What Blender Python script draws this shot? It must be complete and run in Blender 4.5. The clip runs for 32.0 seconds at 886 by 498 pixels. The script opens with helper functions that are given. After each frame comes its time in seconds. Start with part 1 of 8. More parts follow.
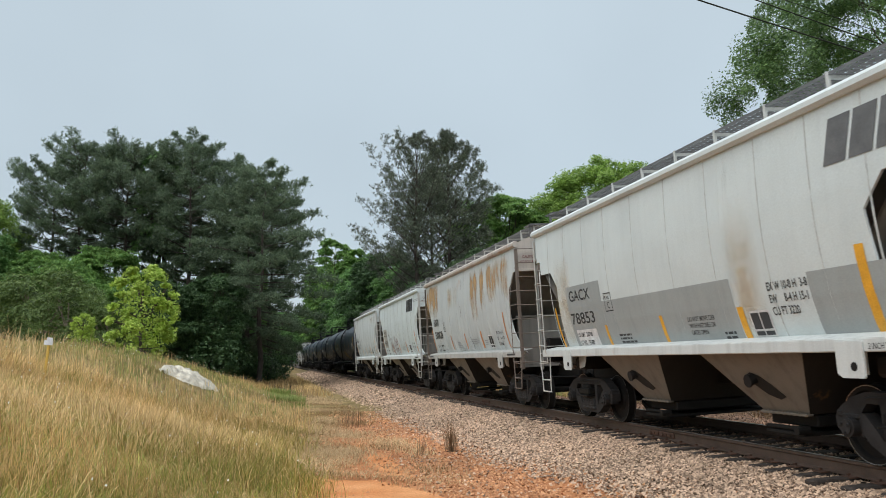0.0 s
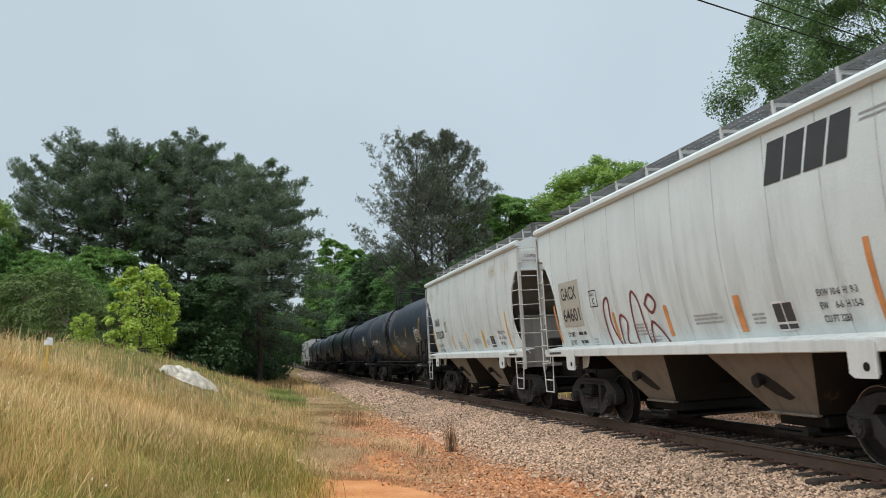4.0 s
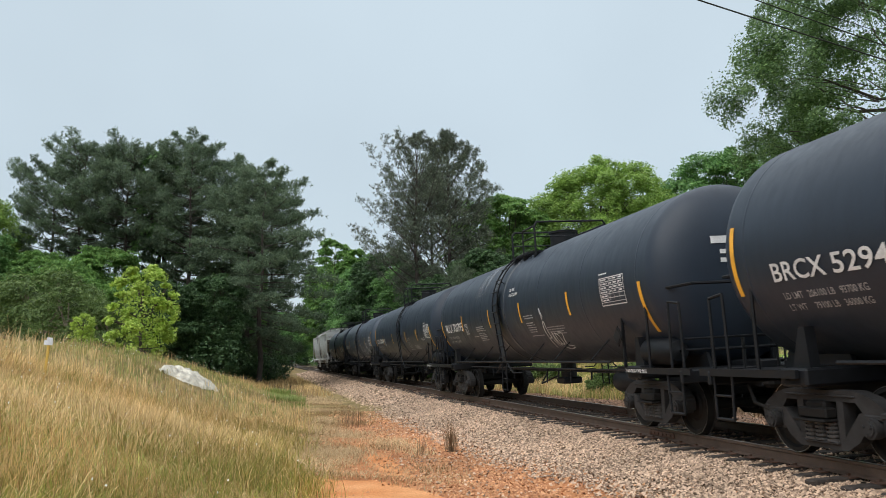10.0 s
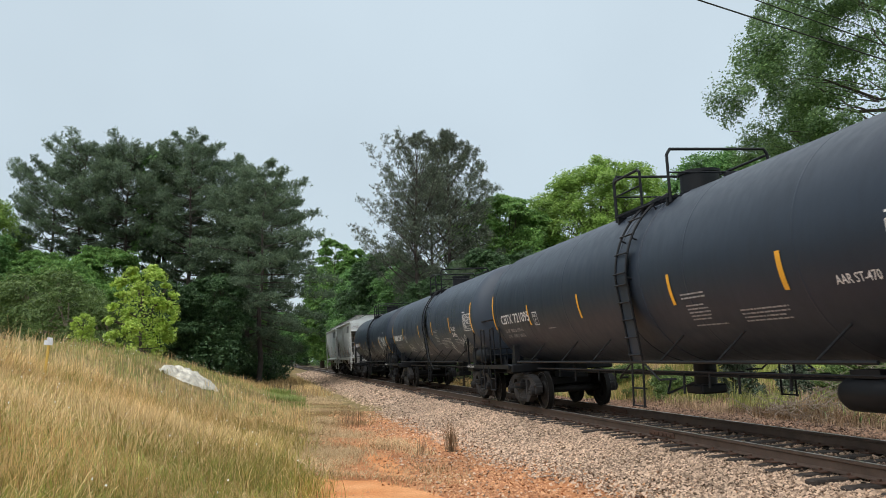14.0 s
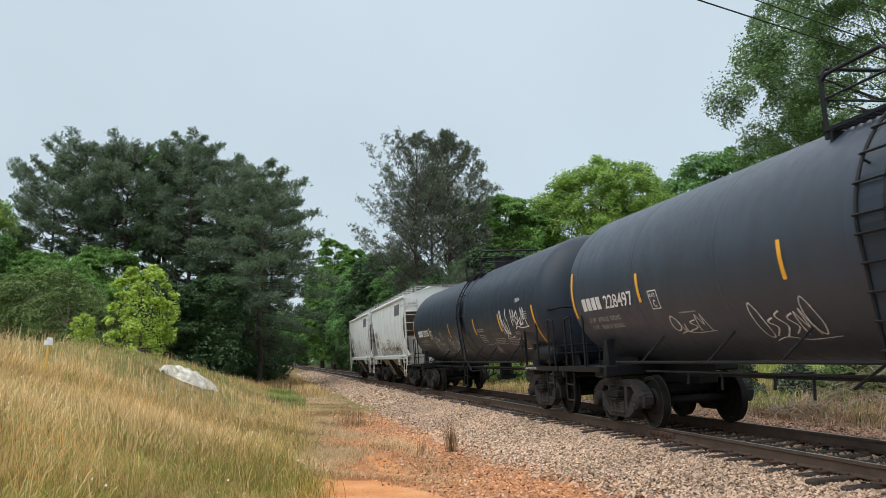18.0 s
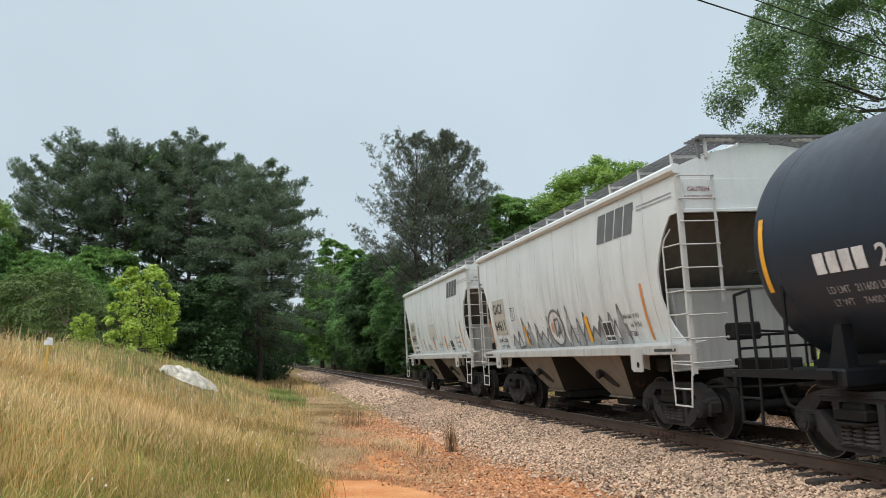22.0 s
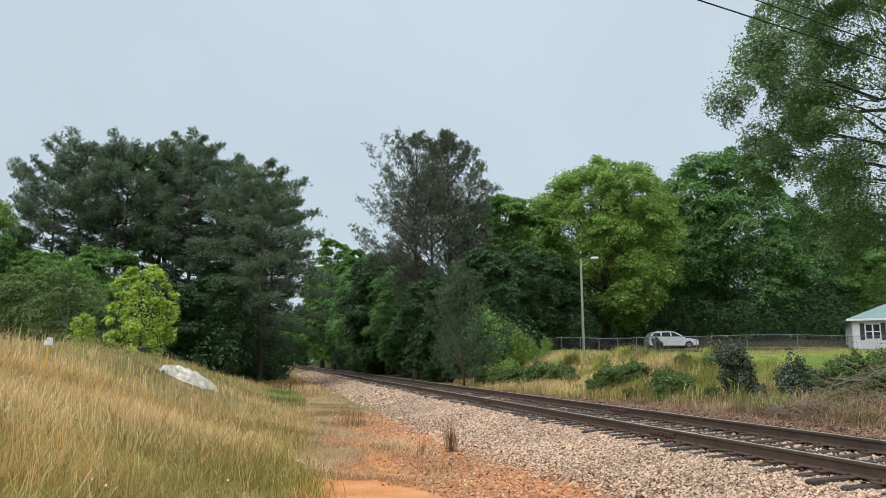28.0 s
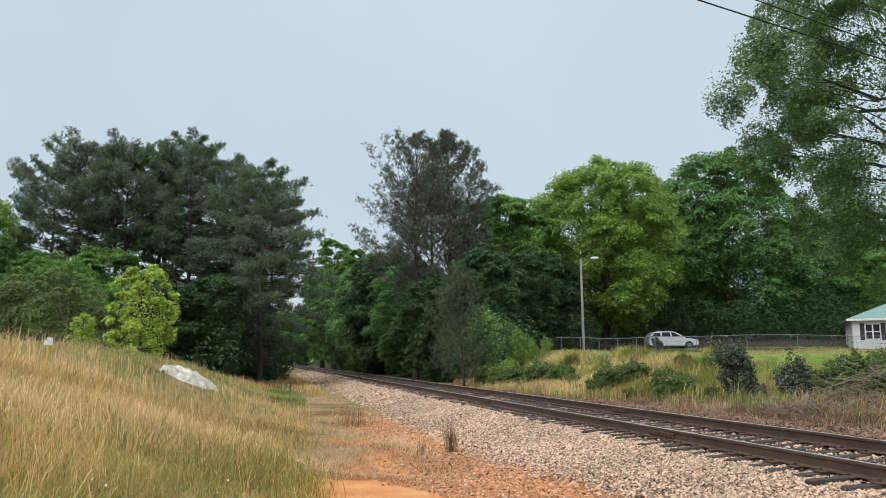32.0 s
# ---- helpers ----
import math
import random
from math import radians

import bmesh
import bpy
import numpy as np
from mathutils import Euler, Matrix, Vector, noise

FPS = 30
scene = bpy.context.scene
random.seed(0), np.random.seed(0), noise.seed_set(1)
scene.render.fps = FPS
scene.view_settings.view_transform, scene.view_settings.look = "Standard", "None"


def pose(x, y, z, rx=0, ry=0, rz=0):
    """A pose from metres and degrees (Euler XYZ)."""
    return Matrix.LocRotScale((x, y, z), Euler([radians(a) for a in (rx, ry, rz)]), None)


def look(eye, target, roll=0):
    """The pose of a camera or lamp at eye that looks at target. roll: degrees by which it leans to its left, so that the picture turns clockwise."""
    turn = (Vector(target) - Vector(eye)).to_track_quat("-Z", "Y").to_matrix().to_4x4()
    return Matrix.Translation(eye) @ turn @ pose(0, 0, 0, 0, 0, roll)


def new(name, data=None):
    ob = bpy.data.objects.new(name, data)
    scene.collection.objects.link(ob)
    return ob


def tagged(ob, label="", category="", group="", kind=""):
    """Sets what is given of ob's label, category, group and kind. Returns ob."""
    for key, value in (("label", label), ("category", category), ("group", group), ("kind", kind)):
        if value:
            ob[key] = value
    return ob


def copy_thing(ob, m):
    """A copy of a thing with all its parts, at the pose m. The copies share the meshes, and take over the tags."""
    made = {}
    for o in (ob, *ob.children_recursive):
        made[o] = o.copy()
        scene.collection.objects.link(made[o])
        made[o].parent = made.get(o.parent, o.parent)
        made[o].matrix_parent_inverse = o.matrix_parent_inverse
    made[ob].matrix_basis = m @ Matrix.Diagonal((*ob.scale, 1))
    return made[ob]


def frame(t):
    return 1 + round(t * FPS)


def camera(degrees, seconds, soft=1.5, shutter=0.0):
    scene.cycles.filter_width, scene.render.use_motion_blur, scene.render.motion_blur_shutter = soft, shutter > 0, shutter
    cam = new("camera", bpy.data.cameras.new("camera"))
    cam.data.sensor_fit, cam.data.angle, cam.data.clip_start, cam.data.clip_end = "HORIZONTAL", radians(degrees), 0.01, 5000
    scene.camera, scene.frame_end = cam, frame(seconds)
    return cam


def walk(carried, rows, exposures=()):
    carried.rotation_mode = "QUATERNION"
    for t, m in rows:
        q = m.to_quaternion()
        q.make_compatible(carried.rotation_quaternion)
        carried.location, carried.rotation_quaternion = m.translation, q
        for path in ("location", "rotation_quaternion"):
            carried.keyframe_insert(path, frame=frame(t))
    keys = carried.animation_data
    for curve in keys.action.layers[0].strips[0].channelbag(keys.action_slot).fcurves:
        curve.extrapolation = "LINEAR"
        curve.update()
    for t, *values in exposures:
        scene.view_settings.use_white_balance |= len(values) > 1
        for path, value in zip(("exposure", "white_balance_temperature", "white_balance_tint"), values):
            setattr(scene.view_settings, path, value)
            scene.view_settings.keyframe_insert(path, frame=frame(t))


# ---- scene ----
cam = camera(57.50, 32.0, soft=0.5, shutter=0.12)
EYE = (0.0, 0.0, 1.1254)
PITCH, ROLL = 0.143116, 0.006492


def camera_pose():
    ahead = Vector((0, math.cos(PITCH), math.sin(PITCH)))
    return look(EYE, Vector(EYE) + ahead * 10, math.degrees(-ROLL))


walk(cam, [(0.0, camera_pose()), (32.0, camera_pose())], [(0.0, -0.07), (6.5, -0.07), (8.5, 0.06), (21.0, 0.06), (23.5, -0.02), (32.0, 0.02)])

# ---- world, sun and exposure ----
world = bpy.data.worlds.new("overcast")
scene.world = world
world.use_nodes = True
wn, wl = world.node_tree.nodes, world.node_tree.links
wn.clear()
w_out = wn.new("ShaderNodeOutputWorld")
w_sky = wn.new("ShaderNodeTexSky")
w_sky.sky_type, w_sky.sun_disc = "NISHITA", False
w_sky.sun_elevation, w_sky.sun_rotation = radians(47.3), radians(220.6)
w_bg1 = wn.new("ShaderNodeBackground")
w_bg1.inputs["Strength"].default_value = 0.02
wl.new(w_sky.outputs[0], w_bg1.inputs["Color"])
w_co = wn.new("ShaderNodeTexCoord")
w_sep = wn.new("ShaderNodeSeparateXYZ")
wl.new(w_co.outputs["Generated"], w_sep.inputs[0])
w_ramp = wn.new("ShaderNodeValToRGB")
w_ramp.color_ramp.elements[0].position, w_ramp.color_ramp.elements[0].color = 0.0, (0.50, 0.585, 0.635, 1)
w_ramp.color_ramp.elements[1].position, w_ramp.color_ramp.elements[1].color = 1.0, (1.0, 1.0, 1.0, 1)
e_mid = w_ramp.color_ramp.elements.new(0.44)
e_mid.color = (0.545, 0.64, 0.70, 1)
wl.new(w_sep.outputs["Z"], w_ramp.inputs[0])
w_noise = wn.new("ShaderNodeTexNoise")
w_noise.inputs["Scale"].default_value = 1.6
w_noise.inputs["Detail"].default_value = 4
wl.new(w_co.outputs["Generated"], w_noise.inputs["Vector"])
w_nr = wn.new("ShaderNodeMapRange")
w_nr.inputs["From Min"].default_value, w_nr.inputs["From Max"].default_value = 0.3, 0.7
w_nr.inputs["To Min"].default_value, w_nr.inputs["To Max"].default_value = 0.93, 1.08
wl.new(w_noise.outputs[0], w_nr.inputs["Value"])
w_mul = wn.new("ShaderNodeMix")
w_mul.data_type, w_mul.blend_type = "RGBA", "MULTIPLY"
w_mul.inputs["Factor"].default_value = 1.0
wl.new(w_ramp.outputs[0], w_mul.inputs["A"])
w_zen = wn.new("ShaderNodeMapRange")
w_zen.inputs["From Min"].default_value, w_zen.inputs["From Max"].default_value = 0.45, 0.95
w_zen.inputs["To Min"].default_value, w_zen.inputs["To Max"].default_value = 1.0, 1.9
wl.new(w_sep.outputs["Z"], w_zen.inputs["Value"])
w_m2 = wn.new("ShaderNodeMath")
w_m2.operation = "MULTIPLY"
wl.new(w_nr.outputs[0], w_m2.inputs[0])
wl.new(w_zen.outputs[0], w_m2.inputs[1])
wl.new(w_m2.outputs[0], w_mul.inputs["B"])
w_bg2 = wn.new("ShaderNodeBackground")
w_bg2.inputs["Strength"].default_value = 0.965
wl.new(w_mul.outputs["Result"], w_bg2.inputs["Color"])
w_add = wn.new("ShaderNodeAddShader")
wl.new(w_bg1.outputs[0], w_add.inputs[0])
wl.new(w_bg2.outputs[0], w_add.inputs[1])
wl.new(w_add.outputs[0], w_out.inputs["Surface"])

sun_data = bpy.data.lights.new("sun", "SUN")
sun_data.energy, sun_data.angle, sun_data.color = 1.85, radians(60), (1.0, 0.98, 0.94)
sun = new("sun", sun_data)
sun.matrix_world = look((-36, -42, 60), (0, 0, 0))
scene.view_settings.exposure = 0.0

# ---- plan of the line: straight track, 0.6 % grade, a little cant ----
HEAD = 0.212909
ORIG = (5.86691813, 9.0)
GRADE, CANT = 0.00608, -0.0512
UX, UY = -math.sin(HEAD), math.cos(HEAD)      # away along the track
NX, NY = -math.cos(HEAD), -math.sin(HEAD)     # towards the camera's side
GAUGE_C = 0.7525                              # rail centre from track centre
DIST = [0.0, 6.59, 13.21, 19.85, 26.51, 33.15, 39.71, 46.19, 52.59, 58.94, 65.24, 71.51, 77.73, 83.91, 90.03, 96.10, 102.11,
        108.13, 114.21, 120.35, 126.55, 132.77, 138.99, 145.20, 151.41, 157.62, 163.82, 170.02, 176.22, 182.42, 188.62, 194.82, 201.02]


def on_line(s, off, h=0.0):
    """World place of a point s metres along the track, off metres to the camera's side, h above the rail tops."""
    o = off - h * CANT
    return (ORIG[0] + UX * s + NX * o, ORIG[1] + UY * s + NY * o, GRADE * s + h + off * CANT)


def line_pose(s):
    x = Vector((-UX, -UY, -GRADE)).normalized()
    y = Vector((-NX, -NY, -CANT)).normalized()
    z = x.cross(y).normalized()
    y = z.cross(x)
    m = Matrix((x, y, z)).transposed().to_4x4()
    return Matrix.Translation(on_line(s, 0, 0)) @ m


def to_line(x, y):
    dx, dy = x - ORIG[0], y - ORIG[1]
    return dx * UX + dy * UY, dx * NX + dy * NY


def smooth(v, a, b):
    t = np.clip((np.asarray(v, float) - a) / (b - a), 0, 1)
    return t * t * (3 - 2 * t)


def ripple(x, y):
    return (np.sin(x * 0.61 + 1.3 * np.sin(y * 0.37)) * np.cos(y * 0.53 + np.sin(x * 0.29)) + 0.5 * np.sin(x * 1.7 + y * 1.1) * np.cos(y * 1.9 - x * 0.8))


def ground_so(s, off):
    """Height of the ground at track coordinates."""
    s, off = np.asarray(s, float), np.asarray(off, float)
    near = np.interp(off, [0, 1.25, 1.5, 3.3, 4.2, 7.3, 60], [-0.238, -0.240, -0.285, -0.62, -0.64, -0.54, -0.54])
    hill = 2.2 * smooth(off, 7.2 - 0.8 * smooth(s, 20, 34), 16) * (1 - 0.62 * smooth(s, 24, 52)) * (1 - 0.3 * smooth(-s, 0, 40))
    hill = hill + 0.50 * np.exp(-((s - 21.5) / 6.5) ** 2 - ((off - 12.8) / 2.6) ** 2)
    hill = hill + 0.62 * np.exp(-((s - 28.0) / 6.0) ** 2 - ((off - 10.6) / 2.0) ** 2) + 0.42 * np.exp(-((s - 37.0) / 6.0) ** 2 - ((off - 9.2) / 1.9) ** 2)
    far_lo = np.interp(-off, [0, 1.25, 1.5, 3.0, 5.2, 300], [-0.238, -0.240, -0.285, -0.60, -0.58, -0.58])
    x = ORIG[0] + UX * s + NX * off
    y = ORIG[1] + UY * s + NY * off
    line = GRADE * np.clip(s, -200, 500) + np.where(np.abs(off) < 2.5, off * CANT, np.sign(off) * 2.5 * CANT)
    lawn = 0.72 + 0.051 * (np.clip(y, -40, 84) - 29) - line
    lawn = lawn - smooth(x, 4, 9) * np.interp(y, [40, 66, 76, 80, 86], [0, 0.42, 0.66, 0.5, 0])
    lift = smooth(-off, 5.6, 11.0 + 5 * smooth(s, 35, 60))
    z = np.where(off >= 0, near + hill, far_lo + (lawn - far_lo) * lift)
    calm = smooth(np.abs(off), 3.2, 9.0)
    z = z + calm * 0.06 * ripple(x, y) + 0.25 * smooth(np.abs(off), 12, 40) * ripple(x * 0.12, y * 0.12)
    return z + line


def ground_z(x, y):
    s, off = to_line(np.asarray(x, float), np.asarray(y, float))
    return ground_so(s, off)


# ---- mesh helpers ----
class Build:
    """Collects vertices and faces of one mesh."""

    def __init__(self):
        self.v, self.f, self.sm = [], [], []

    def add(self, verts, faces, smooth_on=False):
        n = len(self.v)
        self.v.extend(verts)
        self.f.extend([tuple(i + n for i in f) for f in faces])
        self.sm.extend([smooth_on] * len(faces))
        return self

    def box(self, c, size, m=None):
        hx, hy, hz = size[0] / 2, size[1] / 2, size[2] / 2
        vs = [Vector((sx * hx, sy * hy, sz * hz)) for sx in (-1, 1) for sy in (-1, 1) for sz in (-1, 1)]
        if m is not None:
            vs = [m @ q for q in vs]
        vs = [tuple(q + Vector(c)) for q in vs]
        return self.add(vs, [(0, 1, 3, 2), (4, 6, 7, 5), (0, 4, 5, 1), (2, 3, 7, 6), (0, 2, 6, 4), (1, 5, 7, 3)])

    def cbox(self, c, size, ch=0.01):
        """A box with chamfered edges."""
        h = [q / 2 for q in size]
        ch = min(ch, min(h) * 0.6)
        vs, idx = [], {}
        for sx in (-1, 1):
            for sy in (-1, 1):
                for sz in (-1, 1):
                    for k in range(3):
                        q = [sx * (h[0] - ch), sy * (h[1] - ch), sz * (h[2] - ch)]
                        q[k] = (sx, sy, sz)[k] * h[k]
                        idx[(sx, sy, sz, k)] = len(vs)
                        vs.append((q[0] + c[0], q[1] + c[1], q[2] + c[2]))
        fs = []
        for k in range(3):
            a, b = [q for q in range(3) if q != k]
            for sg in (-1, 1):
                loop = []
                for sa, sb in ((-1, -1), (1, -1), (1, 1), (-1, 1)):
                    key = [0, 0, 0]
                    key[k], key[a], key[b] = sg, sa, sb
                    loop.append(idx[(*key, k)])
                fs.append(tuple(loop))
        for k in range(3):
            a, b = [q for q in range(3) if q != k]
            for sa in (-1, 1):
                for sb in (-1, 1):
                    lo, hi = [0, 0, 0], [0, 0, 0]
                    lo[k], hi[k] = -1, 1
                    lo[a] = hi[a] = sa
                    lo[b] = hi[b] = sb
                    fs.append((idx[(*lo, a)], idx[(*hi, a)], idx[(*hi, b)], idx[(*lo, b)]))
        for sx in (-1, 1):
            for sy in (-1, 1):
                for sz in (-1, 1):
                    fs.append(tuple(idx[(sx, sy, sz, k)] for k in range(3)))
        return self.add(vs, fs)

    def cyl(self, p0, p1, r, n=10, r1=None, caps=True):
        p0, p1 = Vector(p0), Vector(p1)
        r1 = r if r1 is None else r1
        d = p1 - p0
        if d.length < 1e-6:
            return self
        d.normalize()
        a = d.orthogonal().normalized()
        b = d.cross(a)
        vs = []
        for p, rr in ((p0, r), (p1, r1)):
            for i in range(n):
                t = 2 * math.pi * i / n
                vs.append(tuple(p + a * math.cos(t) * rr + b * math.sin(t) * rr))
        self.add(vs, [(i, (i + 1) % n, n + (i + 1) % n, n + i) for i in range(n)], True)
        if caps:
            k = len(self.v) - 2 * n
            self.f.extend([tuple(range(k + n - 1, k - 1, -1)), tuple(range(k + n, k + 2 * n))])
            self.sm.extend([False, False])
        return self

    def tube(self, pts, r, n=8):
        for p, q in zip(pts[:-1], pts[1:]):
            self.cyl(p, q, r, n)
        return self

    def lathe(self, prof, c, n=28, axis="y"):
        """Turns a profile of (along, radius) round an axis through c."""
        vs = []
        for a, r in prof:
            for i in range(n):
                t = 2 * math.pi * i / n
                u, w = r * math.cos(t), r * math.sin(t)
                q = {"y": (u, a, w), "x": (a, u, w), "z": (u, w, a)}[axis]
                vs.append((q[0] + c[0], q[1] + c[1], q[2] + c[2]))
        fs = [(j * n + i, j * n + (i + 1) % n, (j + 1) * n + (i + 1) % n, (j + 1) * n + i) for j in range(len(prof) - 1) for i in range(n)]
        return self.add(vs, fs, True)

    def prism(self, poly, y0, y1):
        """A polygon of (x, z) drawn out from y0 to y1."""
        n = len(poly)
        vs = [(x, y0, z) for x, z in poly] + [(x, y1, z) for x, z in poly]
        fs = [tuple(range(n)), tuple(range(2 * n - 1, n - 1, -1))] + [(i, n + i, n + (i + 1) % n, (i + 1) % n) for i in range(n)]
        return self.add(vs, fs)

    def grid(self, fn, nu, nv, smooth_on=True, flip=False):
        """A sheet through fn(u, v) for u, v in 0..1."""
        vs = [tuple(fn(i / nu, j / nv)) for j in range(nv + 1) for i in range(nu + 1)]
        w = nu + 1
        fs = [(j * w + i, j * w + i + 1, (j + 1) * w + i + 1, (j + 1) * w + i) for j in range(nv) for i in range(nu)]
        if flip:
            fs = [f[::-1] for f in fs]
        return self.add(vs, fs, smooth_on)

    def mesh(self, name, material, sharp=35):
        me = bpy.data.meshes.new(name)
        me.from_pydata([tuple(q) for q in self.v], [], self.f)
        me.polygons.foreach_set("use_smooth", self.sm)
        bm = bmesh.new()
        bm.from_mesh(me)
        bmesh.ops.recalc_face_normals(bm, faces=bm.faces)
        bm.to_mesh(me)
        bm.free()
        if any(self.sm):
            me.set_sharp_from_angle(angle=radians(sharp))
        me.materials.append(material)
        return me


def raw_mesh(name, verts, faces_n, material, smooth_on=False):
    """A mesh from arrays: verts (n, 3), faces (m, k)."""
    verts, faces_n = np.asarray(verts, np.float32), np.asarray(faces_n, np.int32)
    me = bpy.data.meshes.new(name)
    me.vertices.add(len(verts))
    me.vertices.foreach_set("co", verts.ravel())
    m, k = faces_n.shape
    me.loops.add(m * k)
    me.loops.foreach_set("vertex_index", faces_n.ravel())
    me.polygons.add(m)
    me.polygons.foreach_set("loop_start", np.arange(0, m * k, k, dtype=np.int32))
    me.polygons.foreach_set("loop_total", np.full(m, k, np.int32))
    if smooth_on:
        me.polygons.foreach_set("use_smooth", np.ones(m, bool))
    me.update(calc_edges=True)
    me.validate()
    me.materials.append(material)
    return me


def thing(name, label, category, group="", kind="", at=None):
    ob = new(name)
    ob.empty_display_size = 0.2
    if at is not None:
        ob.matrix_world = at
    return tagged(ob, label, category, group, kind)


KEPT = {}


def part(name, b, material, parent, label="", key=None, at=None):
    """Links a Build (or a mesh) as one object under a thing or a part. Alike parts share their mesh by key."""
    k = (key, material.name) if key else None
    if k and k in KEPT:
        me = KEPT[k]
    else:
        if callable(b):
            b = b()
        me = b if isinstance(b, bpy.types.Mesh) else b.mesh(name, material)
        if k:
            KEPT[k] = me
    ob = new(name, me)
    ob.parent = parent
    if at is not None:
        ob.matrix_basis = at
    return tagged(ob, label)


def solo(name, b, material, label, category, group="", kind="", at=None):
    me = b if isinstance(b, bpy.types.Mesh) else b.mesh(name, material)
    ob = new(name, me)
    if at is not None:
        ob.matrix_world = at
    return tagged(ob, label, category, group, kind)


# ---- materials ----
def node_mat(name):
    m = bpy.data.materials.new(name)
    m.use_nodes = True
    nt = m.node_tree
    return m, nt.nodes, nt.links, nt.nodes["Principled BSDF"]


def noise_node(nodes, links, scale, detail=4.0, stretch=None, coord="Object", rough=0.55):
    co = nodes.new("ShaderNodeTexCoord")
    n = nodes.new("ShaderNodeTexNoise")
    n.inputs["Scale"].default_value, n.inputs["Detail"].default_value = scale, detail
    n.inputs["Roughness"].default_value = rough
    if stretch:
        mp = nodes.new("ShaderNodeMapping")
        mp.inputs["Scale"].default_value = stretch
        links.new(co.outputs[coord], mp.inputs["Vector"])
        links.new(mp.outputs[0], n.inputs["Vector"])
    else:
        links.new(co.outputs[coord], n.inputs["Vector"])
    return n.outputs[0]


def ramp_node(nodes, links, src, stops):
    r = nodes.new("ShaderNodeValToRGB")
    el = r.color_ramp.elements
    while len(el) < len(stops):
        el.new(0.5)
    for e, (p, c) in zip(el, stops):
        e.position, e.color = p, (*c, 1) if len(c) == 3 else c
    links.new(src, r.inputs[0])
    return r.outputs[0]


def mix_node(nodes, links, a, b, fac, mode="MIX"):
    x = nodes.new("ShaderNodeMix")
    x.data_type, x.blend_type = "RGBA", mode
    for key, val in (("A", a), ("B", b), ("Factor", fac)):
        if isinstance(val, (int, float)):
            x.inputs[key].default_value = val
        elif isinstance(val, tuple):
            x.inputs[key].default_value = (*val[:3], 1)
        else:
            links.new(val, x.inputs[key])
    return x.outputs["Result"]


def bump_node(nodes, links, src, strength, distance, to):
    b = nodes.new("ShaderNodeBump")
    b.inputs["Strength"].default_value, b.inputs["Distance"].default_value = strength, distance
    links.new(src, b.inputs["Height"])
    links.new(b.outputs[0], to.inputs["Normal"])


def shade(c, k):
    return tuple(min(1.0, q * k) for q in c)


def plain(name, col, rough=0.6, metal=0.0, var=0.25, scale=3.0, fine=40.0, bump=0.15, dist=0.01, stretch=None):
    """A surface with blotches, fine grain and a little relief."""
    m, n, l, p = node_mat(name)
    big = noise_node(n, l, scale, 5, stretch)
    c1 = ramp_node(n, l, big, [(0.3, shade(col, 1 - var)), (0.7, shade(col, 1 + var))])
    small = noise_node(n, l, fine, 3)
    c2 = mix_node(n, l, c1, ramp_node(n, l, small, [(0.3, (0.78, 0.78, 0.78)), (0.7, (1.18, 1.18, 1.18))]), 0.6, "MULTIPLY")
    l.new(c2, p.inputs["Base Color"])
    p.inputs["Metallic"].default_value = metal
    rr = n.new("ShaderNodeMapRange")
    rr.inputs["To Min"].default_value, rr.inputs["To Max"].default_value = max(0.05, rough - 0.12), min(1.0, rough + 0.12)
    l.new(big, rr.inputs["Value"])
    l.new(rr.outputs[0], p.inputs["Roughness"])
    if bump:
        bump_node(n, l, small, bump, dist, p)
    return m


def dull(m, v):
    """Lowers the sheen of a surface."""
    m.node_tree.nodes["Principled BSDF"].inputs["Specular IOR Level"].default_value = v
    return m


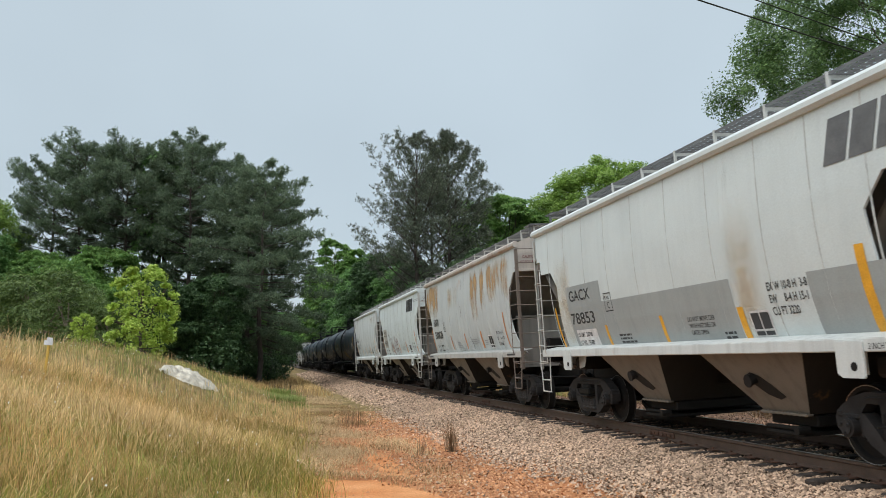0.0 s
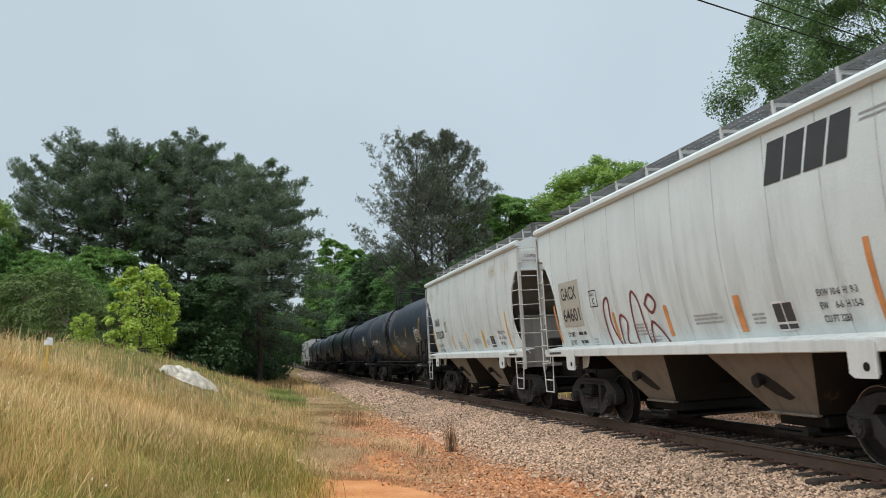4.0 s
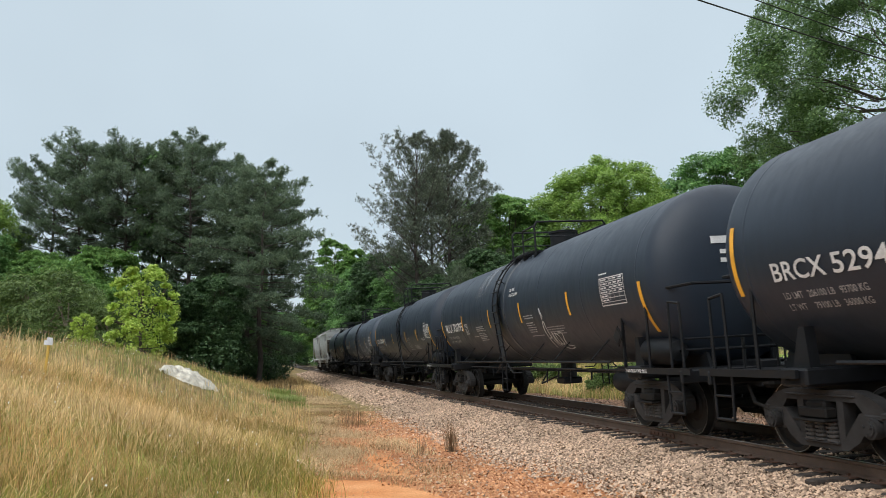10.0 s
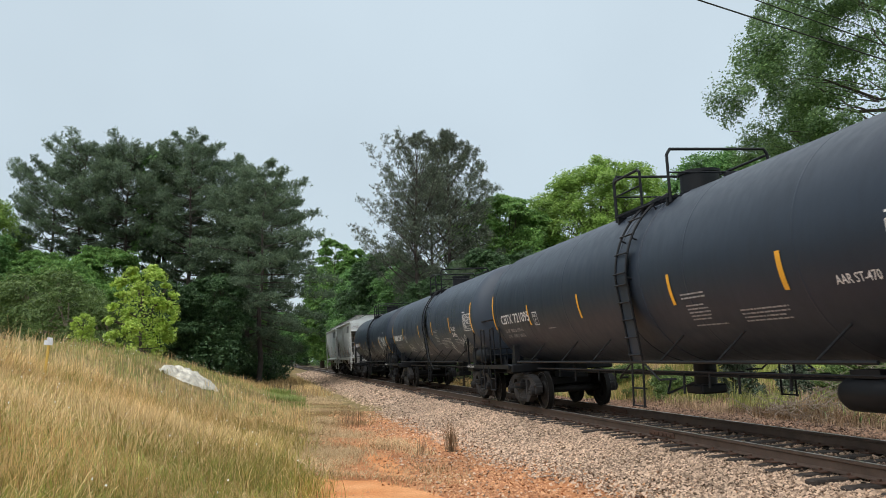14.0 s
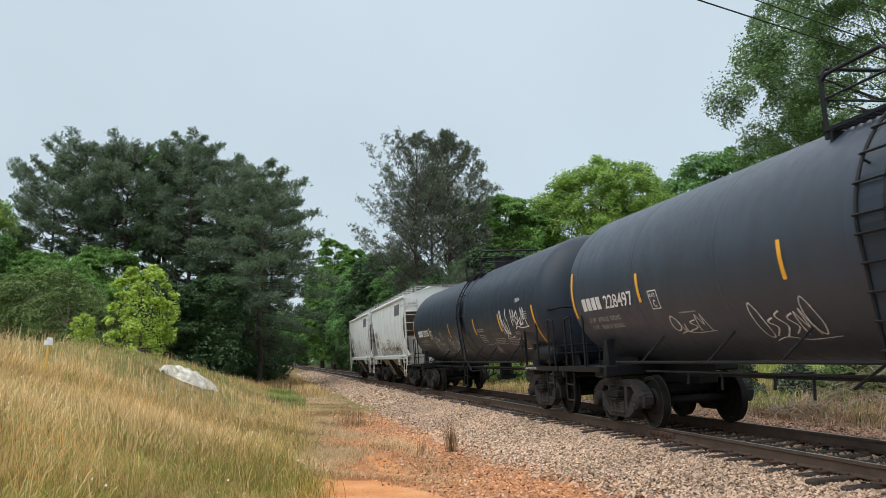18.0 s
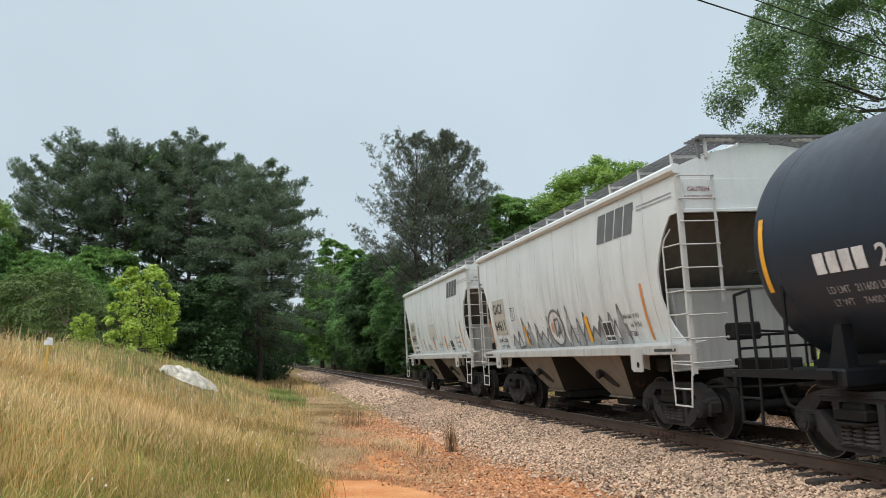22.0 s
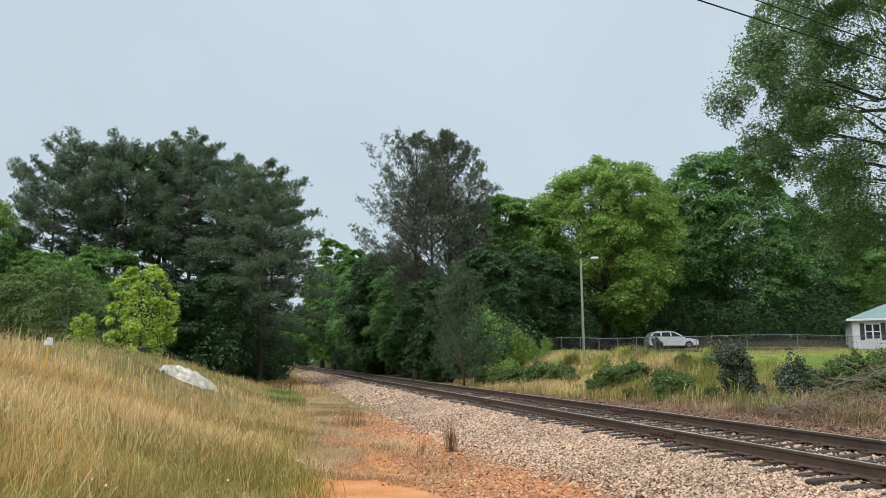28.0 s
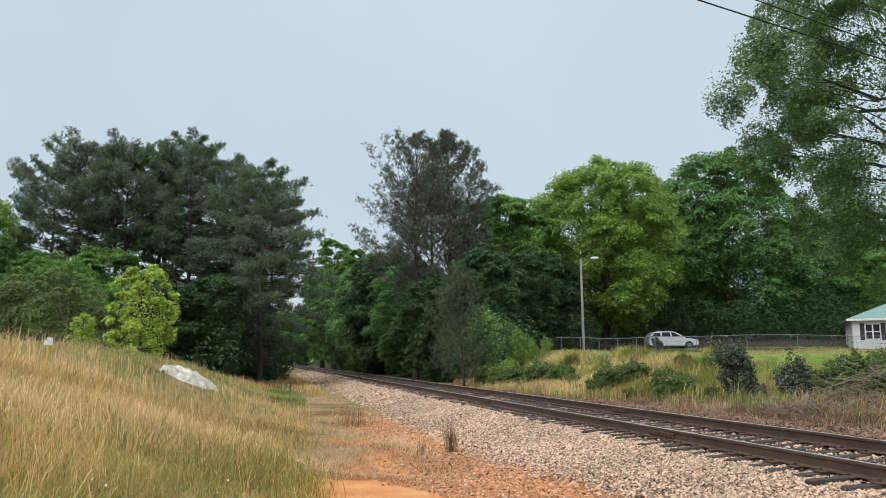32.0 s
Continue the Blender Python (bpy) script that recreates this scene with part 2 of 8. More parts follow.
def car_paint(name, col, rust=0.0, grime=0.5, rough=0.55, gloss=0.5, rust_col=(0.42, 0.19, 0.06), high=None, bend=0.0):
    """Weathered railcar paint: vertical runs of dirt, blotches and rust."""
    m, n, l, p = node_mat(name)
    big = noise_node(n, l, 0.9, 5)
    runs = noise_node(n, l, 1.0, 5, (7.0, 7.0, 0.45))
    small = noise_node(n, l, 45, 3)
    c = ramp_node(n, l, big, [(0.25, shade(col, 0.90)), (0.75, shade(col, 1.04))])
    dirt = ramp_node(n, l, runs, [(0.46, (0, 0, 0)), (0.80, (grime, grime, grime))])
    c = mix_node(n, l, c, tuple(0.5 * q + 0.01 for q in col), dirt)
    c = mix_node(n, l, c, ramp_node(n, l, small, [(0.3, (0.90, 0.90, 0.90)), (0.7, (1.06, 1.06, 1.06))]), 0.7, "MULTIPLY")
    if rust > 0:
        rn = noise_node(n, l, 0.55, 8, (1.6, 1.6, 1.0), rough=0.62)
        rf = ramp_node(n, l, rn, [(0.70 - 0.22 * rust, (0, 0, 0)), (0.80 - 0.12 * rust, (0.85, 0.85, 0.85))])
        if high:
            co = n.new("ShaderNodeTexCoord")
            sx = n.new("ShaderNodeSeparateXYZ")
            l.new(co.outputs["Object"], sx.inputs[0])
            mr = n.new("ShaderNodeMapRange")
            mr.inputs["From Min"].default_value, mr.inputs["From Max"].default_value = high
            l.new(sx.outputs["Z"], mr.inputs["Value"])
            rf = mix_node(n, l, (0, 0, 0), rf, mr.outputs[0])
        c = mix_node(n, l, c, rust_col, rf)
    l.new(c, p.inputs["Base Color"])
    p.inputs["Specular IOR Level"].default_value = gloss
    rr = n.new("ShaderNodeMapRange")
    rr.inputs["To Min"].default_value, rr.inputs["To Max"].default_value = rough - 0.1, rough + 0.15
    l.new(runs, rr.inputs["Value"])
    l.new(rr.outputs[0], p.inputs["Roughness"])
    dents = noise_node(n, l, 1.1, 2)
    mixh = n.new("ShaderNodeMath")
    mixh.operation = "MULTIPLY_ADD"
    mixh.inputs[1].default_value = 0.04
    l.new(small, mixh.inputs[0])
    l.new(dents, mixh.inputs[2])
    bump_node(n, l, mixh.outputs[0], 0.25, 0.05, p)
    return m


def leafy(name, dark, light, rough=0.55, trans=0.25):
    """Leaves or blades: colour varies from piece to piece, light comes through."""
    m, n, l, p = node_mat(name)
    geo = n.new("ShaderNodeNewGeometry")
    big = noise_node(n, l, 0.35, 3)
    c = ramp_node(n, l, geo.outputs["Random Per Island"], [(0.0, dark), (1.0, light)])
    c = mix_node(n, l, c, ramp_node(n, l, big, [(0.3, (0.72, 0.74, 0.72)), (0.7, (1.22, 1.2, 1.15))]), 0.8, "MULTIPLY")
    l.new(c, p.inputs["Base Color"])
    p.inputs["Roughness"].default_value = rough
    p.inputs["Specular IOR Level"].default_value = 0.3
    if trans:
        tr = n.new("ShaderNodeBsdfTranslucent")
        l.new(c, tr.inputs["Color"])
        mx = n.new("ShaderNodeMixShader")
        mx.inputs[0].default_value = trans
        l.new(p.outputs[0], mx.inputs[1])
        l.new(tr.outputs[0], mx.inputs[2])
        l.new(mx.outputs[0], n["Material Output"].inputs["Surface"])
    return m


M_white = car_paint("white_paint", (0.615, 0.675, 0.680), 0.0, 0.10)
M_white_worn = car_paint("worn_white_paint", (0.60, 0.645, 0.65), 0.16, 0.16, high=(2.9, 3.9))
M_grey_rust = car_paint("rusty_grey_paint", (0.52, 0.56, 0.565), 0.28, 0.28, high=(2.6, 3.8))
M_trim_rust = car_paint("rusted_eave_paint", (0.50, 0.46, 0.42), 0.75, 0.5, rust_col=(0.26, 0.13, 0.07))
M_white_dull = car_paint("dull_white_paint", (0.625, 0.655, 0.650), 0.0, 0.14)
M_sill = car_paint("sill_white_paint", (0.585, 0.62, 0.615), 0.18, 0.5)
M_sill_dull = car_paint("dull_sill_paint", (0.43, 0.435, 0.42), 0.22, 0.6)
M_seam = plain("weld_seam_paint", (0.44, 0.46, 0.455), 0.6, 0.0, 0.2, 4, 60, 0.0)
M_greyband = car_paint("grey_band_paint", (0.335, 0.365, 0.365), 0.0, 0.2)
M_black = car_paint("tank_black_paint", (0.0225, 0.0320, 0.0480), 0.0, 0.25, 0.40, 0.27)
M_black_dusty = car_paint("dusty_tank_black_paint", (0.0390, 0.0530, 0.0750), 0.0, 0.2, 0.40, 0.32)
M_blacksteel = dull(plain("black_painted_steel", (0.0070, 0.0082, 0.0105), 0.55, 0.0, 0.3, 6, 60, 0.1, 0.004), 0.25)
# Bands with raised gloss, put in for the sheen beside the ladder.
M_bandsheen = car_paint("sheen_band_paint", (0.020, 0.026, 0.036), 0.0, 0.3, 0.34, 0.7)
M_steel = dull(plain("dark_steel", (0.0085, 0.0078, 0.0074), 0.7, 0.0, 0.35, 6, 60, 0.3, 0.006), 0.25)
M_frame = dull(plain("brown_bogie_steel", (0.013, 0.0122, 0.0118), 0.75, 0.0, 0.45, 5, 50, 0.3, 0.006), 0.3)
M_cast = dull(plain("dusty_cast_steel", (0.025, 0.024, 0.0245), 0.75, 0.0, 0.45, 5, 50, 0.3, 0.006), 0.3)
M_spring = dull(plain("grey_coil_steel", (0.050, 0.047, 0.046), 0.7, 0.0, 0.3, 8, 50, 0.2, 0.004), 0.35)
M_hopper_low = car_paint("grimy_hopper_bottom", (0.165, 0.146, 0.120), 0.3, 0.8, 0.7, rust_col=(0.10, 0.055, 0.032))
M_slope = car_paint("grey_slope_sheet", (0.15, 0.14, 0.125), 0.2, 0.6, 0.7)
# Bay slopes in a dark copy: grime plus shade put into the colour.
M_bay_dark = dull(car_paint("grimy_shaded_bay_slope", (0.030, 0.027, 0.024), 0.2, 0.6, 0.8), 0.2)
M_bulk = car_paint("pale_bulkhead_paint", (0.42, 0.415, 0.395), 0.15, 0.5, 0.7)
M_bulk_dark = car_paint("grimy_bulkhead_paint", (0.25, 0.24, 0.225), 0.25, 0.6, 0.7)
M_rung_dark = car_paint("rusty_ladder_paint", (0.17, 0.14, 0.12), 0.3, 0.4)
M_tread = plain("bright_wheel_rim", (0.24, 0.23, 0.225), 0.30, 0.95, 0.2, 8, 60, 0.03)
M_rail = plain("rail_brown_steel", (0.085, 0.058, 0.045), 0.6, 0.25, 0.3, 4, 70, 0.25, 0.004, (1, 1, 1))
M_railtop = plain("rail_running_top", (0.52, 0.50, 0.48), 0.34, 0.6, 0.2, 5, 70, 0.05)
M_tie = plain("creosoted_tie_wood", (0.040, 0.031, 0.026), 0.85, 0.0, 0.5, 3, 30, 0.6, 0.02, (1, 8, 1))
M_rust = plain("rusted_iron", (0.085, 0.045, 0.030), 0.8, 0.1, 0.4, 9, 60, 0.4, 0.006)
M_yellow = plain("yellow_reflective_strip", (0.72, 0.36, 0.03), 0.5, 0.0, 0.12, 5, 60, 0.05)
M_orange = plain("faded_orange_strip", (0.55, 0.23, 0.08), 0.55, 0.0, 0.2, 5, 60, 0.05)
M_ink = plain("black_lettering", (0.035, 0.037, 0.04), 0.6, 0.0, 0.2, 5, 60, 0.0)
M_inkgrey = plain("grey_lettering", (0.12, 0.125, 0.13), 0.6, 0.0, 0.2, 5, 60, 0.0)
M_chalk = plain("white_lettering", (0.62, 0.62, 0.62), 0.6, 0.0, 0.2, 5, 60, 0.0)
M_mesh = plain("galvanised_walkway", (0.16, 0.16, 0.16), 0.6, 0.4, 0.2, 6, 60, 0.0)
M_rung = car_paint("ladder_paint", (0.50, 0.50, 0.48), 0.25, 0.5)
M_bark = plain("brown_bark", (0.085, 0.068, 0.055), 0.9, 0.0, 0.35, 4, 22, 0.8, 0.03, (3, 3, 0.6))
M_bark_dark = plain("dark_pine_bark", (0.060, 0.048, 0.040), 0.9, 0.0, 0.35, 4, 22, 0.8, 0.03, (3, 3, 0.6))
M_pine = leafy("pine_needles", (0.060, 0.100, 0.066), (0.215, 0.285, 0.175), 0.6, 0.30)
M_pine2 = leafy("open_pine_needles", (0.058, 0.080, 0.060), (0.190, 0.215, 0.155), 0.6, 0.28)
M_pine_young = leafy("young_pine_needles", (0.044, 0.075, 0.045), (0.17, 0.22, 0.132), 0.6, 0.30)
M_leaf_bright = leafy("fresh_oak_leaves", (0.125, 0.230, 0.046), (0.37, 0.53, 0.13), 0.5, 0.38)
M_leaf_dark = leafy("dark_green_leaves", (0.056, 0.148, 0.046), (0.23, 0.41, 0.135), 0.5, 0.34)
M_leaf_mid = leafy("green_leaves", (0.072, 0.175, 0.046), (0.265, 0.44, 0.12), 0.5, 0.36)
# Leaf colour darkened further to put in the shade under the canopy.
M_leaf_shade = leafy("shade_darkened_leaves", (0.024, 0.062, 0.026), (0.105, 0.185, 0.072), 0.5, 0.3)
M_bramble = leafy("bramble_leaves", (0.050, 0.098, 0.028), (0.215, 0.300, 0.095), 0.5, 0.3)
M_leaf_lime = leafy("lime_green_leaves", (0.26, 0.41, 0.055), (0.66, 0.80, 0.20), 0.5, 0.40)
M_leaf_oak = leafy("near_oak_leaves", (0.052, 0.110, 0.042), (0.225, 0.350, 0.130), 0.42, 0.38)
M_leaf_glossy = leafy("glossy_shrub_leaves", (0.030, 0.060, 0.032), (0.190, 0.225, 0.160), 0.25, 0.15)
M_grass_tan = leafy("dry_tan_grass", (0.34, 0.205, 0.075), (0.95, 0.70, 0.36), 0.7, 0.3)
M_grass_stalk = leafy("pale_seed_stalks", (0.52, 0.35, 0.15), (0.90, 0.68, 0.38), 0.7, 0.3)
M_grass_green = leafy("green_grass_blades", (0.200, 0.180, 0.042), (0.600, 0.490, 0.165), 0.6, 0.35)
M_grass_mound = leafy("mound_grass_blades", (0.165, 0.185, 0.055), (0.52, 0.49, 0.19), 0.6, 0.35)
M_grass_slope = leafy("slope_grass_blades", (0.165, 0.200, 0.040), (0.48, 0.48, 0.135), 0.6, 0.35)
M_grass_fresh = leafy("fresh_ditch_grass", (0.125, 0.185, 0.042), (0.32, 0.37, 0.115), 0.6, 0.35)
M_grass_bank = leafy("bank_grass_blades", (0.12, 0.155, 0.036), (0.50, 0.50, 0.17), 0.6, 0.35)
M_grass_lawn = leafy("lawn_blades", (0.185, 0.275, 0.045), (0.48, 0.58, 0.14), 0.6, 0.38)
M_weed = leafy("brown_dead_weeds", (0.17, 0.110, 0.065), (0.46, 0.32, 0.20), 0.8, 0.1)
M_straw = leafy("pale_straw", (0.26, 0.17, 0.085), (0.66, 0.49, 0.29), 0.8, 0.2)
M_petal = leafy("white_petals", (0.70, 0.70, 0.66), (0.90, 0.90, 0.86), 0.6, 0.3)
M_deadwood = plain("grey_dead_wood", (0.26, 0.21, 0.165), 0.9, 0.0, 0.35, 3, 30, 0.3, 0.005)
# ---- ground ----
def ground_material():
    m, n, l, p = node_mat("ground_soil")

    def zone(name):
        a = n.new("ShaderNodeAttribute")
        a.attribute_name = name
        return a.outputs["Fac"]

    def broken(name, scale, width=0.35):
        """A zone's edge, frayed by noise."""
        nz = noise_node(n, l, scale, 6, rough=0.65)
        add = n.new("ShaderNodeMath")
        add.operation = "ADD"
        l.new(zone(name), add.inputs[0])
        l.new(nz, add.inputs[1])
        mr = n.new("ShaderNodeMapRange")
        mr.inputs["From Min"].default_value, mr.inputs["From Max"].default_value = 1.0 - width / 2, 1.0 + width / 2
        l.new(add.outputs[0], mr.inputs["Value"])
        return mr.outputs[0]

    mid = noise_node(n, l, 1.3, 6)
    fine = noise_node(n, l, 24, 5, rough=0.7)
    vor = n.new("ShaderNodeTexVoronoi")
    vor.inputs["Scale"].default_value = 21
    co = n.new("ShaderNodeTexCoord")
    l.new(co.outputs["Object"], vor.inputs["Vector"])
    thatch = ramp_node(n, l, mid, [(0.3, (0.15, 0.112, 0.047)), (0.7, (0.31, 0.235, 0.105))])
    clay = ramp_node(n, l, mid, [(0.25, (0.30, 0.115, 0.048)), (0.55, (0.45, 0.195, 0.085)), (0.8, (0.52, 0.28, 0.145))])
    # Stone bed darkened so that the gaps between pebbles look shaded.
    stone = ramp_node(n, l, vor.outputs["Color"], [(0.1, (0.050, 0.036, 0.028)), (0.5, (0.12, 0.092, 0.072)), (0.9, (0.27, 0.22, 0.18))])
    litter = ramp_node(n, l, vor.outputs["Color"], [(0.1, (0.062, 0.038, 0.025)), (0.6, (0.145, 0.078, 0.047)), (0.95, (0.23, 0.145, 0.10))])
    lawn = ramp_node(n, l, mid, [(0.3, (0.17, 0.25, 0.045)), (0.62, (0.28, 0.36, 0.08)), (0.85, (0.42, 0.38, 0.15))])
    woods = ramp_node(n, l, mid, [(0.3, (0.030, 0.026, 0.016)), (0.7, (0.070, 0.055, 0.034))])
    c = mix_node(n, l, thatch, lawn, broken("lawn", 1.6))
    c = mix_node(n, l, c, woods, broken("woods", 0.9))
    c = mix_node(n, l, c, litter, broken("litter", 2.2))
    c = mix_node(n, l, c, clay, broken("clay", 1.7))
    c = mix_node(n, l, c, stone, broken("stone", 2.3, 0.5))
    c = mix_node(n, l, c, ramp_node(n, l, mid, [(0.3, (0.52, 0.20, 0.070)), (0.7, (0.66, 0.33, 0.150))]), broken("bare", 3.5, 0.25))
    c = mix_node(n, l, c, ramp_node(n, l, fine, [(0.3, (0.68, 0.68, 0.68)), (0.7, (1.22, 1.22, 1.22))]), 0.8, "MULTIPLY")
    l.new(c, p.inputs["Base Color"])
    p.inputs["Roughness"].default_value = 0.95
    p.inputs["Specular IOR Level"].default_value = 0.15
    bump_node(n, l, fine, 0.7, 0.03, p)
    return m


def bare_clay(s, o):
    """Washed-out patches of smooth clay."""
    x, y = ORIG[0] + UX * s + NX * o, ORIG[1] + UY * s + NY * o
    w = 0.45 * ripple(x * 2.4, y * 2.4)
    patch_a = 1 - smooth(np.hypot((s - 3.9) / 2.3, (o - 6.1) / 1.35) + w * 0.5, 0.75, 1.0)
    patch_b = 1 - smooth(np.hypot((s - 8.4) / 4.6, (o - 5.35 - 0.03 * (s - 8)) / 0.42) + w, 0.6, 1.0)
    return np.clip(np.maximum(patch_a, patch_b * 0.66), 0, 1)


def steps(a, *runs):
    out = [a]
    for stop, step in runs:
        while out[-1] < stop - 1e-6:
            out.append(min(stop, out[-1] + step))
    return out


def build_ground():
    ss = np.array(steps(-1500, (-300, 200), (-60, 20), (-12, 2), (45, 0.4), (90, 1.5), (200, 6), (500, 30), (2000, 250)))
    oo = np.array(steps(-1500, (-300, 200), (-80, 20), (-20, 2), (-4, 0.5), (9, 0.3), (22, 0.6), (60, 3), (300, 20), (1500, 200)))
    S, O = np.meshgrid(ss, oo, indexing="ij")
    Z = ground_so(S, O)
    X, Y = ORIG[0] + UX * S + NX * O, ORIG[1] + UY * S + NY * O
    v = np.stack([X, Y, Z], -1).reshape(-1, 3)
    a, b = len(ss), len(oo)
    i = (np.arange(a - 1)[:, None] * b + np.arange(b - 1)[None, :]).ravel()
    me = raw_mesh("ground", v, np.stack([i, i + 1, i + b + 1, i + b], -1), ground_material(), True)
    s, o = S.ravel(), O.ravel()
    clay_edge = 7.3 - 1.2 * smooth(s, 5, 30)
    zones = {
        "stone": np.where(o >= 0, 1 - smooth(o, 2.1, 3.5) * 0.95, 1 - smooth(-o, 2.3, 3.6)) * np.where(o > 4.8, 0, 1) * 0.8 * (1 - 0.5 * smooth(s, 60, 110)),
        "clay": smooth(o, 1.9, 3.0) * (1 - smooth(o, clay_edge - 1.6, clay_edge)) * (1 - 0.75 * smooth(s, 13, 24)) * 0.85,
        "bare": bare_clay(s, o) * 0.95,
        "litter": smooth(-o, 2.2, 2.8) * (1 - smooth(-o, 6.4 + 3 * (1 - smooth(s, 14, 20)), 8.0 + 3 * (1 - smooth(s, 14, 20)))) * (1 - smooth(s, 34, 44)) * 0.95,
        "lawn": np.maximum(smooth(-o, 9, 11.5), smooth(-o, 6.5, 8) * 0.5 * smooth(s, 14, 20)) * (1 - smooth(s, 34, 44)) * 0.9,
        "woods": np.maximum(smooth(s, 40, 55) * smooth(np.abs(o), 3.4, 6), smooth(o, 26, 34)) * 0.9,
    }
    for name, val in zones.items():
        at = me.attributes.new(name, "FLOAT", "POINT")
        at.data.foreach_set("value", val.astype(np.float32))
    return solo("ground", me, me.materials[0], "rolling ground of orange clay, dry thatch and lawn beside the railway", "ground", kind="structure")


build_ground()

# ---- ballast stones ----
M_ballast = leafy("pale_ballast_stone", (0.135, 0.092, 0.067), (0.72, 0.515, 0.38), 0.9, 0.0)


def pebbles(name, s0, s1, o0, o1, count, size, material, label, lift=0.0, thin=None, seed=1):
    rng = np.random.default_rng(seed)
    s, o = rng.uniform(s0, s1, count), rng.uniform(o0, o1, count)
    if thin is not None:
        keep = rng.uniform(0, 1, count) < thin(s, o)
        s, o = s[keep], o[keep]
    k = len(s)
    z = ground_so(s, o) + lift
    c = np.stack([ORIG[0] + UX * s + NX * o, ORIG[1] + UY * s + NY * o, z], -1)
    base = np.array([(1, 0, 0), (-1, 0, 0), (0, 1, 0), (0, -1, 0), (0, 0, 1), (0, 0, -1)], float)
    f = np.array([(0, 2, 4), (2, 1, 4), (1, 3, 4), (3, 0, 4)])
    r = size * rng.uniform(0.55, 1.35, (k, 1, 1)) * rng.uniform(0.6, 1.25, (k, 6, 1)) * np.array([1.1, 1.0, 0.72])
    v = base[None] * r + rng.normal(0, 0.16, (k, 6, 3)) * size
    a = rng.uniform(0, 2 * np.pi, k)
    t = rng.normal(0, 0.5, k)
    ca, sa, ct, st = np.cos(a)[:, None], np.sin(a)[:, None], np.cos(t)[:, None], np.sin(t)[:, None]
    x, y, zz = v[..., 0] * ct - v[..., 2] * st, v[..., 1], v[..., 0] * st + v[..., 2] * ct
    v = np.stack([x * ca - y * sa, x * sa + y * ca, zz], -1) + c[:, None]
    faces = (np.arange(k)[:, None, None] * 6 + f[None]).reshape(-1, 3)
    return solo(name, raw_mesh(name, v.reshape(-1, 3), faces, material), material, label, "gravel", kind="stuff")


def shoulder(s, o):
    return np.where(o > 0, 1 - smooth(o + 0.5 * smooth(-s, -9, -3), 2.2, 3.9) * 0.985, 1 - smooth(-o, 2.4, 3.6))


pebbles("ballast", -4, 9, 0.95, 5.2, 84000, 0.028, M_ballast, "pale crushed-stone ballast on the near shoulder of the track", 0.016, shoulder, 3)
pebbles("ballast", 9, 24, 0.85, 4.6, 52000, 0.032, M_ballast, "pale crushed-stone ballast on the near shoulder of the track", 0.016, shoulder, 4)
pebbles("ballast", 24, 60, 0.85, 4.4, 22000, 0.050, M_ballast, "pale crushed-stone ballast on the near shoulder of the track", 0.016, shoulder, 5)
pebbles("ballast", -4, 34, -3.4, 1.5, 56000, 0.030, M_ballast, "pale crushed-stone ballast between and behind the rails", 0.022, shoulder, 6)
pebbles("ballast", -14, -4, 0.95, 4.6, 16000, 0.034, M_ballast, "pale crushed-stone ballast on the near shoulder of the track", 0.012, shoulder, 9)
pebbles("ballast", 60, 120, 0.85, 4.0, 9000, 0.075, M_ballast, "pale crushed-stone ballast on the near shoulder of the track", 0.01, shoulder, 10)
M_claybit = leafy("orange_clay_crumbs", (0.30, 0.125, 0.062), (0.68, 0.36, 0.19), 0.95, 0.0)
pebbles("clay_crumbs", -5, 24, 1.9, 7.2, 76000, 0.026, M_claybit, "orange-stained stones and crumbs lying on clay", 0.002, lambda s, o: (1 - smooth(o, 4.2, 6.0) * 0.85) * smooth(o, 1.6, 3.2) * (1 - 0.7 * smooth(s, 14, 22)) * (1 - 0.97 * bare_clay(s, o)), 7)
M_litter = leafy("brown_leaf_litter", (0.045, 0.028, 0.020), (0.33, 0.20, 0.135), 0.9, 0.0)
pebbles("leaf_litter", 2, 30, -7.4, -2.4, 34000, 0.038, M_litter, "brown dead leaves and red stones beside the track", 0.01, None, 8)

# ---- track ----
RAIL_PROF = [(-0.068, -0.178), (0.068, -0.178), (0.068, -0.166), (0.014, -0.145), (0.010, -0.048), (0.036, -0.036), (0.036, -0.004), (0.028, 0.0),
             (-0.028, 0.0), (-0.036, -0.004), (-0.036, -0.036), (-0.010, -0.048), (-0.014, -0.145), (-0.068, -0.166)]


def line_vec(s, off, h):
    return Vector(on_line(s, off, h))


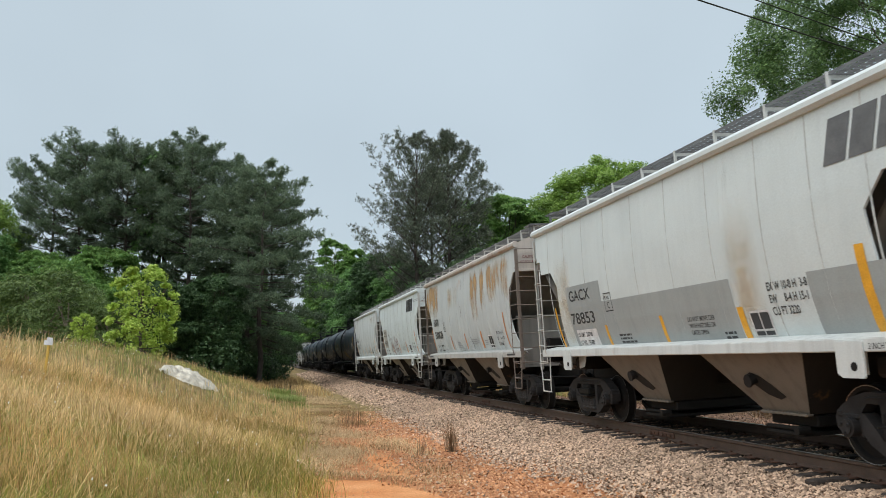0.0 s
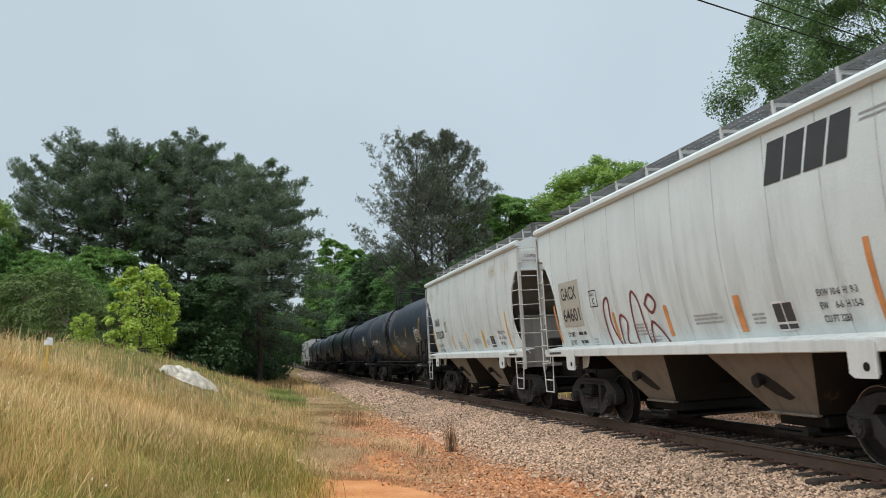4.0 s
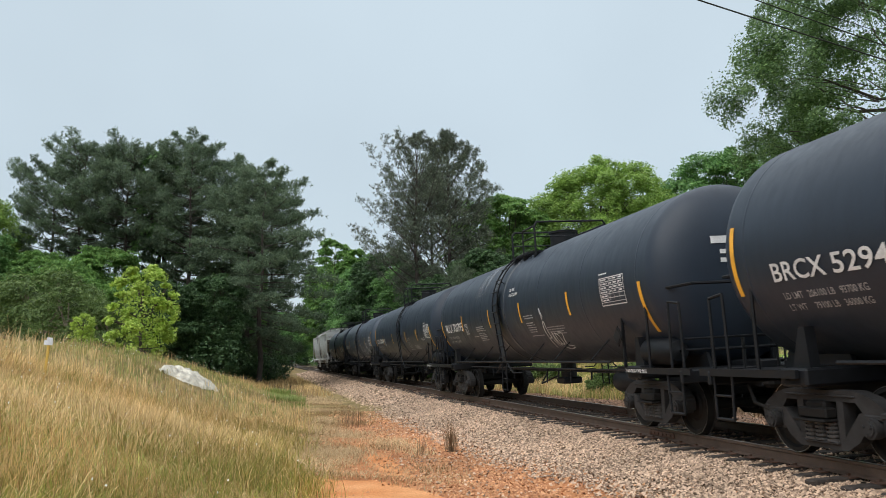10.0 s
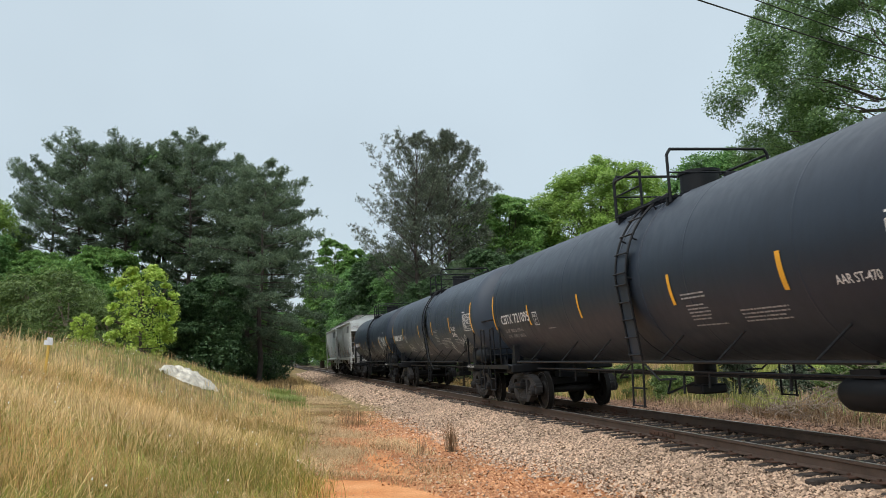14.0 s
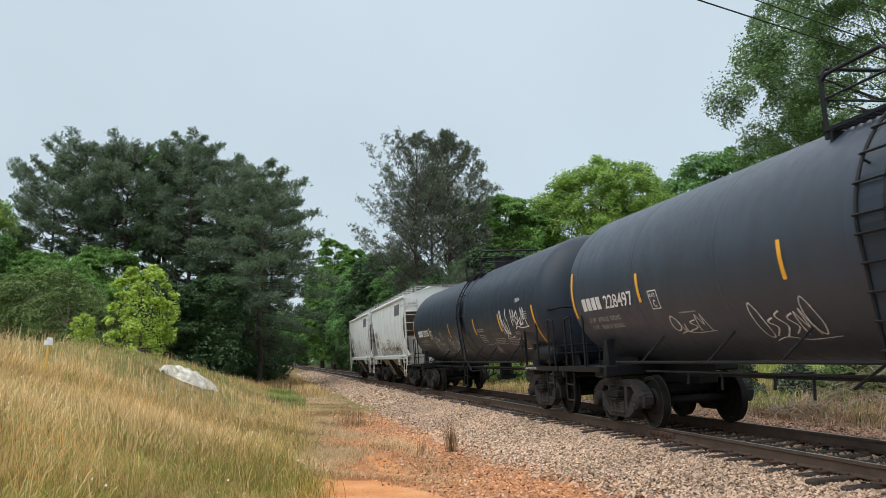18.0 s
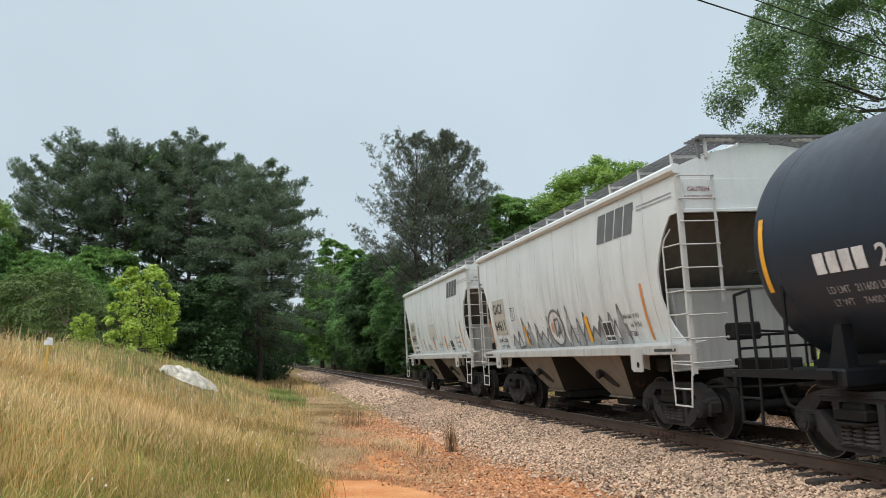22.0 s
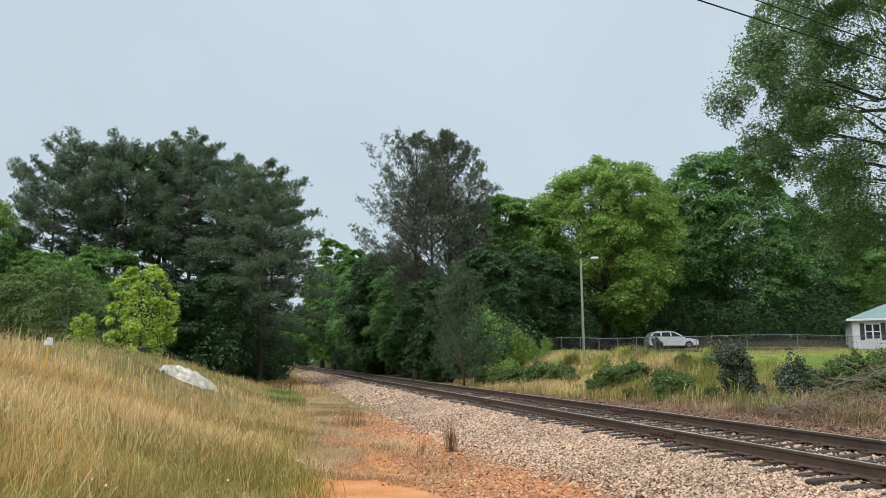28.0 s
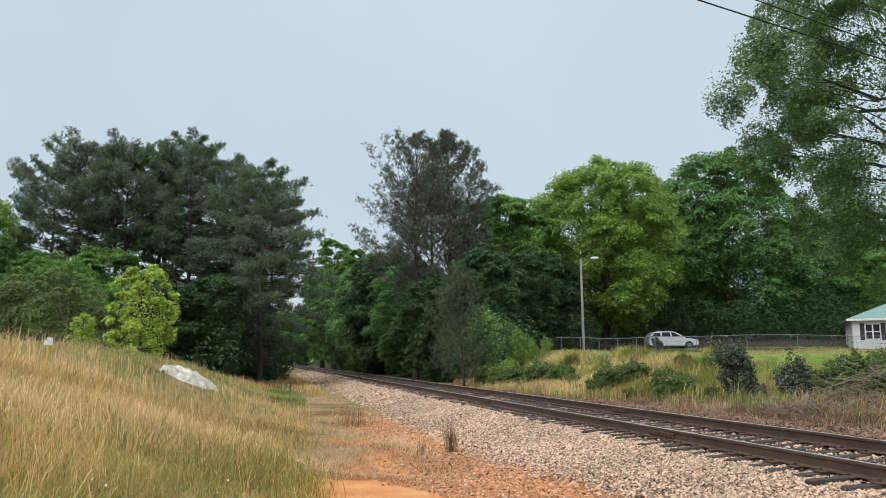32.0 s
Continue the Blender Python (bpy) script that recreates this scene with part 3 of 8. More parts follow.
def build_rail(side, name):
    rail = thing(name, "rust-brown steel rail with a worn running top", "rail", "rails of the track", "structure")
    b, t = Build(), Build()
    cuts = [-210.0, -60, 0, 60, 140, 260, 420]
    n = len(RAIL_PROF)
    for k, s in enumerate(cuts):
        b.v.extend(tuple(line_vec(s, side * GAUGE_C + y, z)) for y, z in RAIL_PROF)
    for k in range(len(cuts) - 1):
        for i in range(n):
            j = (i + 1) % n
            b.f.append((k * n + i, k * n + j, (k + 1) * n + j, (k + 1) * n + i))
            b.sm.append(False)
    part("rail_body", b, M_rail, rail)
    for k in range(len(cuts) - 1):
        vs = [tuple(line_vec(s, side * GAUGE_C + y, 0.002)) for s in cuts[k:k + 2] for y in (-0.024, 0.024)]
        t.add(vs, [(0, 1, 3, 2)])
    part("running_top", t, M_railtop, rail, "polished running surface")

    def bar():
        q = Build()
        for sy in (-1, 1):
            q.cbox((0, sy * 0.030, -0.098), (0.92, 0.030, 0.095), 0.008)
            for x in (-0.36, -0.22, -0.08, 0.08, 0.22, 0.36):
                q.cyl((x, sy * 0.040, -0.098), (x, sy * 0.066, -0.098), 0.019, 6)
        return q
    first = 5.944 if side > 0 else 11.068
    for k in range(-1, 8):
        s = first + 11.887 * k
        part("joint_bar", bar, M_rust, rail, "bolted rusty joint bar", key="joint_bar", at=line_pose(s) @ pose(0, -side * GAUGE_C, 0))
    return rail


rail_near = build_rail(1, "rail")
rail_far = build_rail(-1, "rail")


def tie_build(seed):
    rng = random.Random(seed)
    b = Build()
    b.cbox((0, 0, 0), (0.205, 2.59, 0.17), 0.018)
    b.v = [(x + rng.uniform(-0.006, 0.006), y + rng.uniform(-0.02, 0.02), z + rng.uniform(-0.006, 0.006)) for x, y, z in b.v]
    return b


ties = thing("crossties", "row of dark creosoted wooden crossties bedded in ballast", "railway ties", kind="structure")
TIE_STEP = 0.505
rng_t = random.Random(5)
for i in range(150):
    s = -6 + i * TIE_STEP
    m = line_pose(s + rng_t.uniform(-0.03, 0.03)) @ pose(0, rng_t.uniform(-0.10, 0.10), -0.262 + rng_t.uniform(-0.018, 0.004), 0, 0, rng_t.uniform(-1.2, 1.2))
    part("crosstie", lambda k=i % 6: tie_build(k), M_tie, ties, key="tie%d" % (i % 6), at=m)
far_ties = Build()
for i in list(range(-400, 0)) + list(range(150, 700)):
    s = -6 + i * TIE_STEP
    m = line_pose(s)
    far_ties.box(tuple(m @ Vector((0, 0, -0.265))), (0.22, 2.59, 0.17), m.to_3x3())
part("distant_ties", far_ties, M_tie, ties, "distant ties")["kind"] = "stuff"


def plates_build():
    b = Build()
    for i in range(120):
        s = -6 + i * TIE_STEP
        m = line_pose(s)
        for sd in (-1, 1):
            c = m @ Vector((0, sd * GAUGE_C, -0.176))
            b.box(tuple(c), (0.19, 0.36, 0.014), m.to_3x3())
            for dx, dy in ((0.05, 0.085), (-0.05, -0.085), (-0.06, 0.085)):
                c = m @ Vector((dx, sd * GAUGE_C + dy, -0.157))
                b.box(tuple(c), (0.03, 0.035, 0.028), m.to_3x3())
    return b


part("tie_plates", plates_build(), M_rust, ties, "rusty plates and spikes")["kind"] = "stuff"
# ---- railcars. Local axes: x ahead (the way they run), y to the far side, z up from the rail tops ----
WHEEL_R = 0.457
WHEELS = []


def wheelset_build():
    b = Build()
    b.cyl((0, -1.02, 0), (0, 1.02, 0), 0.075, 12)
    for sd in (-1, 1):
        prof = [(-0.07, 0.10), (-0.075, 0.20), (-0.030, 0.24), (-0.030, 0.37), (-0.068, 0.395), (-0.070, WHEEL_R), (0.045, WHEEL_R + 0.004), (0.058, WHEEL_R + 0.026),
                (0.070, WHEEL_R + 0.020), (0.070, 0.39), (0.030, 0.37), (0.022, 0.24), (0.07, 0.20), (0.07, 0.10)]
        b.lathe([(sd * 0.755 - sd * a, r) for a, r in prof], (0, 0, 0), 32, "y")
    return b


def rims_build(sd):
    b = Build()
    b.lathe([(sd * 0.826, 0.444), (sd * 0.828, WHEEL_R - 0.004), (sd * 0.70, WHEEL_R + 0.002)], (0, 0, 0), 32, "y")
    return b


def side_frame(y):
    """Cast frame with its two triangular windows and the opening for bolster and springs."""
    b = Build()
    w = 0.085
    out = [(1.13, 0.42), (1.15, 0.56), (1.05, 0.68), (0.86, 0.79), (0.62, 0.855)]
    inn = [(0.62, 0.725), (0.74, 0.60), (1.02, 0.57), (1.03, 0.42)]
    b.prism(out + [(-x, z) for x, z in out[::-1]] + [(-x, z) for x, z in inn[::-1]] + inn, y - w, y + w)
    foot = [(0.78, 0.62), (0.75, 0.42), (0.63, 0.28), (0.42, 0.165)]
    rim = [(0.36, 0.265), (0.49, 0.42), (0.67, 0.61)]
    b.prism(foot + [(-x, z) for x, z in foot[::-1]] + [(-x, z) for x, z in rim[::-1]] + rim, y - w, y + w)
    for sx in (-1, 1):
        b.prism([(sx * 0.30, 0.26), (sx * 0.40, 0.26), (sx * 0.42, 0.74), (sx * 0.30, 0.74)], y - w, y + w)
        b.cbox((sx * 0.889, y, 0.575), (0.30, 0.20, 0.07), 0.02)
        b.cbox((sx * 0.735, y, 0.46), (0.06, 0.17, 0.24), 0.02)
        b.cbox((sx * 1.045, y, 0.47), (0.06, 0.17, 0.22), 0.02)
        b.cbox((sx * 1.06, y, 0.60), (0.13, 0.21, 0.10), 0.03)
    b.cbox((0, y, 0.245), (0.62, 0.26, 0.03), 0.008)
    b.cbox((0, y, 0.79), (1.24, 0.21, 0.025), 0.01)
    return b


def spring_build():
    b = Build()
    for k in range(5):
        z = 0.262 + k * 0.048
        b.cyl((0, 0, z), (0, 0, z + 0.028), 0.086, 12)
    b.cyl((0, 0, 0.262), (0, 0, 0.49), 0.058, 10)
    return b


def bearing_build(sd):
    b = Build()
    b.cyl((0, sd * 1.03, WHEEL_R), (0, sd * 1.15, WHEEL_R), 0.115, 16)
    b.cyl((0, sd * 1.15, WHEEL_R), (0, sd * 1.175, WHEEL_R), 0.085, 16)
    for k in range(3):
        a = 2.09 * k + 0.5
        b.cyl((0.06 * math.cos(a), sd * 1.17, WHEEL_R + 0.06 * math.sin(a)), (0.06 * math.cos(a), sd * 1.195, WHEEL_R + 0.06 * math.sin(a)), 0.018, 6)
    return b


def bolster_build():
    b = Build()
    b.cbox((0, 0, 0.63), (0.36, 2.30, 0.20), 0.03)
    for y in (-1.12, 1.12):
        b.cbox((0, y, 0.59), (0.52, 0.16, 0.13), 0.02)
        b.cbox((0, y, 0.505), (0.58, 0.26, 0.03), 0.01)
    b.cyl((0, 0, 0.7), (0, 0, 0.82), 0.20, 16)
    for sx in (-1, 1):
        b.cbox((sx * 0.42, 0, 0.44), (0.10, 1.75, 0.12), 0.02)
        for sd in (-1, 1):
            b.cbox((sx * 0.415, sd * 0.755, 0.45), (0.05, 0.11, 0.30), 0.01)
    return b


def bogie(parent, x):
    bg = part("bogie", bolster_build, M_steel, parent, "two-axle freight bogie", key="bolster", at=pose(x, 0, 0))
    for y in (-0.99, 0.99):
        part("side_frame", lambda q=y: side_frame(q), M_cast, bg, "cast side frame", key="side_frame%g" % y)
        for x in (-0.19, 0.0, 0.19):
            for dy in (-0.07, 0.07):
                part("coil_spring", spring_build, M_spring, bg, key="spring", at=pose(x, y + dy, 0))
        for sx in (-1, 1):
            part("bearing_cap", lambda q=y: bearing_build(1 if q > 0 else -1), M_cast, bg, key="bearing%g" % y, at=pose(sx * 0.889, 0, 0))
    for sx in (-1, 1):
        w = part("wheelset", wheelset_build, M_steel, bg, "steel wheels on an axle", key="wheelset", at=pose(sx * 0.889, 0, WHEEL_R))
        WHEELS.append((w, sx * 0.889))
        for sd in (-1, 1):
            part("wheel_rim", lambda: rims_build(sd), M_tread, bg, "bright worn wheel rim", key="rims%d" % sd, at=pose(sx * 0.889, 0, WHEEL_R))
    return bg


def coupler_build(sx, x_end):
    b = Build()
    b.cbox((sx * (x_end - 0.35), 0, 0.87), (0.75, 0.15, 0.17), 0.02)
    b.cbox((sx * (x_end - 0.02), -0.04, 0.87), (0.28, 0.26, 0.26), 0.06)
    b.cbox((sx * (x_end + 0.06), 0.11, 0.87), (0.20, 0.10, 0.24), 0.04)
    b.tube([(sx * (x_end - 0.35), -0.25, 0.80), (sx * (x_end - 0.18), -0.27, 0.52), (sx * (x_end + 0.02), -0.22, 0.46)], 0.028, 8)
    return b


# ---- lettering and marks laid on a car's side ----
def glyphs(text, size):
    """Flat outlines of a text: vertices and faces, left edge at 0, base line at 0."""
    cu = bpy.data.curves.new("text", "FONT")
    cu.body, cu.size, cu.resolution_u, cu.offset = text, size, 3, 0.013 * size
    ob = bpy.data.objects.new("text", cu)
    scene.collection.objects.link(ob)
    me = bpy.data.meshes.new_from_object(ob.evaluated_get(bpy.context.evaluated_depsgraph_get()))
    v = [(q.co.x, q.co.y) for q in me.vertices]
    f = [tuple(q.vertices) for q in me.polygons]
    bpy.data.objects.remove(ob)
    bpy.data.curves.remove(cu)
    bpy.data.meshes.remove(me)
    return v, f


def lay(surface, u0, z0, v, f, squeeze=1.0, slant=0.0, lift=0.006):
    """Lays a flat drawing on a side: u runs with the writing (backwards along the near side), z up."""
    b = Build()
    b.add([surface(u0 + x * squeeze + slant * y, z0 + y, lift) for x, y in v], f)
    return b


def text_on(name, surface, text, u0, z0, size, material, parent, squeeze=0.85, label="", lift=0.008):
    v, f = glyphs(text, size)
    return part(name, lay(surface, u0, z0, v, f, squeeze, 0.0, lift), material, parent, label)


def patch(surface, u0, u1, z0, z1, lift=0.006, nu=2, nz=24, slant=0.0):
    b = Build()
    b.grid(lambda a, c: surface(u0 + (u1 - u0) * a + slant * c, z0 + (z1 - z0) * c, lift), nu, nz)
    return b


def bars_on(b, surface, u0, z0, width, rows, h, gap, seed, lift=0.008):
    """Lines of small unreadable writing, as plain bars broken into words."""
    rng = random.Random(seed)
    for r in range(rows):
        end = u0 + width * rng.uniform(0.75, 1.0)
        z, u = z0 - r * (h + gap), u0
        while u < end - 0.02:
            w = min(rng.uniform(0.9, 3.6) * h * 1.6, end - u)
            b.grid(lambda a, c: surface(u + w * a, z + h * c, lift), 1, 1)
            u += w + h * 0.7
    return b


def outline(b, surface, u0, u1, z0, z1, w, lift=0.008):
    for a0, a1, c0, c1 in ((u0, u1, z0, z0 + w), (u0, u1, z1 - w, z1), (u0, u0 + w, z0 + w, z1 - w), (u1 - w, u1, z0 + w, z1 - w)):
        b.grid(lambda a, c: surface(a0 + (a1 - a0) * a, c0 + (c1 - c0) * c, lift), 2, 3)
    return b


def ribbon(b, surface, pts, w, lift=0.009):
    """A painted stroke of width w through (u, z) points."""
    for (u0, z0), (u1, z1) in zip(pts[:-1], pts[1:]):
        d = math.hypot(u1 - u0, z1 - z0) or 1e-6
        nu, nz = -(z1 - z0) / d * w / 2, (u1 - u0) / d * w / 2
        eu, ez = (u1 - u0) / d * w * 0.3, (z1 - z0) / d * w * 0.3
        vs = [surface(u0 - eu + nu, z0 - ez + nz, lift), surface(u1 + eu + nu, z1 + ez + nz, lift), surface(u1 + eu - nu, z1 + ez - nz, lift), surface(u0 - eu - nu, z0 - ez - nz, lift)]
        b.add(vs, [(0, 1, 2, 3)])
        lift += 0.00004
    return b


def rounded(pts, n=5):
    """A smooth curve through the points of a stroke."""
    out = []
    for k in range(len(pts) - 1):
        p0, p1, p2, p3 = pts[max(0, k - 1)], pts[k], pts[k + 1], pts[min(len(pts) - 1, k + 2)]
        for j in range(n):
            f = j / n
            out.append(tuple(0.5 * (2 * b + (c - a) * f + (2 * a - 5 * b + 4 * c - d) * f * f + (3 * b - a - 3 * c + d) * f ** 3) for a, b, c, d in zip(p0, p1, p2, p3)))
    return out + [tuple(pts[-1])]


def scribble(b, surface, u0, u1, z0, z1, letters, w, seed):
    """A sprayed tag: a run of bent, crossing strokes with an underline."""
    rng = random.Random(seed)
    cell = (u1 - u0) / letters
    for i in range(letters):
        ua, lift = u0 + i * cell, 0.009 + 0.0008 * i
        tall = 1.0 if i in (0, letters - 1) else rng.uniform(0.6, 0.85)
        zt = z0 + (z1 - z0) * tall
        kind = rng.randrange(4)
        if kind == 0:
            pts = [(ua, z0), (ua + 0.15 * cell, zt), (ua + 0.55 * cell, z0 + 0.3 * (zt - z0)), (ua + 0.8 * cell, zt), (ua + 1.05 * cell, z0)]
        elif kind == 1:
            pts = [(ua + cell * (0.5 + 0.48 * math.cos(a * 0.9 + 0.6)), (z0 + zt) / 2 + (zt - z0) * 0.5 * math.sin(a * 0.9 + 0.6)) for a in range(8)]
        elif kind == 2:
            pts = [(ua + 0.9 * cell, zt), (ua + 0.2 * cell, z0 + 0.75 * (zt - z0)), (ua + 0.75 * cell, z0 + 0.4 * (zt - z0)), (ua, z0)]
        else:
            pts = [(ua, zt), (ua + 0.25 * cell, z0), (ua + 0.6 * cell, z0 + 0.6 * (zt - z0)), (ua + 0.5 * cell, z0), (ua + 1.1 * cell, z0 + 0.2 * (zt - z0))]
        fine = [(p[0] + rng.uniform(-1, 1) * cell * 0.08, p[1] + rng.uniform(-1, 1) * (z1 - z0) * 0.06) for p in pts]
        ribbon(b, surface, rounded(fine), w * rng.uniform(0.8, 1.15), lift)
    dz = (z1 - z0) * 0.18
    ribbon(b, surface, rounded([(u0 + cell * 0.5, z0 - dz), (u0 + (u1 - u0) * 0.3, z0 - dz * 0.3), (u0 + (u1 - u0) * 0.6, z0 - dz), (u1 + cell * 0.4, z0 - dz * 0.6)]), w * 0.7, 0.008)
    return b


# ---- covered hopper ----
EAVE, HALF, REAR = 4.08, 5.92, 5.74


def hx(sx):
    """Length from the middle to the front or the rear end."""
    return HALF if sx > 0 else REAR


SIDE_Z = [1.40, 1.65, 1.95, 2.30, 2.70, 3.10, 3.50, 4.08]
SIDE_W = [1.25, 1.345, 1.425, 1.485, 1.525, 1.54, 1.535, 1.515]


def hop_w(z):
    return float(np.interp(z, SIDE_Z, SIDE_W))


def hop_side(u, z, lift):
    """The near side of a hopper: u grows towards the car's front."""
    return (u, -(hop_w(z) + lift), z)


def end_cut(z, angular):
    """How far the side sheets reach from the middle at a height."""
    if angular:
        return float(np.interp(z, [1.40, 2.78, 3.12, 3.13, 3.42, 3.43, 4.08], [4.74, 4.62, 4.95, 5.58, 5.60, HALF, HALF]))
    zz = [1.40, 1.55, 1.85, 2.2, 2.6, 2.9, 3.2, 3.42, 3.43, 4.08]
    ee = [5.55, 5.30, 5.12, 5.03, 5.06, 5.20, 5.42, 5.64, 5.90, HALF]
    return float(np.interp(z, zz, ee))


def hopper_side_build(sd, angular):
    b = Build()
    zs = sorted(set([1.40 + 2.68 * i / 22 for i in range(23)] + [2.78, 3.12, 3.13, 3.42, 3.43]))
    n = 40
    for lift in (0.0, -0.03):
        vs = [(end_cut(z, angular) * (2 * i / n - 1) * (REAR / HALF if 2 * i < n else 1), sd * (hop_w(z) + lift), z) for z in zs for i in range(n + 1)]
        w = n + 1
        b.add(vs, [(j * w + i, j * w + i + 1, (j + 1) * w + i + 1, (j + 1) * w + i) for j in range(len(zs) - 1) for i in range(n)], True)
    w, k = n + 1, (n + 1) * len(zs)
    for j in range(len(zs) - 1):
        for i in (0, n):
            a = j * w + i
            b.f.append((a, a + w, a + w + k, a + k))
            b.sm.append(False)
    return b


def seams_build(sd):
    """Narrow weld laps down the side."""
    b = Build()
    for x in (-4.9, -3.95, -2.95, -1.9, -0.75, 0.45, 1.65, 2.85, 3.85, 4.75):
        zs = [1.42 + (4.0 - 1.42) * i / 10 for i in range(11)]
        for z0, z1 in zip(zs[:-1], zs[1:]):
            vs = [(x - 0.012, sd * (hop_w(z0) - 0.002), z0), (x + 0.008, sd * (hop_w(z0) + 0.007), z0), (x + 0.020, sd * (hop_w(z0) - 0.002), z0),
                  (x - 0.014, sd * (hop_w(z1) - 0.002), z1), (x + 0.014, sd * (hop_w(z1) + 0.007), z1), (x + 0.020, sd * (hop_w(z1) - 0.002), z1)]
            b.add(vs, [(0, 1, 4, 3), (1, 2, 5, 4)])
    return b


def roof_build():
    b = Build()
    n = 12

    def fn(a, c):
        y = -1.50 + 3.0 * c
        return (-REAR + (REAR + HALF) * a, y, EAVE + 0.04 + 0.34 * (1 - (y / 1.5) ** 2))
    b.grid(fn, 8, n)
    for sx in (-1, 1):
        vs = [(sx * hx(sx), -1.50 + 3.0 * i / n, EAVE + 0.04 + 0.34 * (1 - (2 * i / n - 1) ** 2)) for i in range(n + 1)]
        vs += [(sx * hx(sx), -1.50 + 3.0 * i / n, 3.42) for i in range(n + 1)]
        b.add(vs, [(i, i + 1, n + 2 + i, n + 1 + i) for i in range(n)])
    return b


def eave_build(sd):
    b = Build()
    prof = [(1.47, 4.02), (1.56, 4.02), (1.60, 4.06), (1.60, 4.12), (1.55, 4.17), (1.47, 4.15)]
    vs = [(x, sd * y, z) for x in (-REAR - 0.03, HALF + 0.03) for y, z in prof]
    n = len(prof)
    b.add(vs, [(i, (i + 1) % n, n + (i + 1) % n, n + i) for i in range(n)] + [tuple(range(n)), tuple(range(2 * n - 1, n - 1, -1))])
    return b


def hatch_build():
    b = Build()
    b.cbox((0, 0, EAVE + 0.44), (1.38, 0.56, 0.12), 0.04)
    b.cbox((0, 0, EAVE + 0.37), (1.42, 0.64, 0.06), 0.01)
    return b


def walk_build(sd):
    """Open grating beside the hatches."""
    b = Build()
    y0, y1, z, x0 = 0.52, 1.00, 4.56, 6.05
    for i in range(5):
        y = y0 + (y1 - y0) * i / 4
        b.box((0, sd * y, z), (2 * x0, 0.012 if 0 < i < 4 else 0.03, 0.035))
    for i in range(111):
        b.box((-x0 + 2 * x0 * i / 110, sd * (y0 + y1) / 2, z - 0.006), (0.022, y1 - y0, 0.02))
    return b


def walk_post_build(sd):
    b = Build()
    b.box((0, sd * 1.005, 4.42), (0.055, 0.03, 0.34))
    b.box((0, sd * 0.76, 4.525), (0.05, 0.5, 0.04))
    return b


def end_rail_build(sx):
    """Cross walk over the car's end."""
    b = Build()
    for i in range(5):
        b.box((sx * (hx(sx) - 0.30 + 0.11 * i), 0, 4.56), (0.02, 2.3, 0.035))
    for i in range(24):
        b.box((sx * (hx(sx) - 0.08), -1.15 + 0.1 * i, 4.552), (0.46, 0.02, 0.02))
    for y in (-1.1, 1.1):
        b.box((sx * (hx(sx) - 0.02), y, 4.40), (0.05, 0.04, 0.32))
    return b


def slope_build(sx):
    """Slope sheet inside the end."""
    b = Build()
    n = 10
    for lift in (0.0, 0.05):
        vs = []
        for i in range(n + 1):
            z = 1.36 + 2.10 * i / n
            x = 3.55 + 2.0 * i / n - lift
            w = hop_w(max(z, 1.4)) - 0.035
            vs += [(sx * x, -w, z), (sx * x, w, z)]
        b.add(vs, [(2 * i, 2 * i + 1, 2 * i + 3, 2 * i + 2) for i in range(n)])
    return b


def bulkhead_build(sx):
    """Plain upright panel under the slope, reaching down past the sills."""
    b = Build()
    b.prism([(sx * x, z) for x, z in ((4.80, 1.05), (4.83, 1.05), (4.83, 2.36), (4.80, 2.36))], -1.24, 1.24)
    b.cbox((sx * 4.84, 0, 2.34), (0.07, 2.56, 0.05), 0.01)
    b.cbox((sx * 4.85, 0, 1.06), (0.11, 2.50, 0.04), 0.01)
    for y in (-1.22, 1.22):
        b.prism([(sx * x, z) for x, z in ((4.83, 1.40), (5.05, 1.40), (4.93, 2.34), (4.83, 2.34))], y - 0.012, y + 0.012)
    return b


def end_plate_build(sx):
    b = Build()
    b.cbox((sx * (hx(sx) - 0.012), 0, 3.68), (0.03, 2.99, 0.52), 0.008)
    b.cbox((sx * (hx(sx) + 0.02), 0, 3.44), (0.06, 3.02, 0.06), 0.01)
    return b


def sill_build(sd):
    b = Build()
    b.cbox((0.26, sd * 1.575, 1.392), (11.50, 0.05, 0.146), 0.012)
    b.cbox((0.26, sd * 1.52, 1.328), (11.46, 0.10, 0.018), 0.005)
    return b


def sill_flange_build(sd):
    """Sloping ledge from the sill up to the side sheet."""
    b = Build()
    sec = [(1.596, 1.464), (1.27, 1.520), (1.27, 1.506), (1.596, 1.450)]
    b.add([(x, sd * y, z) for x in (-5.48, 6.0) for y, z in sec], [(0, 1, 2, 3), (7, 6, 5, 4)] + [(i, (i + 1) % 4, 4 + (i + 1) % 4, 4 + i) for i in range(4)])
    return b


def pad_build(sd):
    """Jacking pad hung over the sill."""
    b = Build()
    b.prism([(-0.205, 1.435), (0.195, 1.435), (0.205, 1.42), (0.205, 1.07), (0.19, 1.05), (-0.13, 1.05), (-0.205, 1.10)], sd * 1.602, sd * 1.625)
    b.prism([(-0.12, 1.36), (-0.06, 1.36), (-0.06, 1.08), (-0.12, 1.08)], sd * 1.48, sd * 1.602)
    return b


def pad_gusset_build(sd, sx):
    b = Build()
    b.prism([(sx * x, z) for x, z in ((0.05, 1.31), (0.40, 1.31), (0.36, 1.20), (0.28, 1.10), (0.05, 1.07))], sd * 1.36, sd * 1.38)
    return b


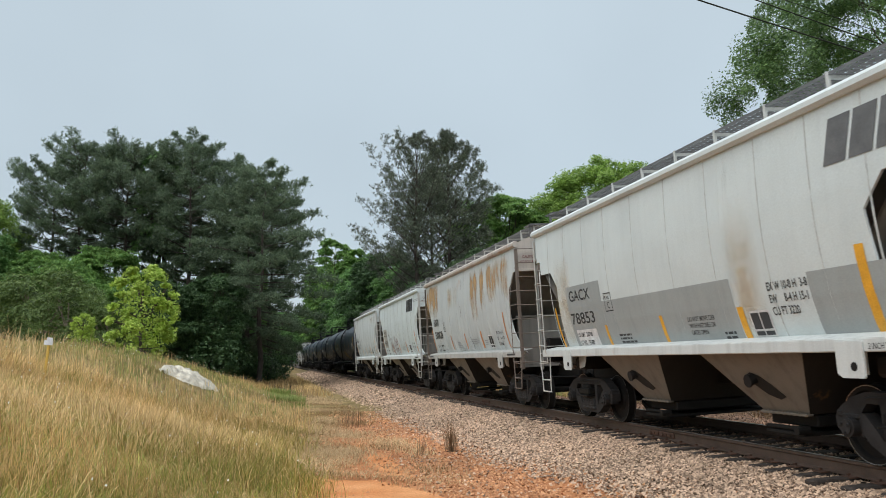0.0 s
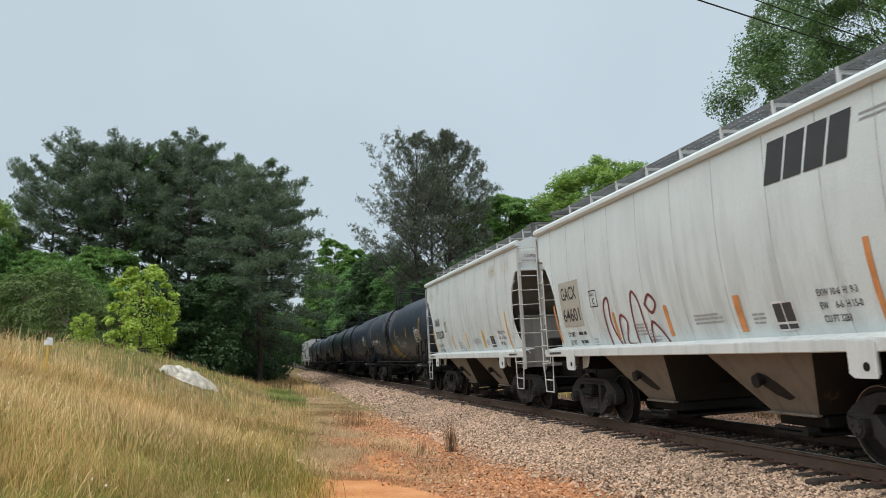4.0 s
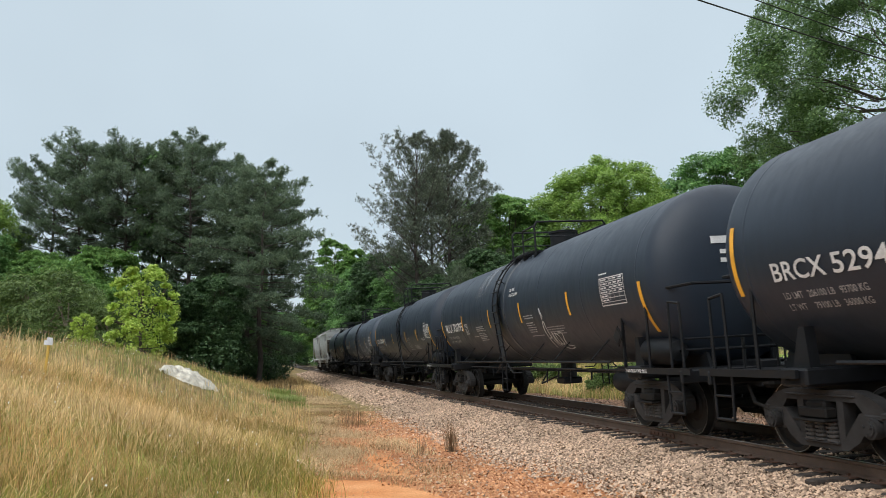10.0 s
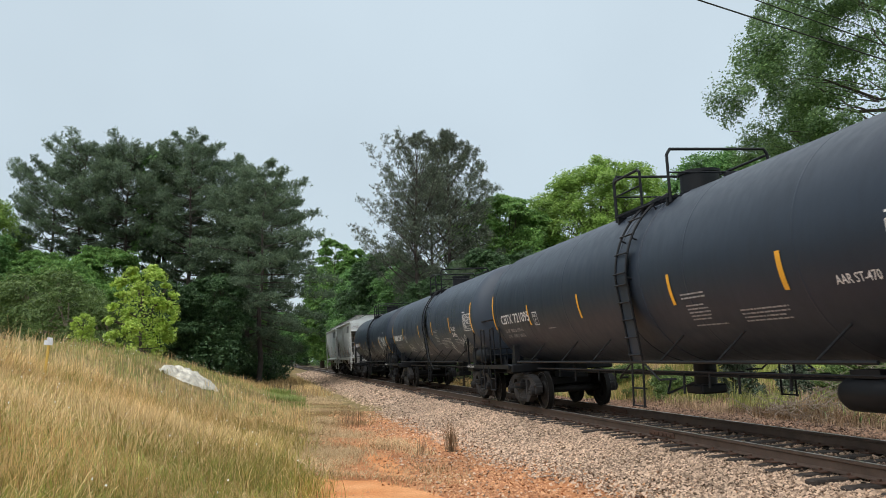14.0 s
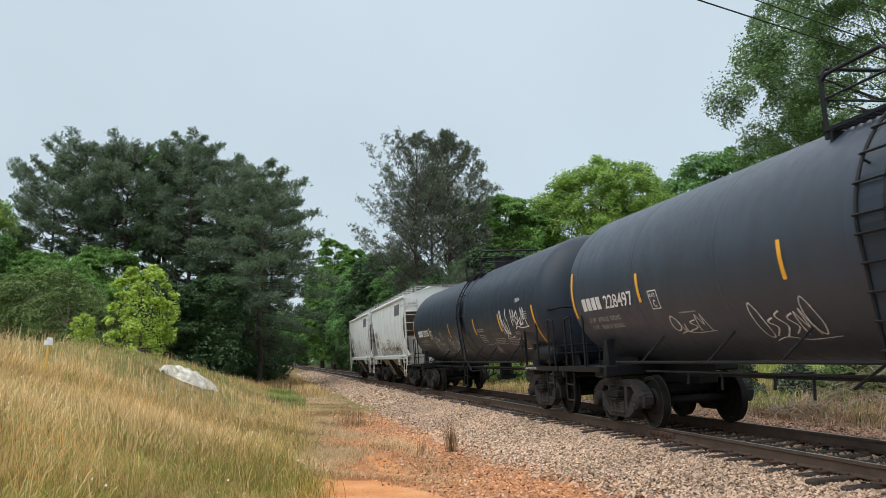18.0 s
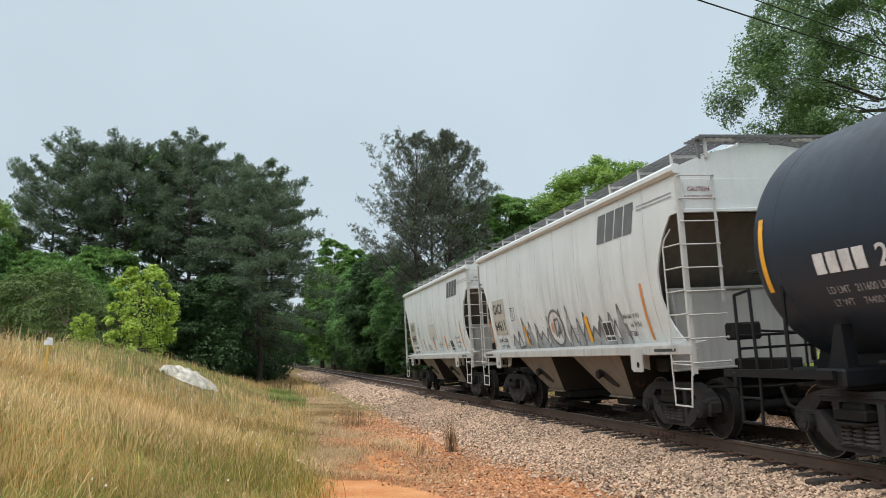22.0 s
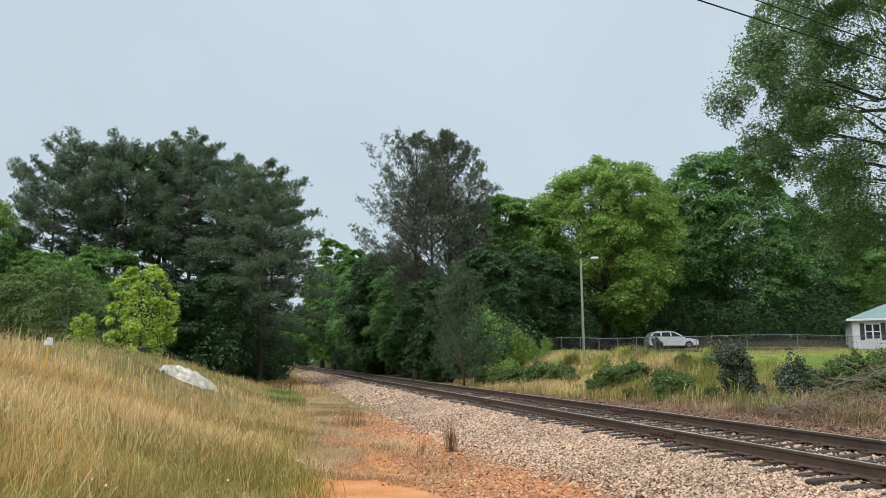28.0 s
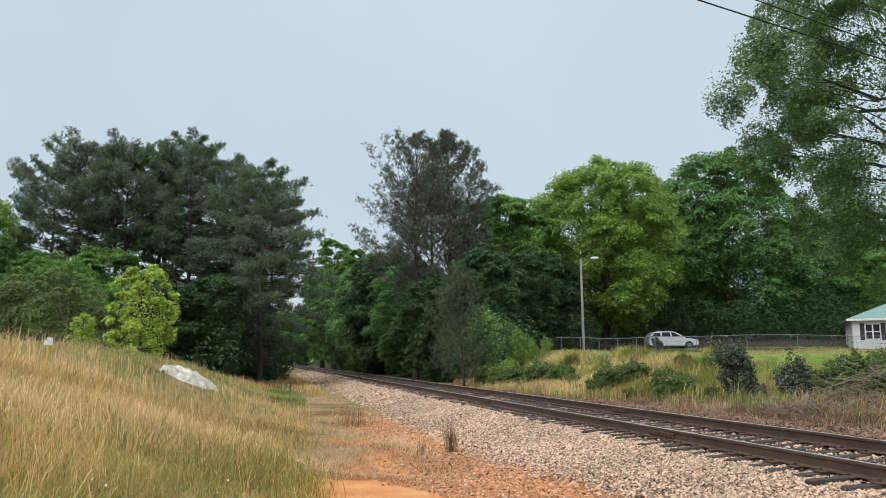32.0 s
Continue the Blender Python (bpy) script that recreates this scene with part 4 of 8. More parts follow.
# Solid dark disc for the pad's hole; its colour gives the shade inside.
def pad_eye_build(sd):
    b = Build()
    b.cyl((0.06, sd * 1.615, 1.17), (0.06, sd * 1.629, 1.17), 0.048, 14)
    return b


def deck_build():
    """Platform at the brake end."""
    b = Build()
    b.cbox((-5.22, 0, 1.33), (0.72, 2.9, 0.04), 0.006)
    b.cbox((-5.55, 0, 1.27), (0.06, 2.96, 0.14), 0.02)
    return b


def body_bolster_build(x):
    b = Build()
    b.cbox((x, 0, 1.16), (0.42, 2.5, 0.26), 0.04)
    b.cbox((x, 0, 0.93), (0.5, 0.6, 0.2), 0.03)
    return b


def brake_rigging_build():
    """Pipes, levers and the air reservoir at the brake end."""
    b = Build()
    b.cyl((-5.18, -0.15, 1.60), (-5.18, 0.75, 1.60), 0.17, 16)
    for y, z in ((-1.30, 1.20), (-1.18, 1.12), (-0.9, 1.42)):
        b.tube([(-5.6, y, z), (-5.0, y, z), (-4.86, y + 0.05, z - 0.06), (-4.4, y + 0.05, z - 0.06)], 0.02, 6)
    b.cbox((-4.85, -1.28, 1.17), (0.20, 0.12, 0.13), 0.02)
    b.cbox((-5.30, -1.15, 1.42), (0.16, 0.16, 0.12), 0.03)
    b.tube([(-5.42, -1.30, 1.38), (-5.30, -1.15, 1.44), (-5.25, -0.6, 1.44), (-5.18, -0.15, 1.60)], 0.018, 6)
    return b


def centre_sill_build():
    b = Build()
    b.cbox((0, 0, 0.98), (12.2, 0.34, 0.42), 0.02)
    return b


def bay_frame(xc):
    sq = ((-1, -1), (1, -1), (1, 1), (-1, 1))
    return [(xc + a * 1.17, c * 1.47, 1.34) for a, c in sq] + [(xc + a * 0.47, c * 0.94, 0.52) for a, c in sq]


def bay_build(xc):
    """Side plates of one hopper bay below the sills, with the flange at the foot."""
    b = Build()
    b.add(bay_frame(xc), [(0, 1, 5, 4), (2, 3, 7, 6), (4, 5, 6, 7), (3, 2, 1, 0)])
    for sd in (-1, 1):
        b.cbox((xc, sd * 0.955, 0.515), (1.0, 0.09, 0.03), 0.006)
        for k in range(9):
            b.cyl((xc - 0.44 + 0.11 * k, sd * 0.985, 0.495), (xc - 0.44 + 0.11 * k, sd * 0.985, 0.545), 0.014, 6)
    return b


def bay_vent_build(xc, sd):
    """Capped vent with its chute on the bay's side plate."""
    b = Build()
    f = lambda x, z, o: (xc + x, sd * (1.47 - 0.645 * (1.34 - z) + o), z)
    b.cyl(f(-0.20, 0.98, 0.0), f(-0.20, 0.95, 0.10), 0.075, 12)
    b.cyl(f(-0.20, 0.95, 0.10), f(-0.20, 0.947, 0.125), 0.088, 12)
    rim = [(-0.34, 1.02), (-0.20, 1.06), (-0.06, 1.02), (0.10, 0.90), (0.24, 0.74), (0.10, 0.70), (-0.10, 0.76), (-0.28, 0.90)]
    n = len(rim)
    b.add([f(x, z, o) for o in (0.010, -0.01) for x, z in rim], [tuple(range(n))] + [(i, (i + 1) % n, n + (i + 1) % n, n + i) for i in range(n)])
    return b


def bay_slope_build(xc, sx):
    b = Build()
    q = bay_frame(xc)
    b.add([q[i] for i in ((1, 2, 6, 5) if sx > 0 else (0, 3, 7, 4))], [(0, 1, 2, 3)])
    return b


def outlet_build(xc):
    b = Build()
    b.cbox((xc, 0, 0.43), (0.96, 1.7, 0.15), 0.02)
    b.cbox((xc, 0, 0.27), (0.8, 2.0, 0.05), 0.01)
    for sd in (-1, 1):
        b.cyl((xc - 0.42, sd * 0.95, 0.33), (xc + 0.42, sd * 0.95, 0.33), 0.03, 8)
        b.cyl((xc + 0.42, sd * 0.95, 0.33), (xc + 0.42, sd * 1.12, 0.33), 0.055, 10)
    return b


def lx(sx):
    """Where the ladders stand along the car."""
    return 6.02 if sx > 0 else REAR


def ladder_end_build(sx, sd):
    """Angle stile at the corner and the short inner stile."""
    b = Build()
    x = sx * (lx(sx) - 0.01)
    b.box((x, sd * 1.540, 2.50), (0.010, 0.075, 2.92))
    b.box((x - sx * 0.030, sd * 1.572, 2.50), (0.055, 0.008, 2.92))
    b.box((x, sd * 0.98, 3.02), (0.012, 0.045, 1.90))
    for z in (1.40, 3.5):
        b.box((x - sx * 0.06, sd * 1.555, z), (0.12, 0.03, 0.03))
    return b


def end_rung_build(sx, sd):
    b = Build()
    x = sx * (lx(sx) + 0.025)
    b.tube([(x - sx * 0.03, sd * 1.56, 0), (x, sd * 1.54, 0), (x, sd * 0.99, 0), (x - sx * 0.03, sd * 0.965, 0)], 0.011, 6)
    b.cyl((x - sx * 0.045, sd * 0.965, 0), (x - sx * 0.02, sd * 0.965, 0), 0.022, 6)
    return b


def ladder_side_build(sx, sd):
    """Thin stile of the short ladder on the side, bent in at its head and foot."""
    b = Build()
    x0, y = sx * (lx(sx) - 0.50), sd * 1.625
    b.tube([(x0, y - sd * 0.03, 1.38), (x0, y, 1.47), (x0, y, 2.93), (x0 + sx * 0.05, y - sd * 0.01, 3.06), (x0 + sx * 0.16, y - sd * 0.06, 3.20)], 0.013, 6)
    return b


def side_rung_build(sx, sd):
    b = Build()
    b.cyl((sx * (lx(sx) - 0.50), sd * 1.625, 0), (sx * (lx(sx) - 0.01), sd * 1.585, 0), 0.011, 6)
    return b


def stirrup_build(sx, sd):
    """Hand loop under the sill and the long step below it."""
    b = Build()
    x1, x0, y = sx * (lx(sx) - 0.02), sx * (lx(sx) - 0.58), sd * 1.60
    b.tube([(x0, y, 1.33), (x0 + sx * 0.02, y, 1.19), (x1, y, 1.17)], 0.012, 6)
    a1, a0 = sx * (lx(sx) - 0.12), sx * (lx(sx) - 0.62)
    for p, q in (((a1 + sx * 0.07, 1.10), (a1, 0.57)), ((a0 - sx * 0.02, 1.33), (a0 + sx * 0.02, 0.57))):
        b.tube([(p[0], y - sd * 0.03, p[1]), (q[0], y - sd * 0.02, q[1])], 0.014, 6)
    for z in (0.57, 0.82):
        b.cyl((a0 + sx * 0.01, y - sd * 0.02, z), (a1 + sx * 0.01, y - sd * 0.02, z), 0.014, 6)
    b.box((sx * (lx(sx) - 0.03), sd * 1.575, 1.17), (0.05, 0.012, 0.30))
    return b


def lever_build(sx):
    b = Build()
    b.tube([(sx * 6.22, -1.5, 0.86), (sx * 6.22, -0.5, 0.80), (sx * 6.25, 0.3, 0.83)], 0.016, 6)
    return b


def valve_build(sx):
    b = Build()
    b.cbox((sx * 5.75, -0.55, 1.62), (0.22, 0.5, 0.26), 0.03)
    b.tube([(sx * 5.72, -0.35, 1.62), (sx * 5.6, 0.6, 1.55), (sx * 5.6, 0.6, 2.3)], 0.02, 6)
    return b


def brake_wheel_build(sx):
    b = Build()
    x = sx * (hx(sx) + 0.26)
    ring = [(x, 0.55 + 0.26 * math.cos(a * math.pi / 8), 2.6 + 0.26 * math.sin(a * math.pi / 8)) for a in range(17)]
    b.tube(ring, 0.014, 6)
    for a in range(4):
        b.cyl((x, 0.55, 2.6), (x, 0.55 + 0.26 * math.cos(a * math.pi / 2), 2.6 + 0.26 * math.sin(a * math.pi / 2)), 0.01, 5)
    b.cbox((x - sx * 0.14, 0.55, 2.6), (0.2, 0.24, 0.3), 0.03)
    return b


def hopper(label, body, angular=False, trim=None, bulk=None, rung=None, sill_paint=None):
    car = thing("covered_hopper_car", label, "railcar", "cars of the freight train")
    trim = trim or body
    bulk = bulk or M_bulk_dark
    rung = rung or M_rung
    sill_paint = sill_paint or M_sill
    for sd in (-1, 1):
        sh = part("side_sheet", lambda: hopper_side_build(sd, angular), body, car, "smooth side sheet with cut-out ends", key="hside%d%d" % (sd, angular))
        part("weld_seams", lambda: seams_build(sd), M_seam, sh, key="seam%d" % sd)["kind"] = "stuff"
        part("eave_rail", lambda: eave_build(sd), trim, car, key="eave%d" % sd)
        sill = part("side_sill", lambda: sill_build(sd), sill_paint, car, "white side sill", key="sill%d" % sd)
        part("flange", lambda: sill_flange_build(sd), sill_paint, sill, key="flange%d" % sd)
        for x in (-3.95, 4.28):
            pad = part("jacking_pad", lambda: pad_build(sd), sill_paint, car, key="pad%d" % sd, at=pose(x, 0, 0))
            part("eye", lambda: pad_eye_build(sd), M_steel, pad, key="padeye%d" % sd)
            part("gusset", lambda: pad_gusset_build(sd, 1 if x < 0 else -1), sill_paint, pad, key="gusset%d%d" % (sd, x > 0))
        rb = part("roof_walk", lambda: walk_build(sd), M_mesh, car, "open steel grating walkway", key="walk%d" % sd)
        for x in (-5.95, -4.9, -3.7, -2.45, -1.2, 0.0, 1.2, 2.45, 3.7, 4.9, 5.95):
            part("walk_support", lambda: walk_post_build(sd), M_rung, rb, key="walkp%d" % sd, at=pose(x, 0, 0))
    part("roof", roof_build, trim, car, "low curved roof", key="roof")
    for i in range(8):
        part("hatch_cover", hatch_build, trim, car, key="hatch", at=pose(-5.05 + i * 1.44, 0, 0))
    for sx in (-1, 1):
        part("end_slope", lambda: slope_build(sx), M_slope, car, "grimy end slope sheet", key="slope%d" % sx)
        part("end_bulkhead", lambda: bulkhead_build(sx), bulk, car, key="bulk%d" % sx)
        part("end_plate", lambda: end_plate_build(sx), trim, car, key="endplate%d" % sx)
        part("end_walk", lambda: end_rail_build(sx), M_mesh, car, key="endwalk%d" % sx)
        part("uncoupling_lever", lambda: lever_build(sx), M_steel, car, key="lever%d" % sx)
        part("brake_valve", lambda: valve_build(sx), M_steel, car, key="valve%d" % sx)
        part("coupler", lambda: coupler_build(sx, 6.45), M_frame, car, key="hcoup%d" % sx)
        for sd in (-1, 1):
            lad = part("end_ladder", lambda: ladder_end_build(sx, sd), rung, car, key="lade%d%d" % (sx, sd))
            for i in range(9):
                part("rung", lambda: end_rung_build(sx, sd), rung, lad, key="erung%d%d" % (sx, sd), at=pose(0, 0, 1.20 + 0.345 * i))
            lad = part("corner_ladder", lambda: ladder_side_build(sx, sd), rung, car, key="lads%d%d" % (sx, sd))
            for i in range(6):
                part("rung", lambda: side_rung_build(sx, sd), rung, lad, key="srung%d%d" % (sx, sd), at=pose(0, 0, 1.22 + 0.345 * i))
            part("stirrup", lambda: stirrup_build(sx, sd), rung, car, key="stirrup%d%d" % (sx, sd))
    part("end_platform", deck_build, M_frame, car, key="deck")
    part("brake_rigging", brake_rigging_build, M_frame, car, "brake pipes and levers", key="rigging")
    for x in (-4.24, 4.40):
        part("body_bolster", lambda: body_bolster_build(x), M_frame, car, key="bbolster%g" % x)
    part("brake_wheel", lambda: brake_wheel_build(-1), M_steel, car, key="brk")
    part("centre_sill", centre_sill_build, M_steel, car, key="csill")
    for xc in (-1.47, 2.13):
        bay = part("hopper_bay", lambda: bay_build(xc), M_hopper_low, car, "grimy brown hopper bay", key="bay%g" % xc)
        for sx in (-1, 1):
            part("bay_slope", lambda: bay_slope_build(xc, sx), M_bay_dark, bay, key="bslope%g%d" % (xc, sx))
        for sd in (-1, 1):
            part("vent", lambda: bay_vent_build(xc, sd), M_frame, bay, "dark capped vent in a sooty patch", key="bvent%g%d" % (xc, sd))
        part("outlet_gate", lambda: outlet_build(xc), M_steel, bay, key="outlet%g" % xc)
    for x in (-4.24, 4.40):
        bogie(car, x)
    return car


# ---- tank car ----
TR, TZ, THALF, HEAD_D = 1.50, 2.62, 7.96, 0.56


def tank_side(u, z, lift):
    """The near side of a tank."""
    r = TR + lift
    dz = max(-TR + 0.02, min(TR - 0.02, z - TZ))
    a = math.asin(dz / TR)
    return (u, -r * math.cos(a), TZ + r * math.sin(a))


def tank_arc(u, arc, lift):
    """As tank_side, with the height given as an arc length above the tank's middle."""
    a = arc / TR
    return (u, -(TR + lift) * math.cos(a), TZ + (TR + lift) * math.sin(a))


def shell_build():
    b = Build()
    prof = []
    for i in range(17):
        a = math.pi / 2 * (1 - i / 16)
        prof.append((-(THALF + HEAD_D * math.sin(a)), max(0.001, TR * max(0.0, math.cos(a)) ** 0.72)))
    prof += [(x, TR) for x in (-5.2, -2.6, 0.0, 2.6, 5.2)]
    prof += [(-x, r) for x, r in prof[16::-1]]
    b.lathe(prof, (0, 0, TZ), 64, "x")
    return b


def tank_ring_build():
    b = Build()
    for x in (0.0,):
        b.lathe([(x - 0.03, TR - 0.002), (x - 0.018, TR + 0.003), (x + 0.018, TR + 0.003), (x + 0.03, TR - 0.002)], (0, 0, TZ), 64, "x")
    return b


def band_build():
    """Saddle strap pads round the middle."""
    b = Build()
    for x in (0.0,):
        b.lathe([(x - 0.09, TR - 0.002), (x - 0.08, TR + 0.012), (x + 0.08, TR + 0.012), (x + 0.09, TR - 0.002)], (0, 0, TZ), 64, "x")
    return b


def manway_build(xc):
    b = Build()
    b.cyl((xc, 0, TZ + TR - 0.10), (xc, 0, TZ + TR + 0.30), 0.34, 24)
    b.cyl((xc, 0, TZ + TR + 0.30), (xc, 0, TZ + TR + 0.35), 0.37, 24)
    b.cyl((xc - 0.72, 0.2, TZ + TR - 0.05), (xc - 0.72, 0.2, TZ + TR + 0.14), 0.12, 12)
    b.cyl((xc + 0.75, 0.1, TZ + TR - 0.05), (xc + 0.75, 0.1, TZ + TR + 0.16), 0.08, 12)
    return b


def platform_build(u0, u1):
    """Grating round the manway."""
    b = Build()
    z = 3.93
    L, m = u1 - u0, (u0 + u1) / 2
    for sd in (-1, 1):
        for i in range(4):
            b.box((m, sd * (0.55 + 0.14 * i), z), (L, 0.03, 0.04))
        for i in range(16):
            b.box((u0 + L * i / 15, sd * 0.76, z - 0.01), (0.025, 0.46, 0.025))
        for x in (u0 + 0.1, m, u1 - 0.1):
            b.box((x, sd * 0.80, z - 0.10), (0.05, 0.34, 0.14))
    for x in (u0, u1):
        for i in range(3):
            b.box((x + (0.10 if x == u0 else -0.10) * i, 0, z + 0.06), (0.03, 1.3, 0.04))
    return b


def top_rail_build(u0, u1, z2, near):
    """Railing round the platform; near: the stretch closed on the ladder's side."""
    b = Build()
    z0, zm, e = 3.82, (3.82 + z2) / 2 + 0.05, 0.10
    for y in (-0.95, 0.95):
        for x in (u0, u1):
            b.tube([(x, y, z0), (x, y, z2 - e), (x, y * 0.93, z2)], 0.026, 7)
    for x in (u0, u1):
        b.tube([(x, -0.885, z2), (x, 0.885, z2)], 0.026, 7)
        b.tube([(x, -0.95, zm), (x, 0.95, zm)], 0.016, 6)
    b.tube([(u0, 0.95, z2 - e), (u1, 0.95, z2 - e)], 0.024, 7)
    b.tube([(u0, 0.95, zm), (u1, 0.95, zm)], 0.016, 6)
    n0, n1 = near
    b.tube([(n0, -0.95, z0), (n0, -0.95, z2 - e - 0.06), (n0 + 0.08, -0.95, z2 - e), (n1 - 0.08, -0.95, z2 - e), (n1, -0.95, z2 - e - 0.06), (n1, -0.95, z0)], 0.025, 7)
    b.tube([(n0, -0.95, zm), (n1, -0.95, zm)], 0.016, 6)
    return b


def tank_ladder_build(sd, xc):
    b = Build()
    x0, x1 = xc - 0.21, xc + 0.21
    r = TR + 0.10
    for x in (x0, x1):
        pts = [(x, sd * r * math.cos(a), TZ + r * math.sin(a)) for a in [math.pi * k / 40 for k in range(0, 16)]]
        b.tube([(x, sd * 1.42, 1.18)] + pts, 0.022, 6)
        b.tube([(x, sd * 1.42, 1.18), (x - 0.03, sd * 1.44, 0.45)], 0.02, 6)
    for k in range(5):
        z = 1.32 + k * 0.30
        y = 1.42 + (r - 1.42) * (z - 1.18) / (TZ - 1.18) + 0.03
        b.cyl((x0 - 0.02, sd * y, z), (x1 + 0.02, sd * y, z), 0.015, 6)
    for k in range(5):
        a = 0.06 + k * 0.21
        b.cyl((x0 - 0.02, sd * (r + 0.03) * math.cos(a), TZ + (r + 0.03) * math.sin(a)), (x1 + 0.02, sd * (r + 0.03) * math.cos(a), TZ + (r + 0.03) * math.sin(a)), 0.015, 6)
    for a in (0.0, 0.45, 0.9):
        for x in (x0, x1):
            b.cyl((x, sd * TR * math.cos(a), TZ + TR * math.sin(a)), (x, sd * r * math.cos(a), TZ + r * math.sin(a)), 0.016, 6)
    for z, y in ((0.47, 1.435), (0.76, 1.40), (1.06, 1.37)):
        b.cyl((x0 - 0.02, sd * y, z), (x1 + 0.02, sd * y, z), 0.016, 6)
    for sx in (-1, 1):
        b.tube([(xc + sx * 0.25, sd * 1.42, 1.18), (xc + sx * 0.75, sd * 1.42, 0.92), (xc + sx * 0.9, sd * 1.2, 0.92)], 0.018, 6)
    return b


def ladder_guard_build(sd, xc):
    """Plate behind the ladder's lower rungs."""
    b = Build()
    r = TR + 0.09
    prof = [(1.41, 1.20), (r, TZ)] + [(r * math.cos(a), TZ + r * math.sin(a)) for a in (0.08, 0.16, 0.24, 0.32)]
    for lift in (0.0, -0.012):
        vs = [(x, sd * (y + lift), z) for y, z in prof for x in (xc - 0.19, xc + 0.19)]
        b.add(vs, [(2 * i, 2 * i + 1, 2 * i + 3, 2 * i + 2) for i in range(len(prof) - 1)])
    return b


def tank_rail_build(sd):
    """Side handrail low along the tank, with its brackets."""
    b = Build()
    b.cyl((-6.2, sd * 1.42, 1.20), (6.2, sd * 1.42, 1.20), 0.024, 8)
    for x in (-5.2, -3.1, -1.4, 1.4, 3.1, 5.2):
        a = math.radians(-42)
        b.tube([(x, sd * 1.42, 1.20), (x + 0.30, sd * TR * math.cos(a), TZ + TR * math.sin(a))], 0.016, 6)
    return b


def stub_build(sx):
    """Stub sill under the tank's end with its gussets."""
    b = Build()
    b.cbox((sx * 7.25, 0, 0.96), (3.4, 0.36, 0.42), 0.02)
    for y in (-0.6, 0.6):
        b.prism([(sx * x, z) for x, z in ((6.9, 1.0), (8.3, 1.0), (8.1, 1.45), (7.0, 1.35))], y - 0.03, y + 0.03)
    b.cbox((sx * 7.05, 0, 1.02), (0.52, 2.80, 0.22), 0.03)
    return b


def end_deck_build(sx):
    b = Build()
    b.cbox((sx * 8.40, 0, 1.05), (0.9, 2.9, 0.06), 0.01)
    b.cbox((sx * 8.84, 0, 0.98), (0.08, 2.96, 0.20), 0.02)
    for sd in (-1, 1):
        b.box((sx * 8.0, sd * 1.44, 1.06), (2.2, 0.05, 0.10))
    return b


def saddle_build(sx, sd):
    """Bracket between bolster and tank."""
    b = Build()
    b.prism([(sx * x, z) for x, z in ((7.24, 1.05), (6.88, 1.05), (6.93, 1.62), (7.04, 1.62))], sd * 1.12, sd * 1.26)
    b.cbox((sx * 7.05, sd * 1.25, 1.0), (0.35, 0.30, 0.2), 0.03)
    return b


def grab_build(sx, sd):
    b = Build()
    y = sd * 1.38
    b.tube([(sx * 8.80, y, 1.05), (sx * 8.80, y, 2.10), (sx * 8.45, y, 2.14), (sx * 8.42, y, 1.05)], 0.022, 6)
    return b


def high_rail_build(sx):
    """Handrail that bends round the tank's end."""
    b = Build()
    b.tube([(sx * 7.72, -1.40, 1.05), (sx * 7.72, -1.40, 2.25), (sx * 7.85, -1.40, 2.36), (sx * 8.78, -1.12, 2.40), (sx * 8.82, 1.12, 2.40), (sx * 7.85, 1.40, 2.36), (sx * 7.72, 1.40, 2.25), (sx * 7.72, 1.40, 1.05)], 0.026, 6)
    return b


def low_rail_build(sx):
    """Low railing across the end platform."""
    b = Build()
    for y in (-0.9, -0.35, 0.35, 0.9):
        b.tube([(sx * 8.82, y, 1.05), (sx * 8.82, y, 1.55)], 0.018, 6)
    b.tube([(sx * 8.82, -1.35, 1.55), (sx * 8.82, 1.35, 1.55)], 0.018, 6)
    b.tube([(sx * 8.82, -1.35, 1.38), (sx * 8.82, 1.35, 1.38)], 0.018, 6)
    return b


def steps_build(sx, sd):
    b = Build()
    y = sd * 1.42
    b.tube([(sx * 8.32, y, 1.05), (sx * 8.36, y, 0.42), (sx * 8.78, y, 0.42), (sx * 8.78, y, 1.05)], 0.022, 6)
    b.cyl((sx * 8.34, y, 0.74), (sx * 8.78, y, 0.74), 0.018, 6)
    return b


def bottom_gear_build():
    b = Build()
    b.cyl((0.3, 0, 1.2), (0.3, 0, 0.72), 0.20, 14)
    b.cbox((0.3, 0, 0.66), (0.55, 0.5, 0.16), 0.03)
    b.tube([(-6.0, -0.35, 0.92), (6.0, -0.35, 0.92)], 0.022, 6)
    b.tube([(-6.0, 0.35, 0.90), (6.0, 0.35, 0.90)], 0.022, 6)
    for x, d in ((-4.6, 0.10), (-3.6, 0.16), (-2.3, 0.12), (-1.5, 0.22), (1.2, 0.26), (2.0, 0.14), (2.8, 0.20), (4.0, 0.12)):
        b.box((x, -0.62, 0.98), (0.05, 0.6, 0.05))
        b.tube([(x, -0.9, 1.0), (x, -0.92, 0.92 - d)], 0.022, 6)
    b.tube([(-0.1, -0.45, 0.86), (0.3, -0.75, 0.62), (0.7, -0.45, 0.80)], 0.02, 6)
    b.tube([(-5.9, -1.0, 1.02), (5.9, -1.0, 1.02)], 0.018, 6)
    b.lathe([(4.55, 0.02), (4.60, 0.16), (4.72, 0.22), (5.50, 0.22), (5.62, 0.16), (5.67, 0.02)], (0, -0.55, 0.78), 18, "x")
    b.box((5.1, -0.55, 1.02), (0.5, 0.3, 0.10))
    return b


